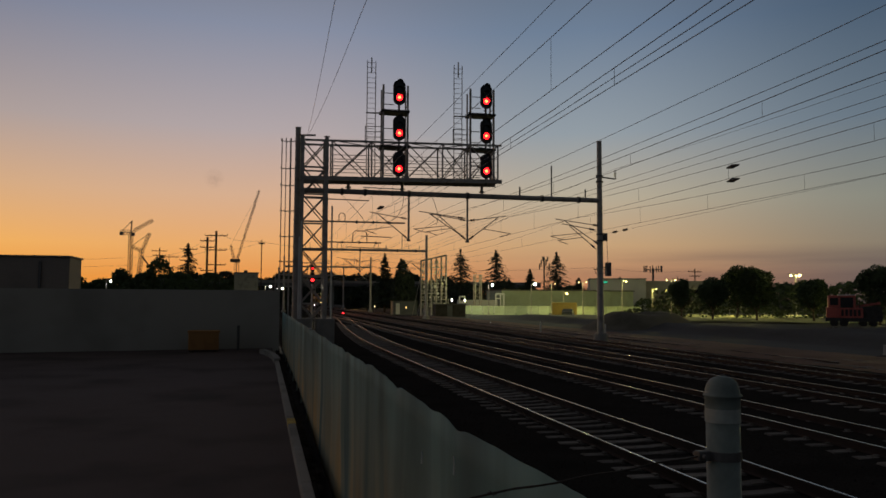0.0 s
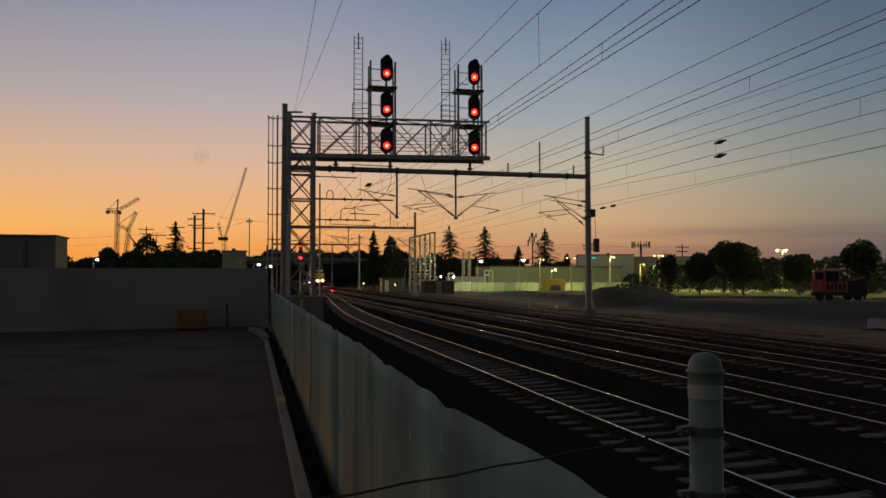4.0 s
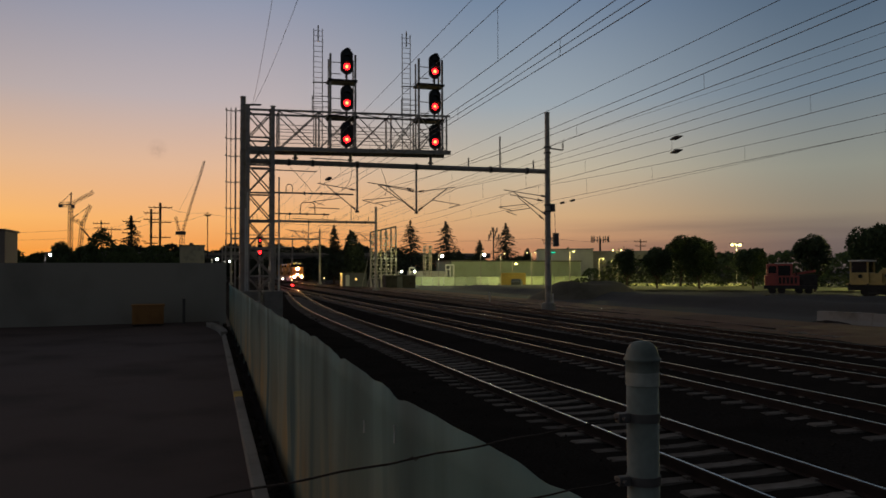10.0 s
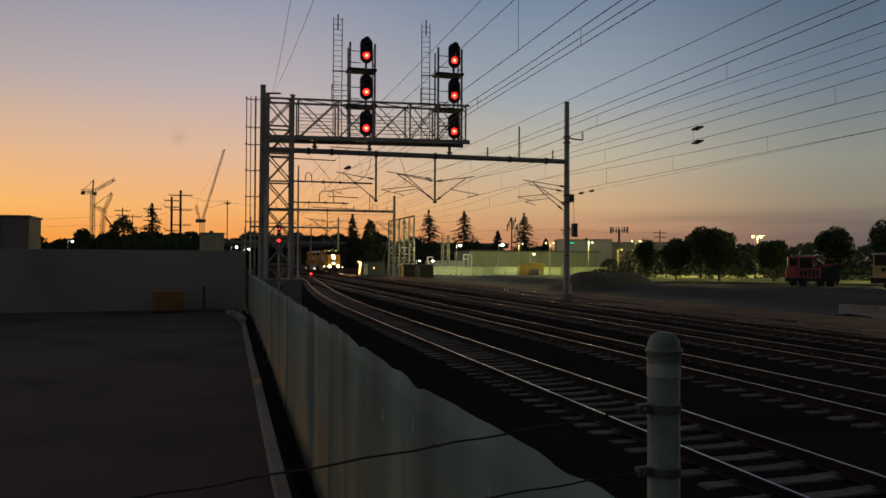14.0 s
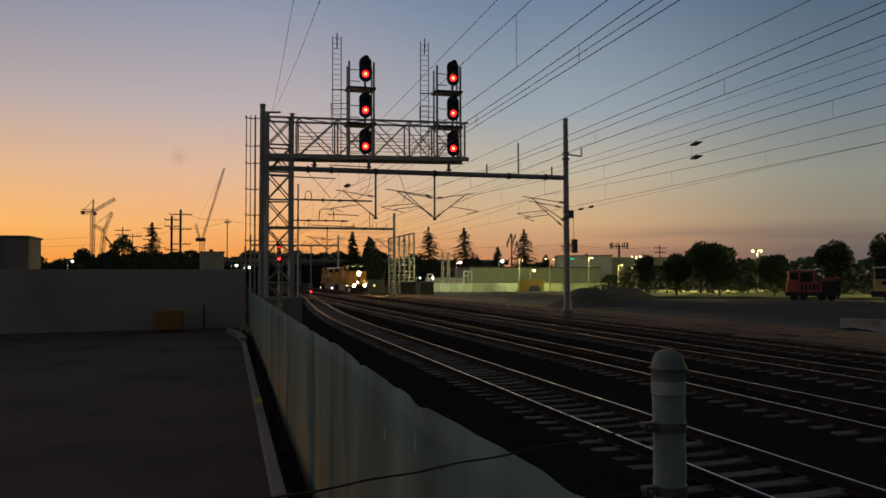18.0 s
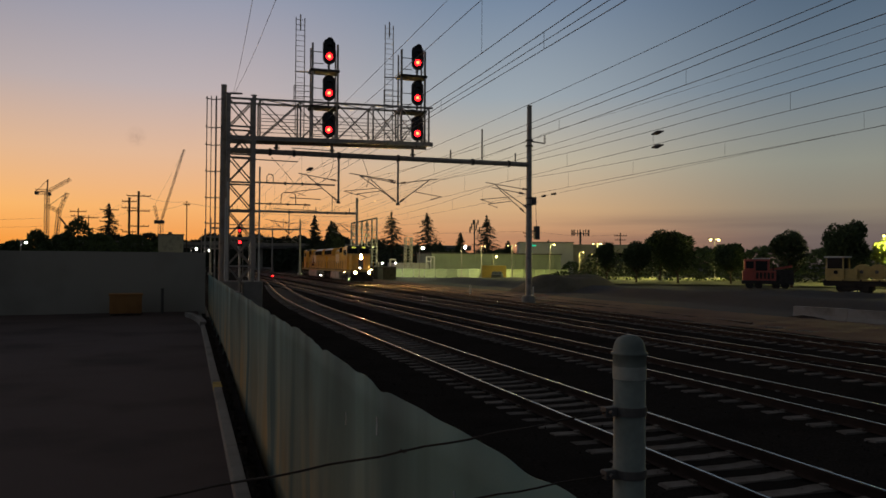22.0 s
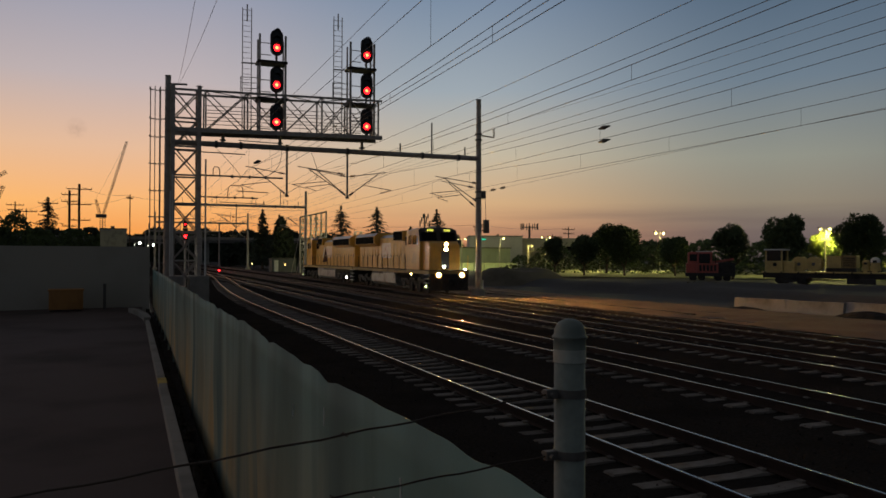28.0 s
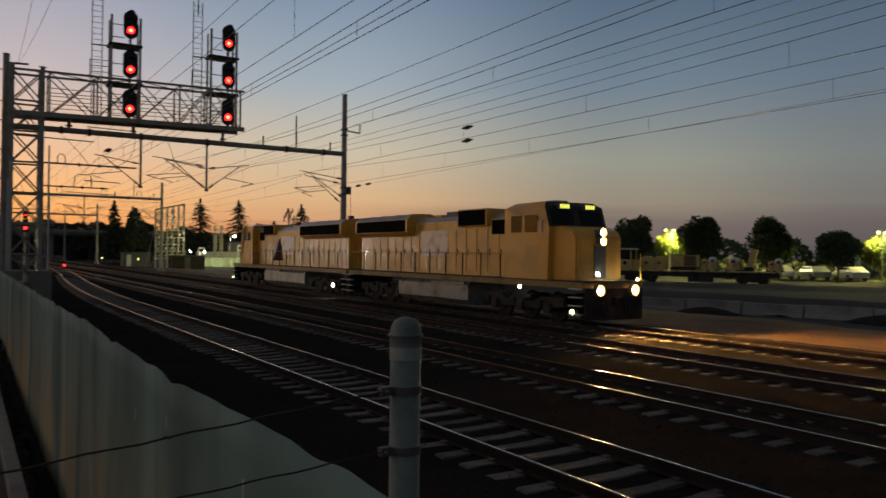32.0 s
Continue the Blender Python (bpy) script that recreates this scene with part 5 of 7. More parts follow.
# ---- trees ----
def leaf_clump_mesh(name, n, spread, size, mat, seed, flat=1.0):
    """Many small leaf blades scattered in uneven clumps."""
    rng = random.Random(seed)
    verts, faces = [], []
    lobes = []
    for k in range(11):
        a, el = rng.uniform(0, 6.283), rng.uniform(-0.5, 1.25)
        r = rng.uniform(0.35, 0.82)
        lobes.append((r * math.cos(a) * math.cos(el), r * math.sin(a) * math.cos(el), r * math.sin(el) * flat, rng.uniform(0.28, 0.5)))
    lobes += [(0, 0, -0.15, 0.78)] * 4 + [(0, 0, 0.35, 0.55)] * 2
    for i in range(n):
        lx, ly, lz, lr = lobes[rng.randrange(len(lobes))]
        d = Vector((rng.gauss(0, 1), rng.gauss(0, 1), rng.gauss(0, 1))).normalized() * lr * rng.uniform(0.55, 1.08)
        c = Vector((lx, ly, lz)) + Vector((d.x, d.y, d.z * flat))
        c *= spread
        u = Vector((rng.gauss(0, 1), rng.gauss(0, 1), rng.gauss(0, 1))).normalized()
        w = u.orthogonal().normalized()
        s = size * rng.uniform(0.6, 1.4)
        b = len(verts)
        verts += [tuple(c - u * s), tuple(c + w * s * 0.45), tuple(c + u * s), tuple(c - w * s * 0.45)]
        faces.append((b, b + 1, b + 2, b + 3))
    me = bpy.data.meshes.new(name)
    me.from_pydata(verts, [], faces)
    me.materials.append(mat)
    return me


CROWNS = [leaf_clump_mesh("crown", 8000, 1.0, 0.075, LEAF, 11 + k, 0.85 + 0.12 * k) for k in range(4)]


def trunk_mesh(seed, h):
    rng = random.Random(seed)
    bm = bmesh.new()
    p, r = Vector((0, 0, 0)), 0.16
    for k in range(5):
        q = p + Vector((rng.uniform(-0.07, 0.07), rng.uniform(-0.07, 0.07), h / 5))
        bar(bm, p, q, r, 8, r * 0.86)
        p, r = q, r * 0.86
    for k in range(7):
        a = k * 0.9 + rng.uniform(0, 0.6)
        s = Vector((0, 0, h * rng.uniform(0.6, 1.0)))
        m = s + Vector((math.cos(a), math.sin(a), 1.0)) * rng.uniform(0.5, 0.8)
        e = m + Vector((math.cos(a), math.sin(a), 0.8)) * rng.uniform(0.5, 1.0)
        bar(bm, s, m, 0.07, 6, 0.05)
        bar(bm, m, e, 0.05, 5, 0.015)
    me = bpy.data.meshes.new("trunk")
    bm.to_mesh(me)
    bm.free()
    me.materials.append(BARK)
    return me


TRUNKS = [trunk_mesh(5 + k, 2.0) for k in range(3)]


def broad_tree(k, x, y, z, top, half, label="dark leafy street tree with a rounded uneven crown"):
    e = thing("tree", label, "tree", at=(x, y, z), turn=k * 71 % 360, group="street trees")
    t = new("trunk", TRUNKS[k % 3])
    t.parent = e
    h = top - z
    t.scale = (h / 6, h / 6, h / 6.5)
    c = new("crown", CROWNS[k % 4])
    c.parent = e
    c.location = (0, 0, h * 0.6)
    c.scale = (half * 0.9, half * 0.9, h * 0.35)


TREES = [(46.2, 79.6, 5.5, 1.5), (49.8, 79.0, 5.8, 2.1), (52.6, 75.0, 6.4, 2.55), (58.4, 87.3, 7.2, 2.8), (57.5, 72.2, 5.35, 2.3), (57.3, 62.8, 6.7, 2.3), (60.9, 59.4, 7.0, 2.5), (65.5, 54.2, 7.0, 2.65),
         (69.3, 49.3, 7.3, 3.0), (72.9, 44.2, 5.9, 2.7), (77.5, 39.5, 5.6, 2.8), (70, 88, 5.5, 3.0), (82, 58, 5.0, 3.0)]
for k, (x, y, top, half) in enumerate(TREES):
    broad_tree(k, x, y, 0.3, top, half)


def conifer(k, x, y, z, top, half, label="tall dark conifer with layered drooping branches"):
    rng = random.Random(100 + k)
    e = thing("tree", label, "tree", at=(x, y, z), group="conifers")
    h = top - z
    bm = bmesh.new()
    bar(bm, (0, 0, 0), (0, 0, h * 0.98), 0.32, 8, 0.04)
    part("trunk", bm, BARK, e)
    verts, faces = [], []
    n = 19
    for i in range(n):
        u = i / (n - 1)
        for q in range(14):
            zz = h * (0.14 + 0.85 * u) + rng.uniform(-0.028, 0.028) * h
            reach = half * 1.5 * (1 - u) ** 0.75 * rng.uniform(0.35, 1.2) + 0.2
            a = rng.uniform(0, 6.283)
            m = 12
            for s in range(m):
                f = (s + 0.6) / m
                c = Vector((math.cos(a) * reach * f, math.sin(a) * reach * f, zz - 0.2 * reach * f * f + rng.uniform(-0.12, 0.12)))
                d = Vector((rng.gauss(0, 1), rng.gauss(0, 1), rng.gauss(0, 0.3))).normalized()
                w = d.orthogonal().normalized()
                sz = 0.5 * rng.uniform(0.6, 1.2) * (1.15 - 0.5 * u)
                b = len(verts)
                verts += [tuple(c - d * sz), tuple(c + w * sz * 0.35), tuple(c + d * sz), tuple(c - w * sz * 0.35)]
                faces.append((b, b + 1, b + 2, b + 3))
    me = bpy.data.meshes.new("needles")
    me.from_pydata(verts, [], faces)
    me.materials.append(LEAF_DARK)
    o = new("needles", me)
    o.parent = e


for k, (x, y, top, half) in enumerate([(54.6, 213.1, 16.6, 5.2), (64.3, 210.4, 16.4, 5.4), (83.9, 214.1, 16.4, 4.8), (30.6, 198.0, 14.2, 2.6), (34.0, 196, 9.5, 3.4), (37, 232, 10.5, 4.6), (76.7, 216.8, 11.4, 2.6), (90, 212, 9.0, 3), (70, 216, 8.5, 3.5), (-21.5, 239.1, 18.6, 4.2), (47, 216, 8.5, 3.5), (104.5, 215, 9.4, 2.6), (128, 220, 9.2, 2.2)]):
    conifer(k, x, y, -0.5, top, half)


# hedges and far woods: clumps of leaves, too many to count
def wood(name, label, spots, seed, mat=None, size=0.3, n=1300):
    rng = random.Random(seed)
    verts, faces = [], []
    for x, y, rx, top in spots:
        for i in range(n):
            a, u = rng.uniform(0, 6.283), rng.uniform(-0.1, 1)
            rr = math.sqrt(max(0.02, 1 - max(0, u) ** 2.2)) * rng.uniform(0.72, 1.05)
            c = Vector((x + rx * rr * math.cos(a), y + rx * 0.7 * rr * math.sin(a), max(-0.4, top * u * rng.uniform(0.85, 1.02))))
            d = Vector((rng.gauss(0, 1), rng.gauss(0, 1), rng.gauss(0, 1))).normalized()
            w = d.orthogonal().normalized()
            s = size * rng.uniform(0.6, 1.5)
            b = len(verts)
            verts += [tuple(c - d * s), tuple(c + w * s * 0.6), tuple(c + d * s), tuple(c - w * s * 0.6)]
            faces.append((b, b + 1, b + 2, b + 3))
    me = bpy.data.meshes.new(name)
    me.from_pydata(verts, [], faces)
    me.materials.append(mat or LEAF_DARK)
    return tagged(new(name, me), label, "trees", kind="stuff")


rng = random.Random(8)
wood("tree_belt", "dark belt of trees behind the car park wall", [(-52, 235, 6, 9.5), (-44, 232, 5, 8.0), (-38, 228, 4, 10.8), (-32, 226, 7, 9.5), (-27, 220, 5, 13.8), (-22, 224, 6, 9.8), (-14, 228, 7, 9.8), (-8, 230, 5, 8.6), (-60, 240, 6, 7.5)], 21, LEAF, size=0.42, n=2000)
wood("tree_belt", "dark dense belt of trees at the end of the tracks", [(34 + k * 4.0 + rng.uniform(-1, 1), 262 + rng.uniform(-4, 8), 5.0, rng.uniform(6.5, 10.5)) for k in range(9)] + [(-60 + k * 8, 440, 11, rng.uniform(14, 18)) for k in range(19)], 22, size=0.9, n=2200)
wood("tree_belt", "low dark tree line beyond the yard", [(60 + k * 7.5, 235 + rng.uniform(-5, 5), 6.0, rng.uniform(6.0, 8.6)) for k in range(16)], 23, LEAF, size=0.55)
wood("tree_belt", "long dark wooded skyline beyond the yard", [(95 + k * 9 + rng.uniform(-3, 3), 190 - k * 9.5, 8.5, rng.uniform(6.2, 8.2)) for k in range(18)], 24, LEAF, size=0.6)
wood("tree_belt", "low far trees under the afterglow", [(-150 + k * 13, 420, 12, rng.uniform(10, 13)) for k in range(9)], 25, size=0.9)
LEAF_MID = material("hedge_foliage", (0.05, 0.065, 0.016), 0.8, grain=4, big=0.6, spread=0.5, bump=0)
wood("shrubs", "lamp-lit hedge at the back of the grass strip", [(r * math.sin(radians(a)), r * math.cos(radians(a)), 2.6, h) for a, r, h in [(27 + k * 2.1, 107 + (k * 37 % 7) - 3, 1.6 + (k * 53 % 9) * 0.2) for k in range(24)]], 29, LEAF_MID, 0.22, 420)
wood("shrubs", "leafy shrubs before the pale building", [(88, 168, 3, 3.2), (96, 166, 3.4, 3.6), (80, 172, 2.6, 2.4), (104, 165, 3, 3.0)], 27, LEAF, 0.28, 600)
wood("vine", "dark ivy mass on the old frame", [(30.5, 172, 2.2, 11.5), (32.6, 174, 1.5, 9.0)], 28, size=0.4)


# ---- lamps of the yard ----
def lamp_post(x, y, z, h, mat, watts, colour, arms=1, label="slim steel lamp post with a glowing head", turn=0.0, size=0.22):
    e = thing("street_lamp", label, "street lamp", at=(x, y, z), turn=turn, group="street lamps")
    bar_part("pole", (0, 0, 0), (0, 0, h), 0.07, GALV, e, 8)
    bar_part("base", (0, 0, -0.2), (0, 0, 0.35), 0.2, CONCRETE, e, 10)
    for k in range(arms):
        s = (1, -1)[k]
        bar_part("arm", (0, 0, h - 0.08), (s * 0.75, 0, h + 0.05), 0.035, DARKSTEEL, e, 6)
        bm = bmesh.new()
        box(bm, s * 0.75 - size, -0.14, h, s * 0.75 + size, 0.14, h + 0.12, 0.03)
        hd = part("lamp_head", bm, DARKSTEEL, e)
        bm = bmesh.new()
        bmesh.ops.create_uvsphere(bm, u_segments=14, v_segments=8, radius=size * 0.42, matrix=Matrix.Translation((s * 0.75, 0, h - size * 0.4)))
        part("lens", bm, mat, hd, "glowing lamp globe")
    ld = bpy.data.lights.new("lamp_light", "POINT")
    ld.energy, ld.color, ld.shadow_soft_size = watts * (6.0 if x > 57 else 3.2), colour, 0.25
    lo = new("lamp_light", ld)
    lo.parent = e
    lo.location = (0.75, 0, h - 0.4)
    return e


COOL, WARM = (1.0, 0.98, 0.5), (1.0, 0.9, 0.28)
for x, y, h, mat, w, c, arms, size in ((42.5, 143.9, 5.9, LAMP_COOL, 360, COOL, 1, 0.5), (50.2, 141.3, 6.1, LAMP_COOL, 400, COOL, 1, 0.5), (55.9, 139.2, 4.3, LAMP_WARM, 420, WARM, 1, 0.5), (53.8, 140.0, 6.1, LAMP_WARM, 150, WARM, 1, 0.2), (55.3, 128.6, 6.1, LAMP_WARM, 150, WARM, 2, 0.2),
                                   (57.1, 116.8, 6.0, LAMP_WARM, 300, WARM, 1, 0.25), (63.9, 113.2, 6.2, LAMP_WARM, 260, WARM, 2, 0.25), (62.9, 117.5, 4.8, LAMP_WARM, 160, WARM, 1, 0.2), (65.9, 100.3, 6.2, LAMP_WARM, 900, WARM, 2, 0.28), (79.1, 103.1, 6.9, LAMP_WARM, 1300, WARM, 2, 0.45),
                                   (73.6, 66.0, 6.2, LAMP_WARM, 800, WARM, 2, 0.3), (82.9, 60.5, 6.4, LAMP_WARM, 600, WARM, 2, 0.3), (78.0, 42.6, 5.6, LAMP_WARM, 700, WARM, 2, 0.3)):
    lamp_post(x, y, 0.3 if y < 118 else -0.2, h - (0.5 if y < 118 else 0), mat, w, c, arms, size=size)
for x, y, h in ((-10.9, 92.0, 3.7), (-7.8, 96.0, 3.75), (-14.3, 90.0, 3.6), (-4.4, 98.0, 3.8)):
    lamp_post(x, y, -0.5, h, LAMP_WHITE, 60, (1, 1, 0.9), 1, "low lamp post glowing white behind the wall", size=0.4)
for x, y, h in ((35.1, 146.5, 2.9), (37.6, 146.2, 2.9)):
    lamp_post(x, y, -0.25, h, LAMP_COOL, 45, COOL, 1, "low yard lamp glowing beside the pale yard wall", size=0.3)
lamp_post(-27.0, 147.6, -0.5, 6.3, LAMP_COOL, 25, (1, 1, 0.95), 1, "slim lamp post glowing white beyond the wall", size=0.35)
lamp_post(0.4, 119.5, -0.4, 5.0, LAMP_COOL, 20, (1, 1, 0.95), 1, "low lamp post glowing white beside the tracks", size=0.3)
lamp_post(2.2, 119.0, -0.4, 4.7, LAMP_COOL, 14, (1, 1, 0.95), 1, "low lamp post glowing white beside the tracks", size=0.25)


# grass strip under the trees, following their curved row
verts, faces = [], []
for j in range(25):
    r = 85 + 42 * j / 24
    for i in range(61):
        a = radians(27 + 52 * i / 60)
        x, y = r * math.sin(a), r * math.cos(a)
        verts.append((x, y, berm(x, y) + 0.13 + 0.05 * noise.noise((x * 0.5, y * 0.5, 9))))
for j in range(24):
    for i in range(60):
        k = j * 61 + i
        faces.append((k, k + 1, k + 62, k + 61))
me = bpy.data.meshes.new("lawn")
me.from_pydata(verts, [], faces)
me.materials.append(LAWN)
tagged(new("lawn", me), "rough grass strip under the street trees", "lawn", kind="structure")
# brighter copy of the foliage, with the lamplight put into the leaf colour
LEAF_LIT = material("lamplit_foliage", (0.13, 0.17, 0.02), 0.8, grain=4, big=0.6, spread=0.4, bump=0)
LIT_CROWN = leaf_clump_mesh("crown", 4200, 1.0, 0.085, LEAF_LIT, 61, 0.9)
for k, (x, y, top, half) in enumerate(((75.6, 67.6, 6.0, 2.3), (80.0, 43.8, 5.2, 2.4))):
    e = thing("tree", "small tree with street lamp light put into its leaf colour", "tree", at=(x, y, 0.3), group="street trees")
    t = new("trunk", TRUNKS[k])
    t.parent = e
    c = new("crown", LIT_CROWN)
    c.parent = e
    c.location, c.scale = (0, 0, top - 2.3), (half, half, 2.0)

# ---- lit industrial yard ----
plant = thing("industrial_building", "pale green metal-clad works building lit by yard lamps", "building")
box_part("wall", (52, 166, -0.3), (84, 178, 4.7), GREENSHEET, plant, 0.04)
for k in range(16):
    box_part("cladding_rib", (52.3 + k * 2, 165.94, -0.2), (52.42 + k * 2, 166.0, 4.65), GREENSHEET, plant)
box_part("roof", (51.8, 165.7, 4.7), (84.2, 178.2, 4.95), DARKSTEEL, plant)
box_part("parapet", (44, 168, -0.3), (51.9, 175, 2.6), BUILDING, plant, 0.03)
yard_wall = thing("yard_wall", "long pale concrete yard wall with panel joints", "wall", kind="structure")
for k in range(17):
    x0 = 36.5 + k * 2.05
    bm = bmesh.new()
    box(bm, 0, 0, 0, 2.03, 0.18, 1.75, 0.02)
    o = part("wall_panel", bm, YARD_PANEL, yard_wall)
    o.matrix_basis = pose(x0, 150.5 - k * 0.75, -0.3, 0, 0, -20)
tank = thing("process_tower", "grey open steel process tower with pipes", "steel tower", at=(44.6, 159.5, -0.3))
for sx in (-0.65, 0.65):
    for sy in (-0.65, 0.65):
        bar_part("leg", (sx, sy, 0), (sx, sy, 8.3), 0.1, GALV, tank, 4, True)
for z in (1.2, 2.4, 3.6, 4.8, 6.0, 7.2, 8.2):
    bm = bmesh.new()
    box(bm, -0.8, -0.8, z, 0.8, 0.8, z + 0.08)
    part("deck", bm, GALV, tank)
    bar_part("brace", (-0.65, -0.65, z - 1.1), (0.65, -0.65, z), 0.04, GALV, tank, 4)
    bar_part("deck_rail", (-0.8, -0.8, z + 0.6), (0.8, -0.8, z + 0.6), 0.03, GALV, tank, 4)
for px in (-4.3, -3.2, 3.6, 4.6, 5.4):
    bar_part("pipe", (px, -1.5, 0), (px, -1.5, 4.2 if px > 0 else 3.6), 0.16, PALE, tank, 10)
for a, b, z in ((-4.3, -3.2, 3.6), (3.6, 5.4, 4.2), (3.6, 4.6, 3.2)):
    bar_part("pipe", (a, -1.5, z), (b, -1.5, z), 0.16, PALE, tank, 10)

GLINT = material("sparkle_strip", (0.8, 0.72, 0.35), 0.15, 0.6, grain=5, spread=0.1, bump=0)
# old sign frame seen from behind, posts and rails
sign = thing("billboard_frame", "tall open steel billboard frame hung with glinting panels", "billboard frame", at=(27.8, 137.2, -0.3), turn=40)
for k in range(6):
    h = 9.9 + k * 0.27
    bar_part("post", (k * 1.52, 0, 0), (k * 1.52, 0, h), 0.11, GALV, sign, 4, True)
    bar_part("stay", (k * 1.52, 0, h * 0.75), (k * 1.52, 2.0, 0), 0.06, GALV, sign, 4)
for z in (1.6, 2.8, 4.0, 5.2, 6.4, 7.6, 8.8):
    bar_part("rail", (0, 0, z), (7.6, 0, z + 0.15), 0.06, GALV, sign, 4, True)
bar_part("top_rail", (0, 0, 9.9), (7.6, 0, 11.3), 0.12, DARKSTEEL, sign, 4, True)
for z in (2.2, 3.4, 4.6, 5.8, 7.0, 8.2, 9.3):
    bar_part("thin_rail", (0, -0.08, z), (7.6, -0.08, z + 0.15), 0.035, GALV, sign, 4, True)
for k in range(7):
    for j in range(9):
        u, z = 0.15 + k * 1.1 + random.uniform(0.0, 0.5), 2.0 + j * 0.95 + random.uniform(-0.2, 0.2)
        bm = bmesh.new()
        box(bm, u, -0.14, z, u + random.uniform(0.08, 0.5), -0.1, z + random.uniform(0.25, 0.6))
        part("panel_strip", bm, SILVER if (k + j) % 3 else PALE, sign)
        # added bright strips that imitate sparkles on the panels
        if (k * 7 + j) % 3 == 0 and j > 3:
            bm = bmesh.new()
            box(bm, u + 0.05, -0.17, z + 0.05, u + 0.15, -0.15, z + 0.65)
            part("reflector", bm, GLINT, sign, "small bright strip added as a sparkle")

cabin = thing("track_cabin", "small dark trackside cabin with a lit window", "cabin", at=(24.5, 147.5, -0.3))
box_part("body", (0, 0, 0), (4.6, 3, 2.5), LOCO_GREY, cabin, 0.03)
box_part("roof", (-0.15, -0.15, 2.5), (4.75, 3.15, 2.65), DARKSTEEL, cabin)
box_part("door", (0.5, -0.04, 0.1), (1.25, 0.0, 2.2), PALE, cabin)
box_part("window", (2.4, -0.04, 1.2), (2.62, 0.0, 1.6), WINDOW_WARM, cabin, label="small warm lit window")
relay = thing("relay_hut", "low dark flat relay hut beside the tracks", "hut", at=(28.5, 128, -0.3))
box_part("body", (0, 0, 0), (5.2, 2.4, 2.1), TRUCK, relay, 0.03)
box_part("roof", (-0.1, -0.1, 2.1), (5.3, 2.5, 2.25), DARKSTEEL, relay)
box_part("door", (2.0, -0.03, 0.1), (2.9, 0, 2.0), LOCO_GREY, relay)

depot = thing("warehouse", "pale flat-roofed warehouse at the back of the yard", "building", at=(82, 186, -0.3), turn=-22)
box_part("wall", (0, 0, 0), (14, 18, 8.3), BUILDING, depot, 0.05)
box_part("roof", (-0.2, -0.2, 8.3), (14.2, 18.2, 8.6), CONCRETE, depot)
box_part("annex", (13.9, 1.5, 0), (30, 18, 8.0), WALL_GREY, depot, 0.05)
for k in range(4):
    box_part("window", (15.5 + k * 3.4, 1.46, 4.6), (17.2 + k * 3.4, 1.52, 5.8), GLASSDARK, depot)
box_part("door", (5, -0.05, 0), (8.2, 0.02, 3.6), LOCO_GREY, depot)
SIGN_GLOW = glow("green_sign_glow", (0.03, 0.55, 0.3), 1.1)
badge = thing("shop_sign", "small glowing green sign with a pale round badge", "sign", at=(83.6, 185.1, 7.0), turn=-22)
box_part("board", (0, 0, 0), (2.6, 0.12, 0.62), DARKSTEEL, badge, 0.02)
box_part("glowing_strip", (0.75, -0.03, 0.1), (2.55, 0.0, 0.5), SIGN_GLOW, badge, label="glowing green strip")
bm = bmesh.new()
bmesh.ops.create_circle(bm, cap_ends=True, segments=20, radius=0.36, matrix=Matrix.Translation((0.3, -0.05, 0.5)) @ Matrix.Rotation(1.5708, 4, "X") @ Matrix.Diagonal((0.8, 1.4, 1, 1)))
bmesh.ops.solidify(bm, geom=list(bm.faces), thickness=0.05)
part("badge", bm, glow("pale_green_badge_glow", (0.5, 1.0, 0.7), 1.2), badge, "pale green glowing oval badge")
white = thing("shed", "small dull flat-roofed shed behind the wall", "building", at=(-6.2, 180, -0.5))
box_part("wall", (0, 0, 0), (5.2, 5, 8.9), CONCRETE, white, 0.03)
box_part("roof", (-0.15, -0.15, 8.9), (5.35, 5.15, 9.1), DARKSTEEL, white)
box_part("vent", (2.0, 1.5, 9.1), (2.8, 2.4, 9.6), DARKSTEEL, white)

# yellow container and a parked pick-up in the yard
cont = thing("storage_container", "yellow steel storage container in the lit yard", "container", at=(53.2, 138.0, -0.2), turn=-20)
box_part("body", (0, 0, 0.1), (4.6, 2.4, 2.4), YELLOW_MACH, cont, 0.03)
for k in range(14):
    box_part("rib", (0.2 + k * 0.32, -0.05, 0.2), (0.34 + k * 0.32, 0.0, 2.3), YELLOW_MACH, cont)
box_part("skid", (0, 0, 0), (4.6, 2.4, 0.1), DARKSTEEL, cont)


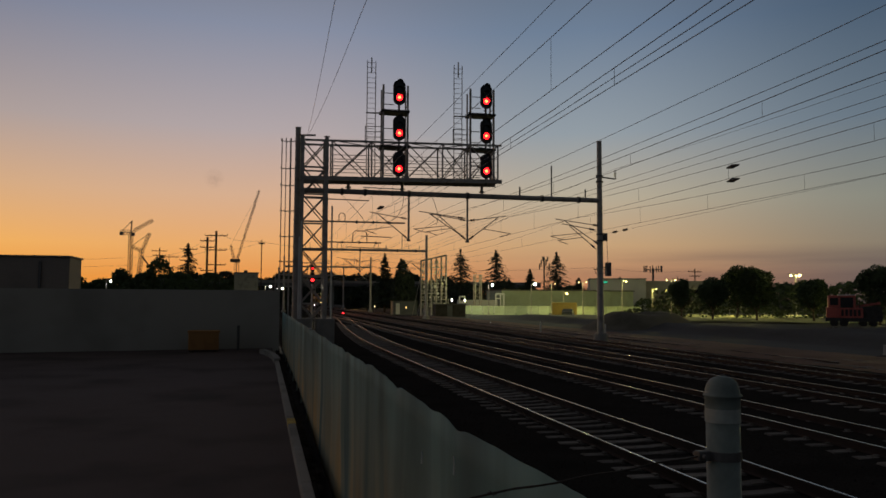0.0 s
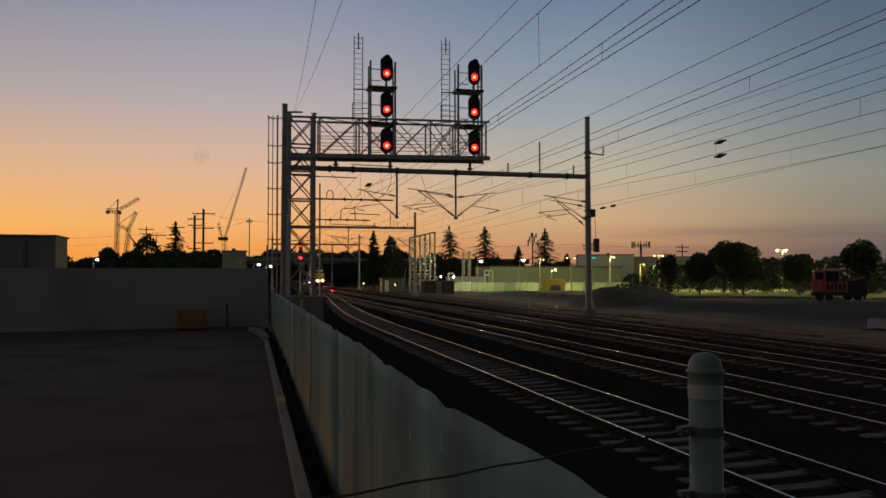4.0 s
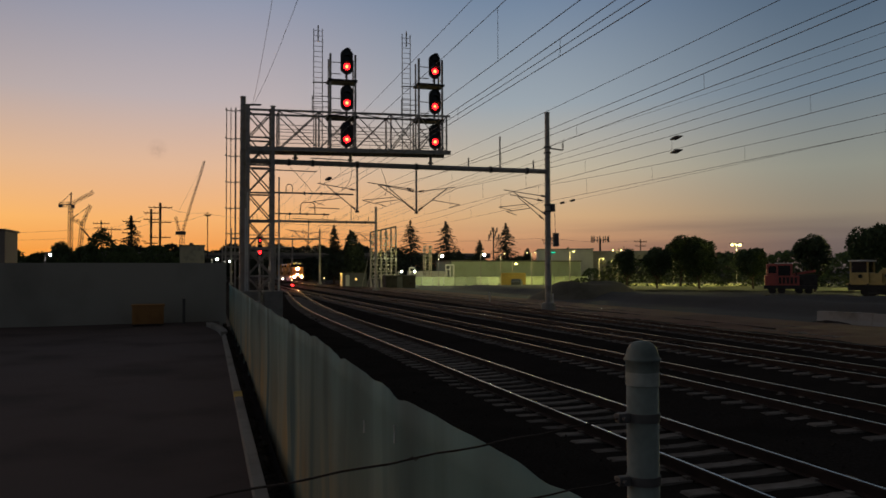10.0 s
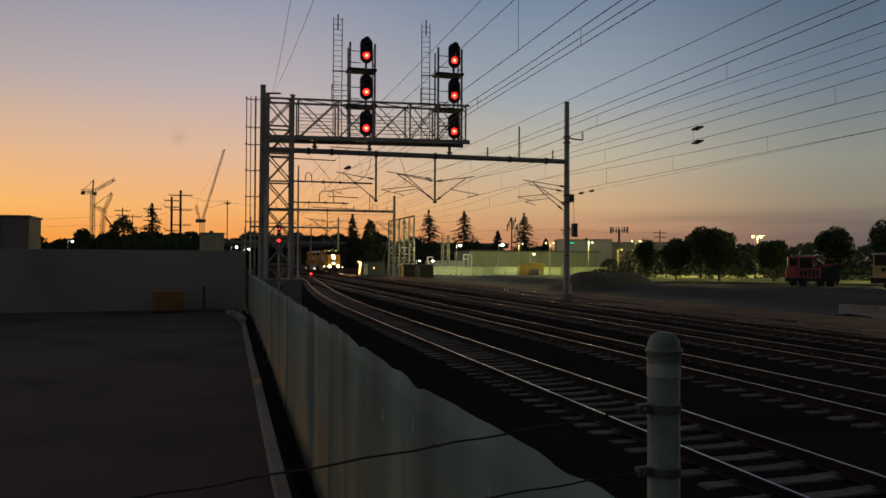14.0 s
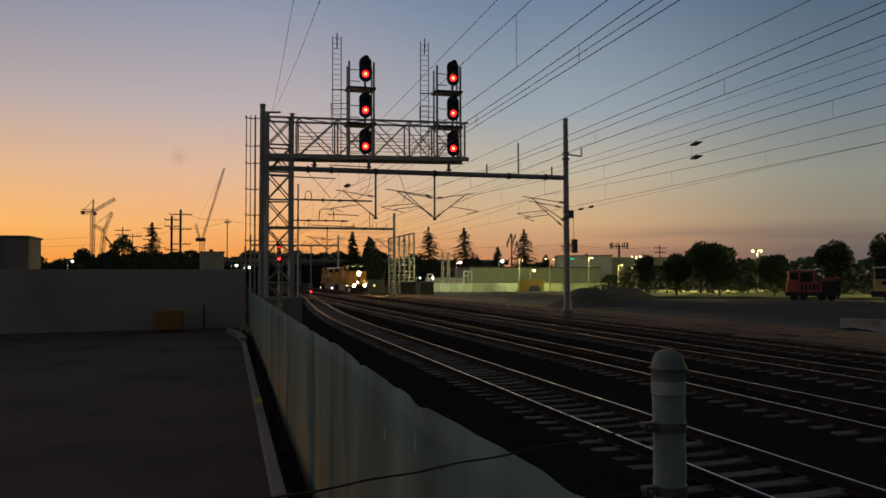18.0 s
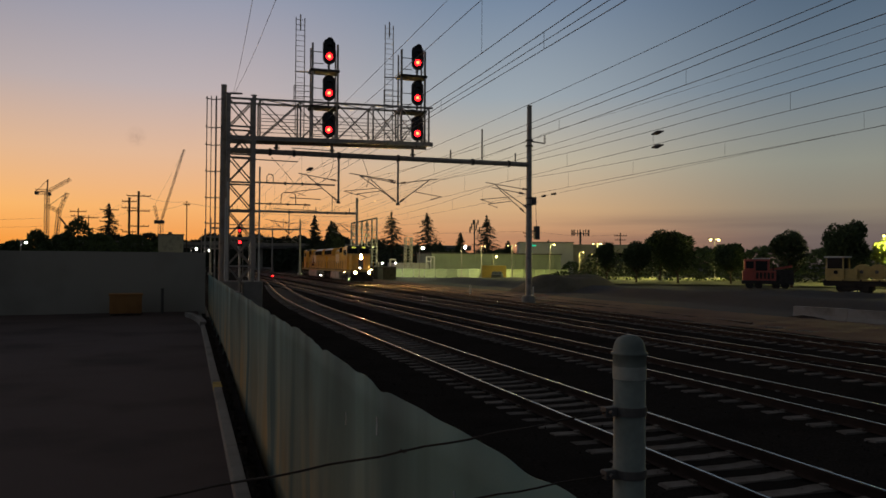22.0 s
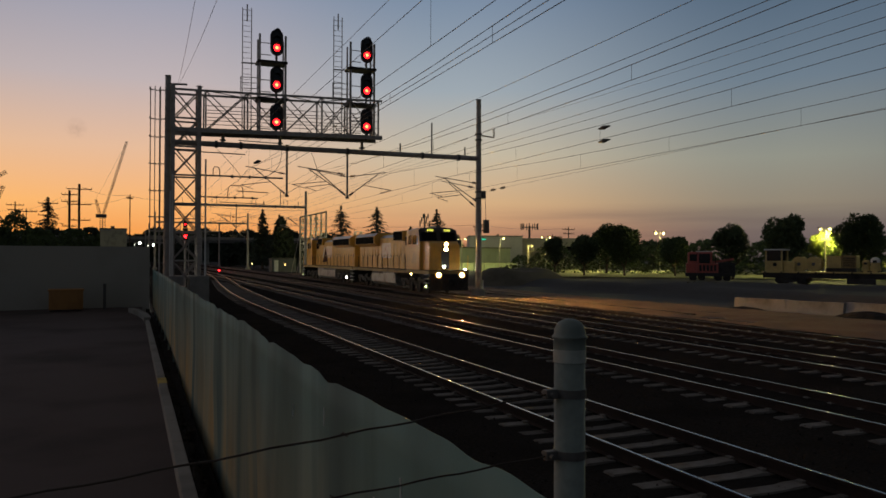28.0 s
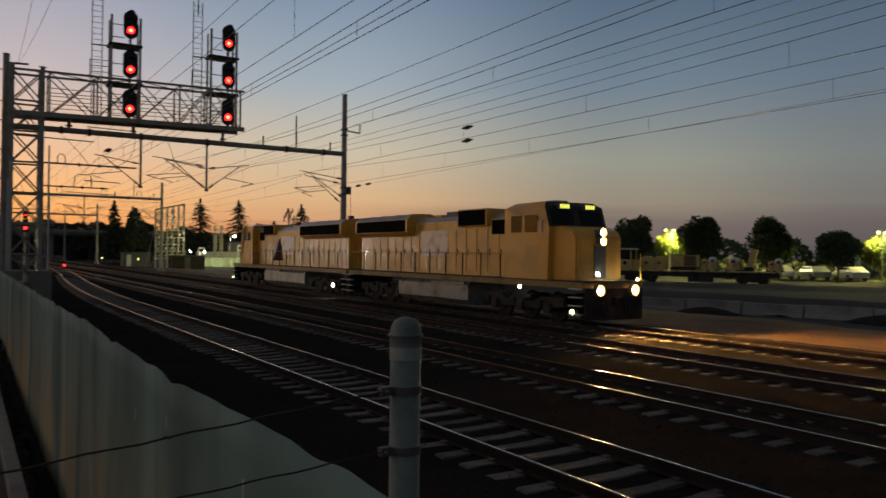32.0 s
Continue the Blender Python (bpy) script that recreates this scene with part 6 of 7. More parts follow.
def car(label, x, y, z, turn, mat, lights=False):
    e = thing("parked_car", label, "car", at=(x, y, z), turn=turn, group="parked cars")
    extr = [(-2.1, 0.35), (2.1, 0.35), (2.12, 0.8), (1.2, 0.92), (0.7, 1.42), (-1.2, 1.45), (-1.85, 0.98), (-2.14, 0.9)]
    bm = bmesh.new()
    a = [bm.verts.new((px, -0.88 + (0.15 if pz > 1.2 else 0), pz)) for px, pz in extr]
    b = [bm.verts.new((px, 0.88 - (0.15 if pz > 1.2 else 0), pz)) for px, pz in extr]
    n = len(extr)
    bm.faces.new(a)
    bm.faces.new(b[::-1])
    for i in range(n):
        bm.faces.new((a[i], b[i], b[(i + 1) % n], a[(i + 1) % n]))
    bmesh.ops.recalc_face_normals(bm, faces=bm.faces)
    bmesh.ops.bevel(bm, geom=list(bm.edges), offset=0.05, segments=2, affect="EDGES")
    part("body", bm, mat, e)
    for s in (-1, 1):
        box_part("side_window", (-1.1, s * 0.80 - 0.03, 0.98), (0.75, s * 0.80 + 0.03, 1.34), GLASSDARK, e, 0.01)
    box_part("windscreen", (0.86, -0.62, 1.0), (0.98, 0.62, 1.26), GLASSDARK, e, 0.01)
    for px in (-1.3, 1.3):
        for s in (-1, 1):
            bm = bmesh.new()
            disc(bm, (px, s * 0.82, 0.33), (0, 1, 0), 0.33, 0.2, 20)
            w = part("wheel", bm, BLACK, e)
            bm = bmesh.new()
            disc(bm, (px, s * 0.93, 0.33), (0, 1, 0), 0.19, 0.03, 14)
            part("rim", bm, GALV, w)
    for s in (-1, 1):
        box_part("headlight", (2.08, s * 0.62 - 0.16, 0.62), (2.14, s * 0.62 + 0.16, 0.76), LAMP_WARM if lights else PALE, e)
    return e


CARPAINT = [material("white_car_paint", (0.6, 0.6, 0.58), 0.3, grain=5, spread=0.05, bump=0), material("dark_car_paint", (0.05, 0.055, 0.07), 0.3, grain=5, spread=0.1, bump=0), material("silver_car_paint", (0.35, 0.36, 0.37), 0.3, 0.4, grain=5, spread=0.05, bump=0)]
for k, (x, y, tn, mt, li) in enumerate(((53.0, 129.8, 62, 1, False), (72.5, 50.5, 60, 0, True), (74.0, 47.5, 60, 2, True), (75.5, 44.5, 60, 0, True), (66.5, 63.5, 50, 2, True), (83, 37, 60, 0, True), (84.5, 33.5, 60, 2, True))):
    car(("dark pick-up parked by the yard wall", "white car parked under the trees", "silver car parked under the trees")[0 if k == 0 else 1 if mt == 0 else 2], x, y, -0.3 if k == 0 else 0.42, tn, CARPAINT[mt], li)
truck = thing("box_truck", "parked truck with a white cab and dark teal box body", "truck", at=(86.3, 50.3, 0.38), turn=15)
box_part("box_body", (-1.6, -1.2, 0.9), (4.2, 1.2, 2.55), material("teal_paint", (0.05, 0.14, 0.13), 0.5, grain=8, spread=0.2), truck, 0.04)
bm = bmesh.new()
box(bm, -3.4, -1.15, 0.5, -1.7, 1.15, 2.35, 0.18)
tc_ = part("cab", bm, PALE, truck)
box_part("windscreen", (-3.43, -0.95, 1.4), (-3.38, 0.95, 2.1), GLASSDARK, tc_)
box_part("chassis", (-3.3, -0.9, 0.5), (4.1, 0.9, 0.9), BLACK, truck)
for px in (-2.6, 1.8, 2.9):
    for s in (-1, 1):
        bm = bmesh.new()
        disc(bm, (px, s * 1.0, 0.45), (0, 1, 0), 0.45, 0.3, 20)
        part("wheel", bm, BLACK, truck)

# ---- red track machine, yellow machines on flat wagons ----
red = thing("track_machine", "faded red rail crane parked on a siding", "rail vehicle", at=(52.3, 60.5, 0.38), turn=-38)
red.scale = (0.8, 0.74, 0.84)
bm = bmesh.new()
box(bm, -2.7, -1.2, 0.9, -1.5, 1.2, 2.0, 0.06)
part("front_body", bm, RED_PAINT, red)
box_part("cab", (-2.5, -1.15, 2.0), (0.3, 1.15, 3.3), RED_PAINT, red, 0.07)
box_part("cab_window", (-2.3, -1.18, 2.25), (-1.45, -1.14, 3.05), GLASSDARK, red, 0.01)
box_part("cab_window", (-1.25, -1.18, 2.0), (0.05, -1.14, 3.1), GLASSDARK, red, 0.01)
box_part("roof_slab", (-1.5, -1.1, 3.3), (0.3, 1.1, 3.4), PALE, red, 0.02)
box_part("engine_deck", (-1.5, -1.1, 0.9), (1.0, 1.1, 1.98), RED_PAINT, red, 0.05)
box_part("rear_body", (1.0, -1.15, 0.9), (2.9, 1.15, 2.1), TRUCK, red, 0.06)
box_part("chassis", (-2.8, -1.1, 0.5), (2.9, 1.1, 0.9), BLACK, red, 0.03)
bar_part("boom", (0.4, 0, 2.1), (2.8, 0, 2.5), 0.12, RED_PAINT, red, 4, True)
bar_part("exhaust", (0.7, -0.7, 1.9), (0.7, -0.7, 2.9), 0.06, TRUCK, red, 8)
for px in (-1.9, -0.9, 1.0, 2.0):
    for s in (-1, 1):
        bm = bmesh.new()
        disc(bm, (px, s * 0.85, 0.36), (0, 1, 0), 0.42, 0.2, 20)
        part("wheel", bm, TRUCK, red)
for k in range(5):
    box_part("louvre", (-1.2 + k * 0.42, -1.13, 1.1), (-0.92 + k * 0.42, -1.09, 1.8), TRUCK, red)


def ring_dome(bm, x, y, z, r, h):
    """A rounded cap on a short drum."""
    prof = [(1.0, 0.0), (1.0, 0.35), (0.93, 0.6), (0.75, 0.82), (0.45, 0.95), (0.12, 1.0)]
    rings = [[bm.verts.new((x + r * k * math.cos(2 * math.pi * q / 16), y + r * k * math.sin(2 * math.pi * q / 16), z + h * v)) for q in range(16)] for k, v in prof]
    for a, b in zip(rings, rings[1:]):
        for q in range(16):
            bm.faces.new((a[q], a[(q + 1) % 16], b[(q + 1) % 16], b[q]))
    bm.faces.new(rings[0][::-1])
    bm.faces.new(rings[-1])
    return bm


def work_wagon(x, y, z, turn):
    """A long flat wagon; its loads are things of their own, set along the deck."""
    e = thing("flat_wagon", "long black flat wagon with a yellow deck edge", "rail wagon", at=(x, y, z), turn=turn)
    box_part("deck", (-6.8, -1.3, 0.98), (6.8, 1.3, 1.1), TAN_MACH, e, 0.03, "dull yellow deck edge")
    box_part("sill", (-6.7, -1.15, 0.55), (6.7, 1.15, 0.98), TRUCK, e)
    for px in (-5.4, -3.8, 3.8, 5.4):
        for s in (-1, 1):
            bm = bmesh.new()
            disc(bm, (px, s * 0.8, 0.36), (0, 1, 0), 0.36, 0.14, 20)
            part("wheel", bm, TRUCK, e)
    for px in (-4.6, 4.6):
        box_part("truck_frame", (px - 1.2, -1.05, 0.22), (px + 1.2, 1.05, 0.55), TRUCK, e, 0.05)
    for px in [-6.5 + k * 1.3 for k in range(11)]:
        box_part("stake_pocket", (px - 0.06, 1.3, 0.8), (px + 0.06, 1.38, 1.08), TRUCK, e)
    box_part("tool_box", (-1.6, 1.0, 0.15), (0.4, 1.28, 0.55), TRUCK, e, 0.02)
    deck = e.matrix_world @ pose(0, 0, 1.1)

    def load(name, label, category, px, group=""):
        t = thing(name, label, category, group=group)
        t.matrix_world = deck @ pose(px, 0, 0)
        return t

    c = load("operator_cab", "small yellow operator cab on the flat wagon", "machine cab", 5.9)
    box_part("body", (-0.7, -1.0, 0), (0.7, 1.0, 0.85), TAN_MACH, c, 0.05)
    for px in (-0.62, 0.62):
        for py in (-0.92, 0.92):
            bar_part("post", (px, py, 0.85), (px, py, 1.72), 0.05, TAN_MACH, c, 4, True)
    box_part("glass", (-0.56, -0.86, 0.85), (0.56, 0.86, 1.7), GLASSDARK, c)
    box_part("roof", (-0.78, -1.05, 1.72), (0.78, 1.05, 1.84), PALE, c, 0.03)
    box_part("engine_hood", (-1.6, -0.8, 0), (-0.72, 0.8, 0.8), TAN_MACH, c, 0.05)
    bm = bmesh.new()
    disc(bm, (-0.1, 1.02, 0.55), (0, 1, 0), 0.16, 0.04, 16)
    part("lamp_well", bm, TRUCK, c)
    for px in (4.05, 2.95):
        r = 0.6
        d = load("cable_reel", "round yellow cable reel standing on the wagon deck", "cable reel", px, "cable reels")
        for s in (-1, 1):
            bm = bmesh.new()
            disc(bm, (0, s * 0.5, r), (0, 1, 0), r, 0.07, 28)
            flange = part("reel_flange", bm, TAN_MACH, d)
            bm = bmesh.new()
            disc(bm, (0, s * 0.56, r), (0, 1, 0), 0.14, 0.05, 14)
            part("hub", bm, DARKSTEEL, flange)
            for q in range(6):
                w = q * 1.0472
                bar_part("spoke", (0.16 * math.cos(w), s * 0.54, r + 0.16 * math.sin(w)), (r * 0.86 * math.cos(w), s * 0.54, r + r * 0.86 * math.sin(w)), 0.022, TAN_MACH, flange, 4)
        bm = bmesh.new()
        disc(bm, (0, 0, r), (0, 1, 0), r * 0.72, 0.93, 24)
        part("wound_cable", bm, TRUCK, d)
    g = load("generator", "yellow boxed generator with a dark louvred end", "generator", 1.35)
    box_part("body", (-0.5, -0.8, 0.3), (0.55, 0.8, 1.2), TAN_MACH, g, 0.05)
    box_part("lid", (-0.56, -0.86, 1.2), (0.61, 0.86, 1.27), TAN_MACH, g, 0.02)
    box_part("skid", (-1.55, -0.8, 0), (0.6, 0.8, 0.3), TRUCK, g, 0.02)
    box_part("radiator_end", (-1.55, -0.78, 0.3), (-0.55, 0.78, 1.3), SILL, g, 0.05)
    for k in range(5):
        box_part("louvre", (-1.48, 0.78, 0.45 + k * 0.15), (-0.62, 0.82, 0.52 + k * 0.15), TRUCK, g)
    for px, w, h, pale in ((-0.8, 0.3, 0.62, False), (-1.45, 0.36, 0.75, True), (-3.1, 0.42, 0.7, True), (-6.05, 0.3, 0.55, False), (-6.55, 0.34, 0.7, True)):
        b = load("round_top_machine", "small tan machine with a white rounded cap" if pale else "small tan machine with a rounded tan cap", "small machine", px, "round-topped machines")
        bm = bmesh.new()
        bar(bm, (0, 0.3, 0), (0, 0.3, h), w * 1.15, 12, w * 0.85)
        part("body", bm, TAN_MACH, b, smooth=False)
        part("cap", ring_dome(bmesh.new(), 0, 0.3, h, w * 0.95, w * 1.15), PALE if pale else TAN_MACH, b)
        box_part("dark_port", (-w * 0.4, 0.3 + w * 0.82, h - 0.02), (w * 0.4, 0.3 + w * 1.0, h + w * 0.5), BLACK, b, 0.02)
        box_part("foot", (-w * 1.3, 0.3 - w, 0), (w * 1.3, 0.3 + w, 0.08), TRUCK, b)
    m = load("compactor", "broad low yellow machine body on the wagon", "machine", -3.1)
    bm = bmesh.new()
    box(bm, -0.7, -0.9, 0.05, 0.7, -0.14, 0.95, 0.12)
    part("body", bm, TAN_MACH, m)
    box_part("base", (-0.75, -0.95, 0), (0.75, -0.12, 0.08), TRUCK, m)
    v = load("folded_conveyor", "tilted yellow steel beam leaning up from the deck", "conveyor", -4.5)
    bm = bmesh.new()
    bar(bm, (0.25, 0, 0.1), (-0.25, 0, 1.8), 0.24, 4, square=True)
    part("beam", bm, TAN_MACH, v)
    box_part("pivot", (-0.15, -0.4, 0), (0.6, 0.4, 0.35), TRUCK, v, 0.03)
    return e


work_wagon(53.23, 44.83, 0.40, 120.3)
side_track = thing("railway_track", "siding track under the parked work wagons", "railway track", group="railway tracks", kind="structure")
for s in (-1, 1):
    bar_part("rail", (46.5 + s * 0.65, 56.3 + s * 0.375, 0.38), (66.0 + s * 0.65, 23.0 + s * 0.375, 0.38), 0.05, RAIL_SIDE, side_track, 4, True)

CONCRETE_PALE = material("pale_concrete", (0.3, 0.285, 0.27), 0.9, grain=25, big=0.8, spread=0.25, bump=0.3, tint=(0.17, 0.155, 0.14))
# concrete lengths laid along the service strip
kerbs = thing("concrete_barrier", "pale weathered concrete barrier lengths along the strip", "barrier", kind="structure")
for k in range(6):
    bm = bmesh.new()
    pts = [(-0.3, -0.4), (-0.3, 0.1), (-0.2, 0.3), (-0.15, 0.7), (0.15, 0.7), (0.2, 0.3), (0.3, 0.1), (0.3, -0.4)]
    rings = [[bm.verts.new((px, yy, pz)) for px, pz in pts] for yy in (0, 3.0)]
    for i in range(len(pts)):
        j = (i + 1) % len(pts)
        bm.faces.new((rings[0][i], rings[0][j], rings[1][j], rings[1][i]))
    bm.faces.new(rings[0][::-1])
    bm.faces.new(rings[1])
    bmesh.ops.recalc_face_normals(bm, faces=bm.faces)
    o = part("barrier_length", bm, CONCRETE_PALE, kerbs)
    o.matrix_basis = pose(36.4 - k * 0.78, 16.8 + k * 2.95, -0.35 + random.uniform(-0.05, 0.03), 0, random.uniform(-2, 2), 14.5 + random.uniform(-3, 3))

EARTH = material("dark_heaped_earth", (0.03, 0.024, 0.02), 0.97, grain=7, big=1.0, spread=0.5, bump=1.0, spec=0.1)
for k, (x, y, rx, h) in enumerate(((32.6, 26.6, 1.5, 0.62), (35.0, 24.0, 1.1, 0.5), (31.5, 33.5, 1.3, 0.4), (35.3, 18.5, 1.8, 0.75), (30.6, 22.3, 0.9, 0.25))):
    vs, fs = [], []
    for j in range(9):
        for i in range(20):
            a = 2 * math.pi * i / 20
            rr = rx * (1 - j / 8.0) * (1 + 0.22 * noise.noise((math.cos(a) * 2 + k, math.sin(a) * 2, j * 0.3)))
            vs.append((x + rr * math.cos(a), y + 1.5 * rr * math.sin(a), -0.42 + h * 0.75 * math.sin(j / 8 * 1.57) + 0.05 * noise.noise((x + rr * 3 * math.cos(a), rr * 3 * math.sin(a), j))))
    for j in range(8):
        for i in range(20):
            fs.append((j * 20 + i, j * 20 + (i + 1) % 20, j * 20 + 20 + (i + 1) % 20, j * 20 + 20 + i))
    me = bpy.data.meshes.new("earth_mound")
    me.from_pydata(vs, [], fs)
    me.materials.append(EARTH)
    tagged(new("earth_mound", me), "low mound of dark dug earth beside the strip", "earth mound", group="earth mounds")

# road bridge over the tracks, far down the line
bridge = thing("road_bridge", "dark concrete road bridge crossing the far tracks", "bridge")
box_part("deck", (-60, 325, 8.2), (120, 337, 9.3), DARKSTEEL, bridge, 0.05)
box_part("parapet", (-60, 324.8, 9.3), (120, 325.1, 10.4), CONCRETE, bridge)
for px in (-30, -8, 3.2, 28.5, 50, 75):
    box_part("pier", (px - 0.8, 328, -0.6), (px + 0.8, 334, 8.2), CONCRETE, bridge, 0.1)
for px in (-22, -2, 14, 38, 58):
    bar_part("parapet_post", (px, 325, 10.4), (px, 325, 13.5), 0.1, DARKSTEEL, bridge, 6)

# ---- skyline: cranes, poles, masts ----
def truss_run(parent, a, b, w, n, r, mat):
    a, b = Vector(a), Vector(b)
    d = (b - a).normalized()
    u = d.orthogonal().normalized() * w
    v = d.cross(u).normalized() * w
    corners = (u + v, u - v, -u - v, -u + v)
    bm = bmesh.new()
    for c in corners:
        bar(bm, a + c, b + c, r * 0.5, 4)
    for k in range(n):
        p, q = a.lerp(b, k / n), a.lerp(b, (k + 1) / n)
        for i in range(4):
            bar(bm, p + corners[i], q + corners[(i + 1) % 4], r * 0.32, 3)
    return part("lattice_boom", bm, mat, parent)


t1 = thing("tower_crane", "distant tower crane dark against the sunset", "crane", at=(-92.9, 592.8, 0))
truss_run(t1, (0, 0, 0), (0, 0, 50), 1.05, 26, 0.35, DARKSTEEL)
truss_run(t1, (-7.5, 0, 50), (0, 0, 50), 1.2, 4, 0.3, DARKSTEEL)
truss_run(t1, (0, 0, 50), (14.5, 1, 59.5), 0.8, 11, 0.28, DARKSTEEL)
bar_part("mast_head", (0, 0, 50), (0.4, 0, 58.5), 0.45, DARKSTEEL, t1, 4)
box_part("counterweight", (-7.5, -1.2, 48), (-5.2, 1.2, 50), DARKSTEEL, t1)
box_part("operator_cab", (0.6, -1.2, 47.6), (2.6, 1.2, 49.8), DARKSTEEL, t1, 0.2)
bar_part("stay", (0.4, 0, 58.5), (-6.5, 0, 50.5), 0.18, DARKSTEEL, t1, 4)
t2 = thing("tower_crane", "distant luffing crane with its boom raised", "crane", at=(-79.7, 544.2, 0))
truss_run(t2, (-1.5, 0, 0), (1.5, 0, 34), 0.95, 16, 0.3, DARKSTEEL)
truss_run(t2, (1.5, 0, 34), (6, 0, 46), 0.8, 6, 0.25, DARKSTEEL)
truss_run(t2, (1.5, 0, 34), (-5, 0, 37), 0.8, 3, 0.25, DARKSTEEL)
bar_part("stay", (-5, 0, 37), (6, 0, 46), 0.15, DARKSTEEL, t2, 4)
bar_part("back_leg", (2, 0, 30), (8, 0, 22), 0.5, DARKSTEEL, t2, 4)
t3 = thing("tower_crane", "distant crane with a long steep lattice boom", "crane", at=(-19.2, 599.7, 0))
truss_run(t3, (0, 0, 0), (0, 0, 31), 1.2, 12, 0.3, DARKSTEEL)
truss_run(t3, (0, 0, 31), (15.5, 0, 85), 0.55, 26, 0.22, DARKSTEEL)
box_part("machine_deck", (-4.5, -2, 30), (2.5, 2, 32.4), DARKSTEEL, t3)
truss_run(t3, (-2, 0, 32.4), (-4.5, 0, 43), 0.6, 4, 0.22, DARKSTEEL)
bar_part("stay", (-4.5, 0, 43), (15, 0, 83), 0.05, DARKSTEEL, t3, 4)


def utility_pole(x, y, top, arms, label="dark wooden utility pole with crossarms"):
    e = thing("utility_pole", label, "utility pole", at=(x, y, -0.5), group="utility poles")
    bar_part("pole", (0, 0, 0), (0, 0, top + 0.5), 0.32 if len(arms) > 2 else 0.2 if len(arms) > 1 else 0.12, WOODPOLE, e, 8)
    for w, dz in arms:
        bar_part("crossarm", (-w, 0, top - dz), (w, 0, top - dz), 0.13, WOODPOLE, e, 4, True)
        for k in range(5):
            px = -w + 2 * w * k / 4
            bar_part("insulator", (px, 0, top - dz + 0.1), (px, 0, top - dz + 0.5), 0.07, PORCELAIN, e, 6)
    return e


for x, y, top, arms in ((-13.7, 239.6, 22.8, ((3.2, 0.9), (3.0, 5.2), (2.8, 9.6))), (-16.4, 243, 21.2, ((2.0, 0.7), (2.0, 2.6), (1.8, 9.6))), (-0.4, 200, 17.4, ((0.7, 0.4),)), (-36.7, 297.7, 21.0, ((2.6, 0.6), (2.2, 2.2))), (-33.4, 298.1, 18.8, ((3.2, 0.5),)), (-24.1, 268.9, 20.0, ((2.7, 0.5), (2.7, 4.2), (2.4, 6.6))),
                        (-28.5, 290, 14.5, ((2.0, 0.5),)), (154.8, 257, 14.4, ((2.6, 0.6), (2.2, 2.2))), (93.5, 205, 12.4, ((1.8, 0.5), (1.4, 1.5))), (10, 240, 10.5, ((1.4, 0.4),)), (13, 262, 12.0, ((1.4, 0.4),)), (130, 226, 10.4, ((2.0, 0.4),))):
    utility_pole(x, y, top, arms)
line = thing("power_line", "thin dark power lines sagging between far poles", "power line")
for x0, x1, z0, z1, y0, y1 in ((-13.7, -33.4, 22.0, 18.4, 239.6, 298), (-13.7, -33.4, 17.6, 18.2, 239.6, 298), (-13.7, -0.4, 17.7, 16.9, 239.6, 200), (-13.7, -0.4, 22.2, 17.2, 239.6, 200), (-33.4, -140, 18.3, 16.0, 298, 330), (-36.7, -150, 15.0, 13.4, 297, 320), (-0.4, 40, 16.9, 14, 200, 190), (93.5, 30.0, 12.0, 12.4, 205, 230), (93.5, 154.8, 12.0, 13.9, 205, 257), (70, 30, 15.2, 14.8, 240, 240)):
    vs, fs = [], []
    for k in range(13):
        u = k / 12
        q = Vector((x0 + (x1 - x0) * u, y0 + (y1 - y0) * u, z0 + (z1 - z0) * u - 1.0 * math.sin(math.pi * u)))
        for w in range(4):
            vs.append((q.x, q.y + 0.03 * math.cos(w * 1.5708), q.z + 0.03 * math.sin(w * 1.5708)))
    for k in range(12):
        for w in range(4):
            fs.append((k * 4 + w, k * 4 + (w + 1) % 4, k * 4 + 4 + (w + 1) % 4, k * 4 + 4 + w))
    me = bpy.data.meshes.new("cable")
    me.from_pydata(vs, [], fs)
    me.materials.append(WIRE)
    new("cable", me).parent = line

cell = thing("cell_mast", "tall far cell mast crowned with antenna panels", "antenna mast", at=(156.1, 290.8, 0))
bar_part("mast", (0, 0, 0), (0, 0, 16), 0.45, DARKSTEEL, cell, 10)
for k in range(9):
    a = k * 0.698
    px, py = 3.6 * math.cos(a), 3.6 * math.sin(a)
    bar_part("antenna_arm", (0, 0, 15.2), (px, py, 15.4), 0.12, DARKSTEEL, cell, 4)
    box_part("antenna_panel", (px - 0.17, py - 0.14, 14.3), (px + 0.17, py + 0.14, 16.9), DARKSTEEL, cell, 0.03)
treemast = thing("cell_mast", "antenna mast beside a tall conifer", "antenna mast", at=(80.4, 215.0, 0))
bar_part("mast", (0, 0, 0), (0, 0, 15.4), 0.22, DARKSTEEL, treemast, 8)
for k in range(7):
    px = -1.5 + 0.5 * k
    box_part("antenna_panel", (px - 0.16, -0.4, 11.6 + (k % 3) * 1.2), (px + 0.16, -0.2, 13.4 + (k % 3) * 1.0), DARKSTEEL, treemast)
    bar_part("antenna_arm", (0, 0, 12.6 + (k % 3)), (px, -0.3, 12.6 + (k % 3)), 0.07, DARKSTEEL, treemast, 4)

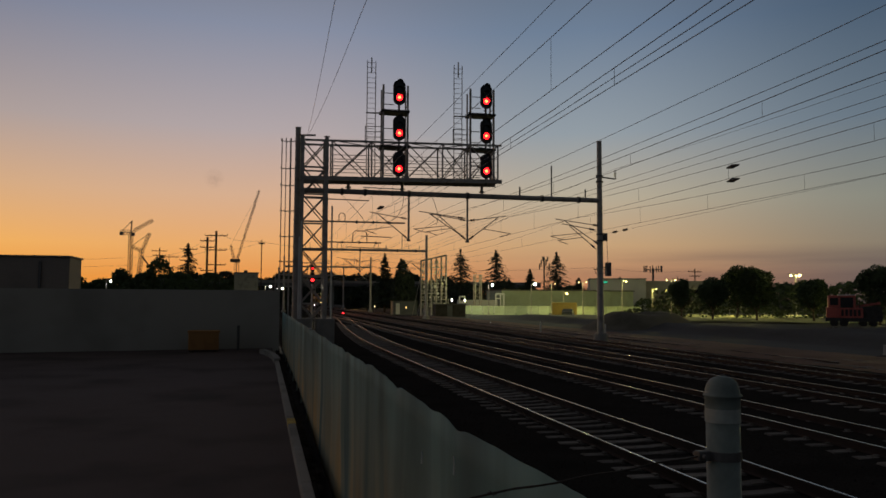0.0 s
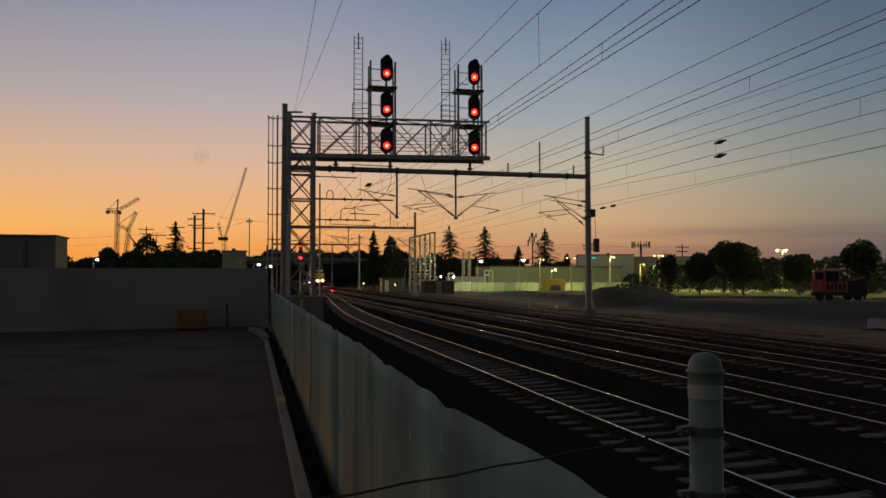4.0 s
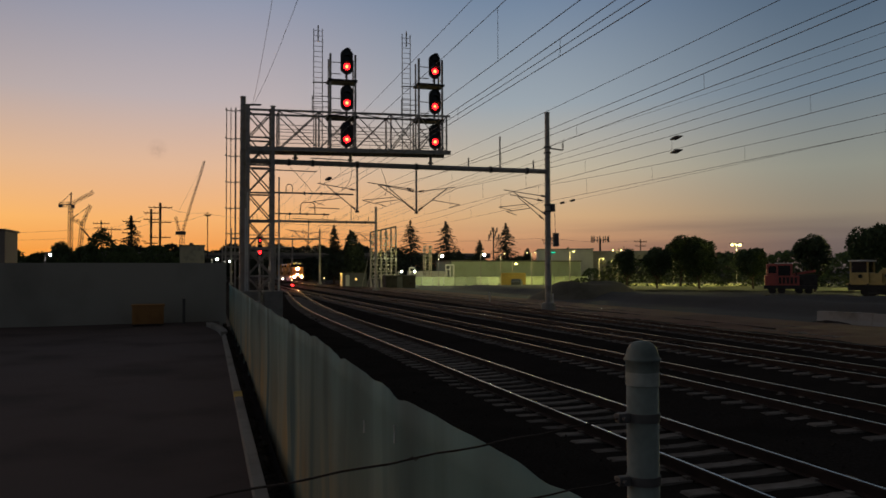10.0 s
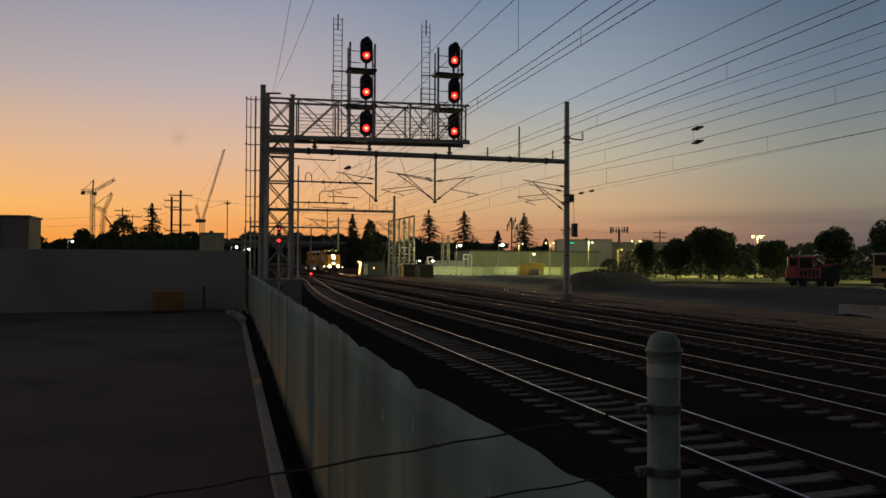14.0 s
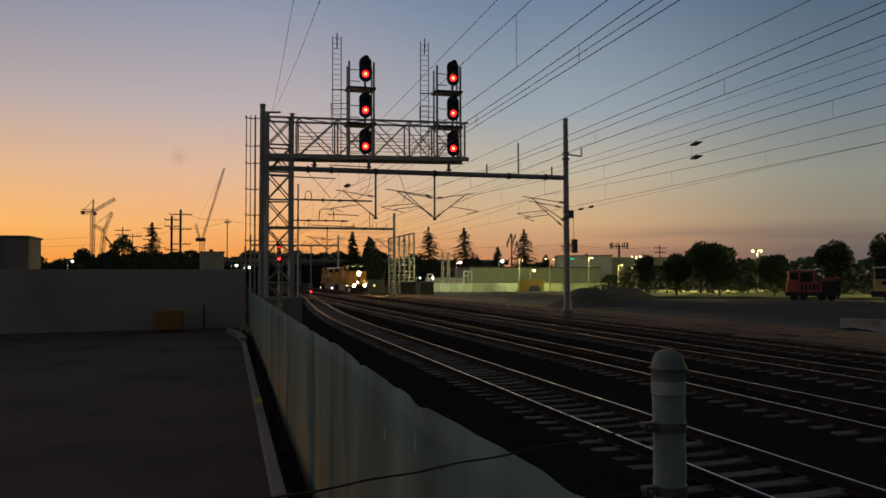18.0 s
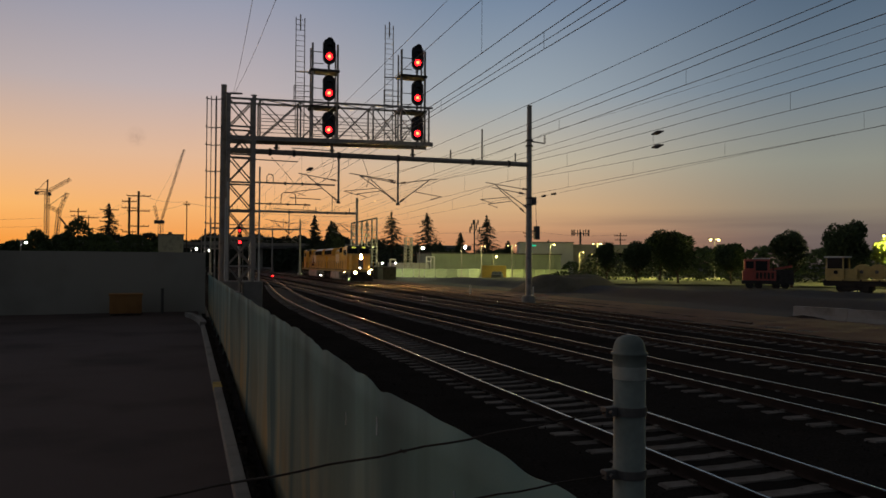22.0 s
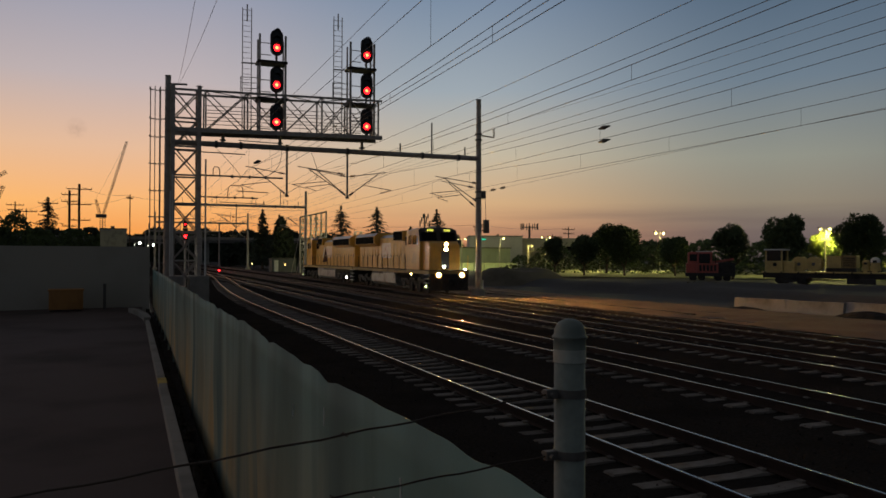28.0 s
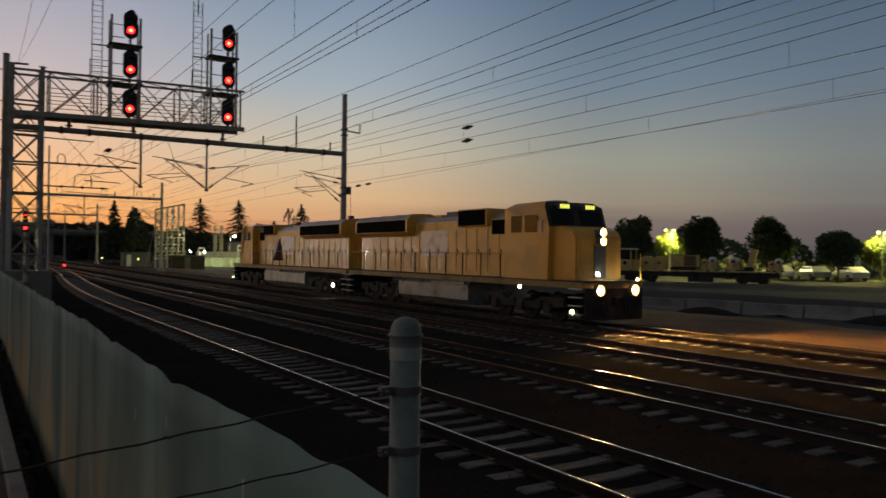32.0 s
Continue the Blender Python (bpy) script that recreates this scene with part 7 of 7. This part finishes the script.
# far dwarf signal and line-side cases near the tower
dwarf = thing("railway_signal", "small trackside signal showing red", "railway signal", at=(4.55, 74, -1.15), group="railway signals")
bar_part("post", (0, 0, -0.2), (0, 0, 5.4), 0.1, GALV, dwarf, 8)
box_part("signal_head", (-0.22, -0.1, 5.2), (0.22, 0.1, 6.3), BLACK, dwarf, 0.05)
bm = bmesh.new()
disc(bm, (0, -0.13, 5.55), (0, 1, 0), 0.13, 0.05, 18)
part("lens", bm, RED_FAR, dwarf, "glowing red lens")
box_part("upper_head", (-0.18, -0.1, 6.34), (0.18, 0.1, 7.0), BLACK, dwarf, 0.05)
bm = bmesh.new()
disc(bm, (0, -0.13, 6.65), (0, 1, 0), 0.07, 0.05, 18)
part("upper_lens", bm, RED_GLOW, dwarf, "dim red upper lens")
bar_part("ladder", (0.3, 0.1, 0), (0.3, 0.1, 5.2), 0.04, GALV, dwarf, 6)
ground_lamp = thing("ground_lamp", "small low trackside lamp glowing warm white", "lamp", at=(26.6, 188.0, -0.3))
bar_part("post", (0, 0, 0), (0, 0, 1.1), 0.05, GALV, ground_lamp, 8)
box_part("lamp_case", (-0.15, -0.12, 1.05), (0.15, 0.12, 1.45), DARKSTEEL, ground_lamp, 0.02)
bm = bmesh.new()
disc(bm, (0, -0.13, 1.25), (0, 1, 0), 0.11, 0.03, 14)
part("lens", bm, LAMP_WARM, ground_lamp, "glowing warm lens")
low_signal = thing("railway_signal", "low dwarf signal showing red between the far tracks", "railway signal", at=(14.0, 138.0, -0.42), group="railway signals")
box_part("plinth", (-0.25, -0.2, -0.1), (0.25, 0.2, 0.25), CONCRETE, low_signal, 0.02)
box_part("signal_head", (-0.2, -0.12, 0.25), (0.2, 0.12, 0.85), BLACK, low_signal, 0.04)
bm = bmesh.new()
disc(bm, (0, -0.14, 0.6), (0, 1, 0), 0.075, 0.04, 18)
part("lens", bm, RED_LOW, low_signal, "glaring red lens")
for k, (x, y, w, h) in enumerate(((2.4, 46.0, 0.8, 0.8),)):
    c = thing("equipment_case", "grey trackside equipment case on short legs", "equipment case", at=(x, y, -0.2))
    box_part("body", (-w / 2, -0.4, 0.25), (w / 2, 0.4, h + 0.25), TRUCK, c, 0.02)
    box_part("lid", (-w / 2 - 0.04, -0.44, h + 0.25), (w / 2 + 0.04, 0.44, h + 0.31), GALV, c)
    for px in (-w / 2 + 0.1, w / 2 - 0.1):
        box_part("leg", (px - 0.05, -0.05, 0), (px + 0.05, 0.05, 0.26), GALV, c)
for k, (x, y) in enumerate(((24.4, 66.2), (27.8, 60.0))):
    m = thing("marker_post", "short pale plastic marker post in the ballast", "marker post", at=(x, y, -0.3))
    box_part("stake", (-0.05, -0.02, 0), (0.05, 0.02, 0.95), PALE, m, 0.005)

# loose ballast stones by the near tracks
verts, faces = [], []
rng = random.Random(77)
for i in range(9000):
    y = 1.5 + 30 * rng.random() ** 1.6
    x = rng.uniform(1.6, 13.5)
    s = rng.uniform(0.012, 0.028)
    c = Vector((x, y, bed(x, y) + rng.uniform(-0.01, 0.015)))
    if i > 7000:
        c = Vector((0.735 + abs(rng.gauss(0, 0.045)), 2 + 38 * rng.random() ** 1.5, rng.uniform(-0.07, 0.03)))
        s *= 2.3
    b = len(verts)
    for q in ((1, 0, 0), (-1, 0, 0), (0, 1, 0), (0, -1, 0), (0, 0, 1), (0, 0, -1)):
        verts.append(tuple(c + Vector(q) * s * rng.uniform(0.6, 1.25)))
    for f in ((0, 2, 4), (2, 1, 4), (1, 3, 4), (3, 0, 4), (2, 0, 5), (1, 2, 5), (3, 1, 5), (0, 3, 5)):
        faces.append(tuple(b + k for k in f))
me = bpy.data.meshes.new("loose_ballast")
me.from_pydata(verts, [], faces)
me.materials.append(STONE)
tagged(new("loose_ballast", me), "loose angular ballast stones between the rails", "ballast", kind="stuff")


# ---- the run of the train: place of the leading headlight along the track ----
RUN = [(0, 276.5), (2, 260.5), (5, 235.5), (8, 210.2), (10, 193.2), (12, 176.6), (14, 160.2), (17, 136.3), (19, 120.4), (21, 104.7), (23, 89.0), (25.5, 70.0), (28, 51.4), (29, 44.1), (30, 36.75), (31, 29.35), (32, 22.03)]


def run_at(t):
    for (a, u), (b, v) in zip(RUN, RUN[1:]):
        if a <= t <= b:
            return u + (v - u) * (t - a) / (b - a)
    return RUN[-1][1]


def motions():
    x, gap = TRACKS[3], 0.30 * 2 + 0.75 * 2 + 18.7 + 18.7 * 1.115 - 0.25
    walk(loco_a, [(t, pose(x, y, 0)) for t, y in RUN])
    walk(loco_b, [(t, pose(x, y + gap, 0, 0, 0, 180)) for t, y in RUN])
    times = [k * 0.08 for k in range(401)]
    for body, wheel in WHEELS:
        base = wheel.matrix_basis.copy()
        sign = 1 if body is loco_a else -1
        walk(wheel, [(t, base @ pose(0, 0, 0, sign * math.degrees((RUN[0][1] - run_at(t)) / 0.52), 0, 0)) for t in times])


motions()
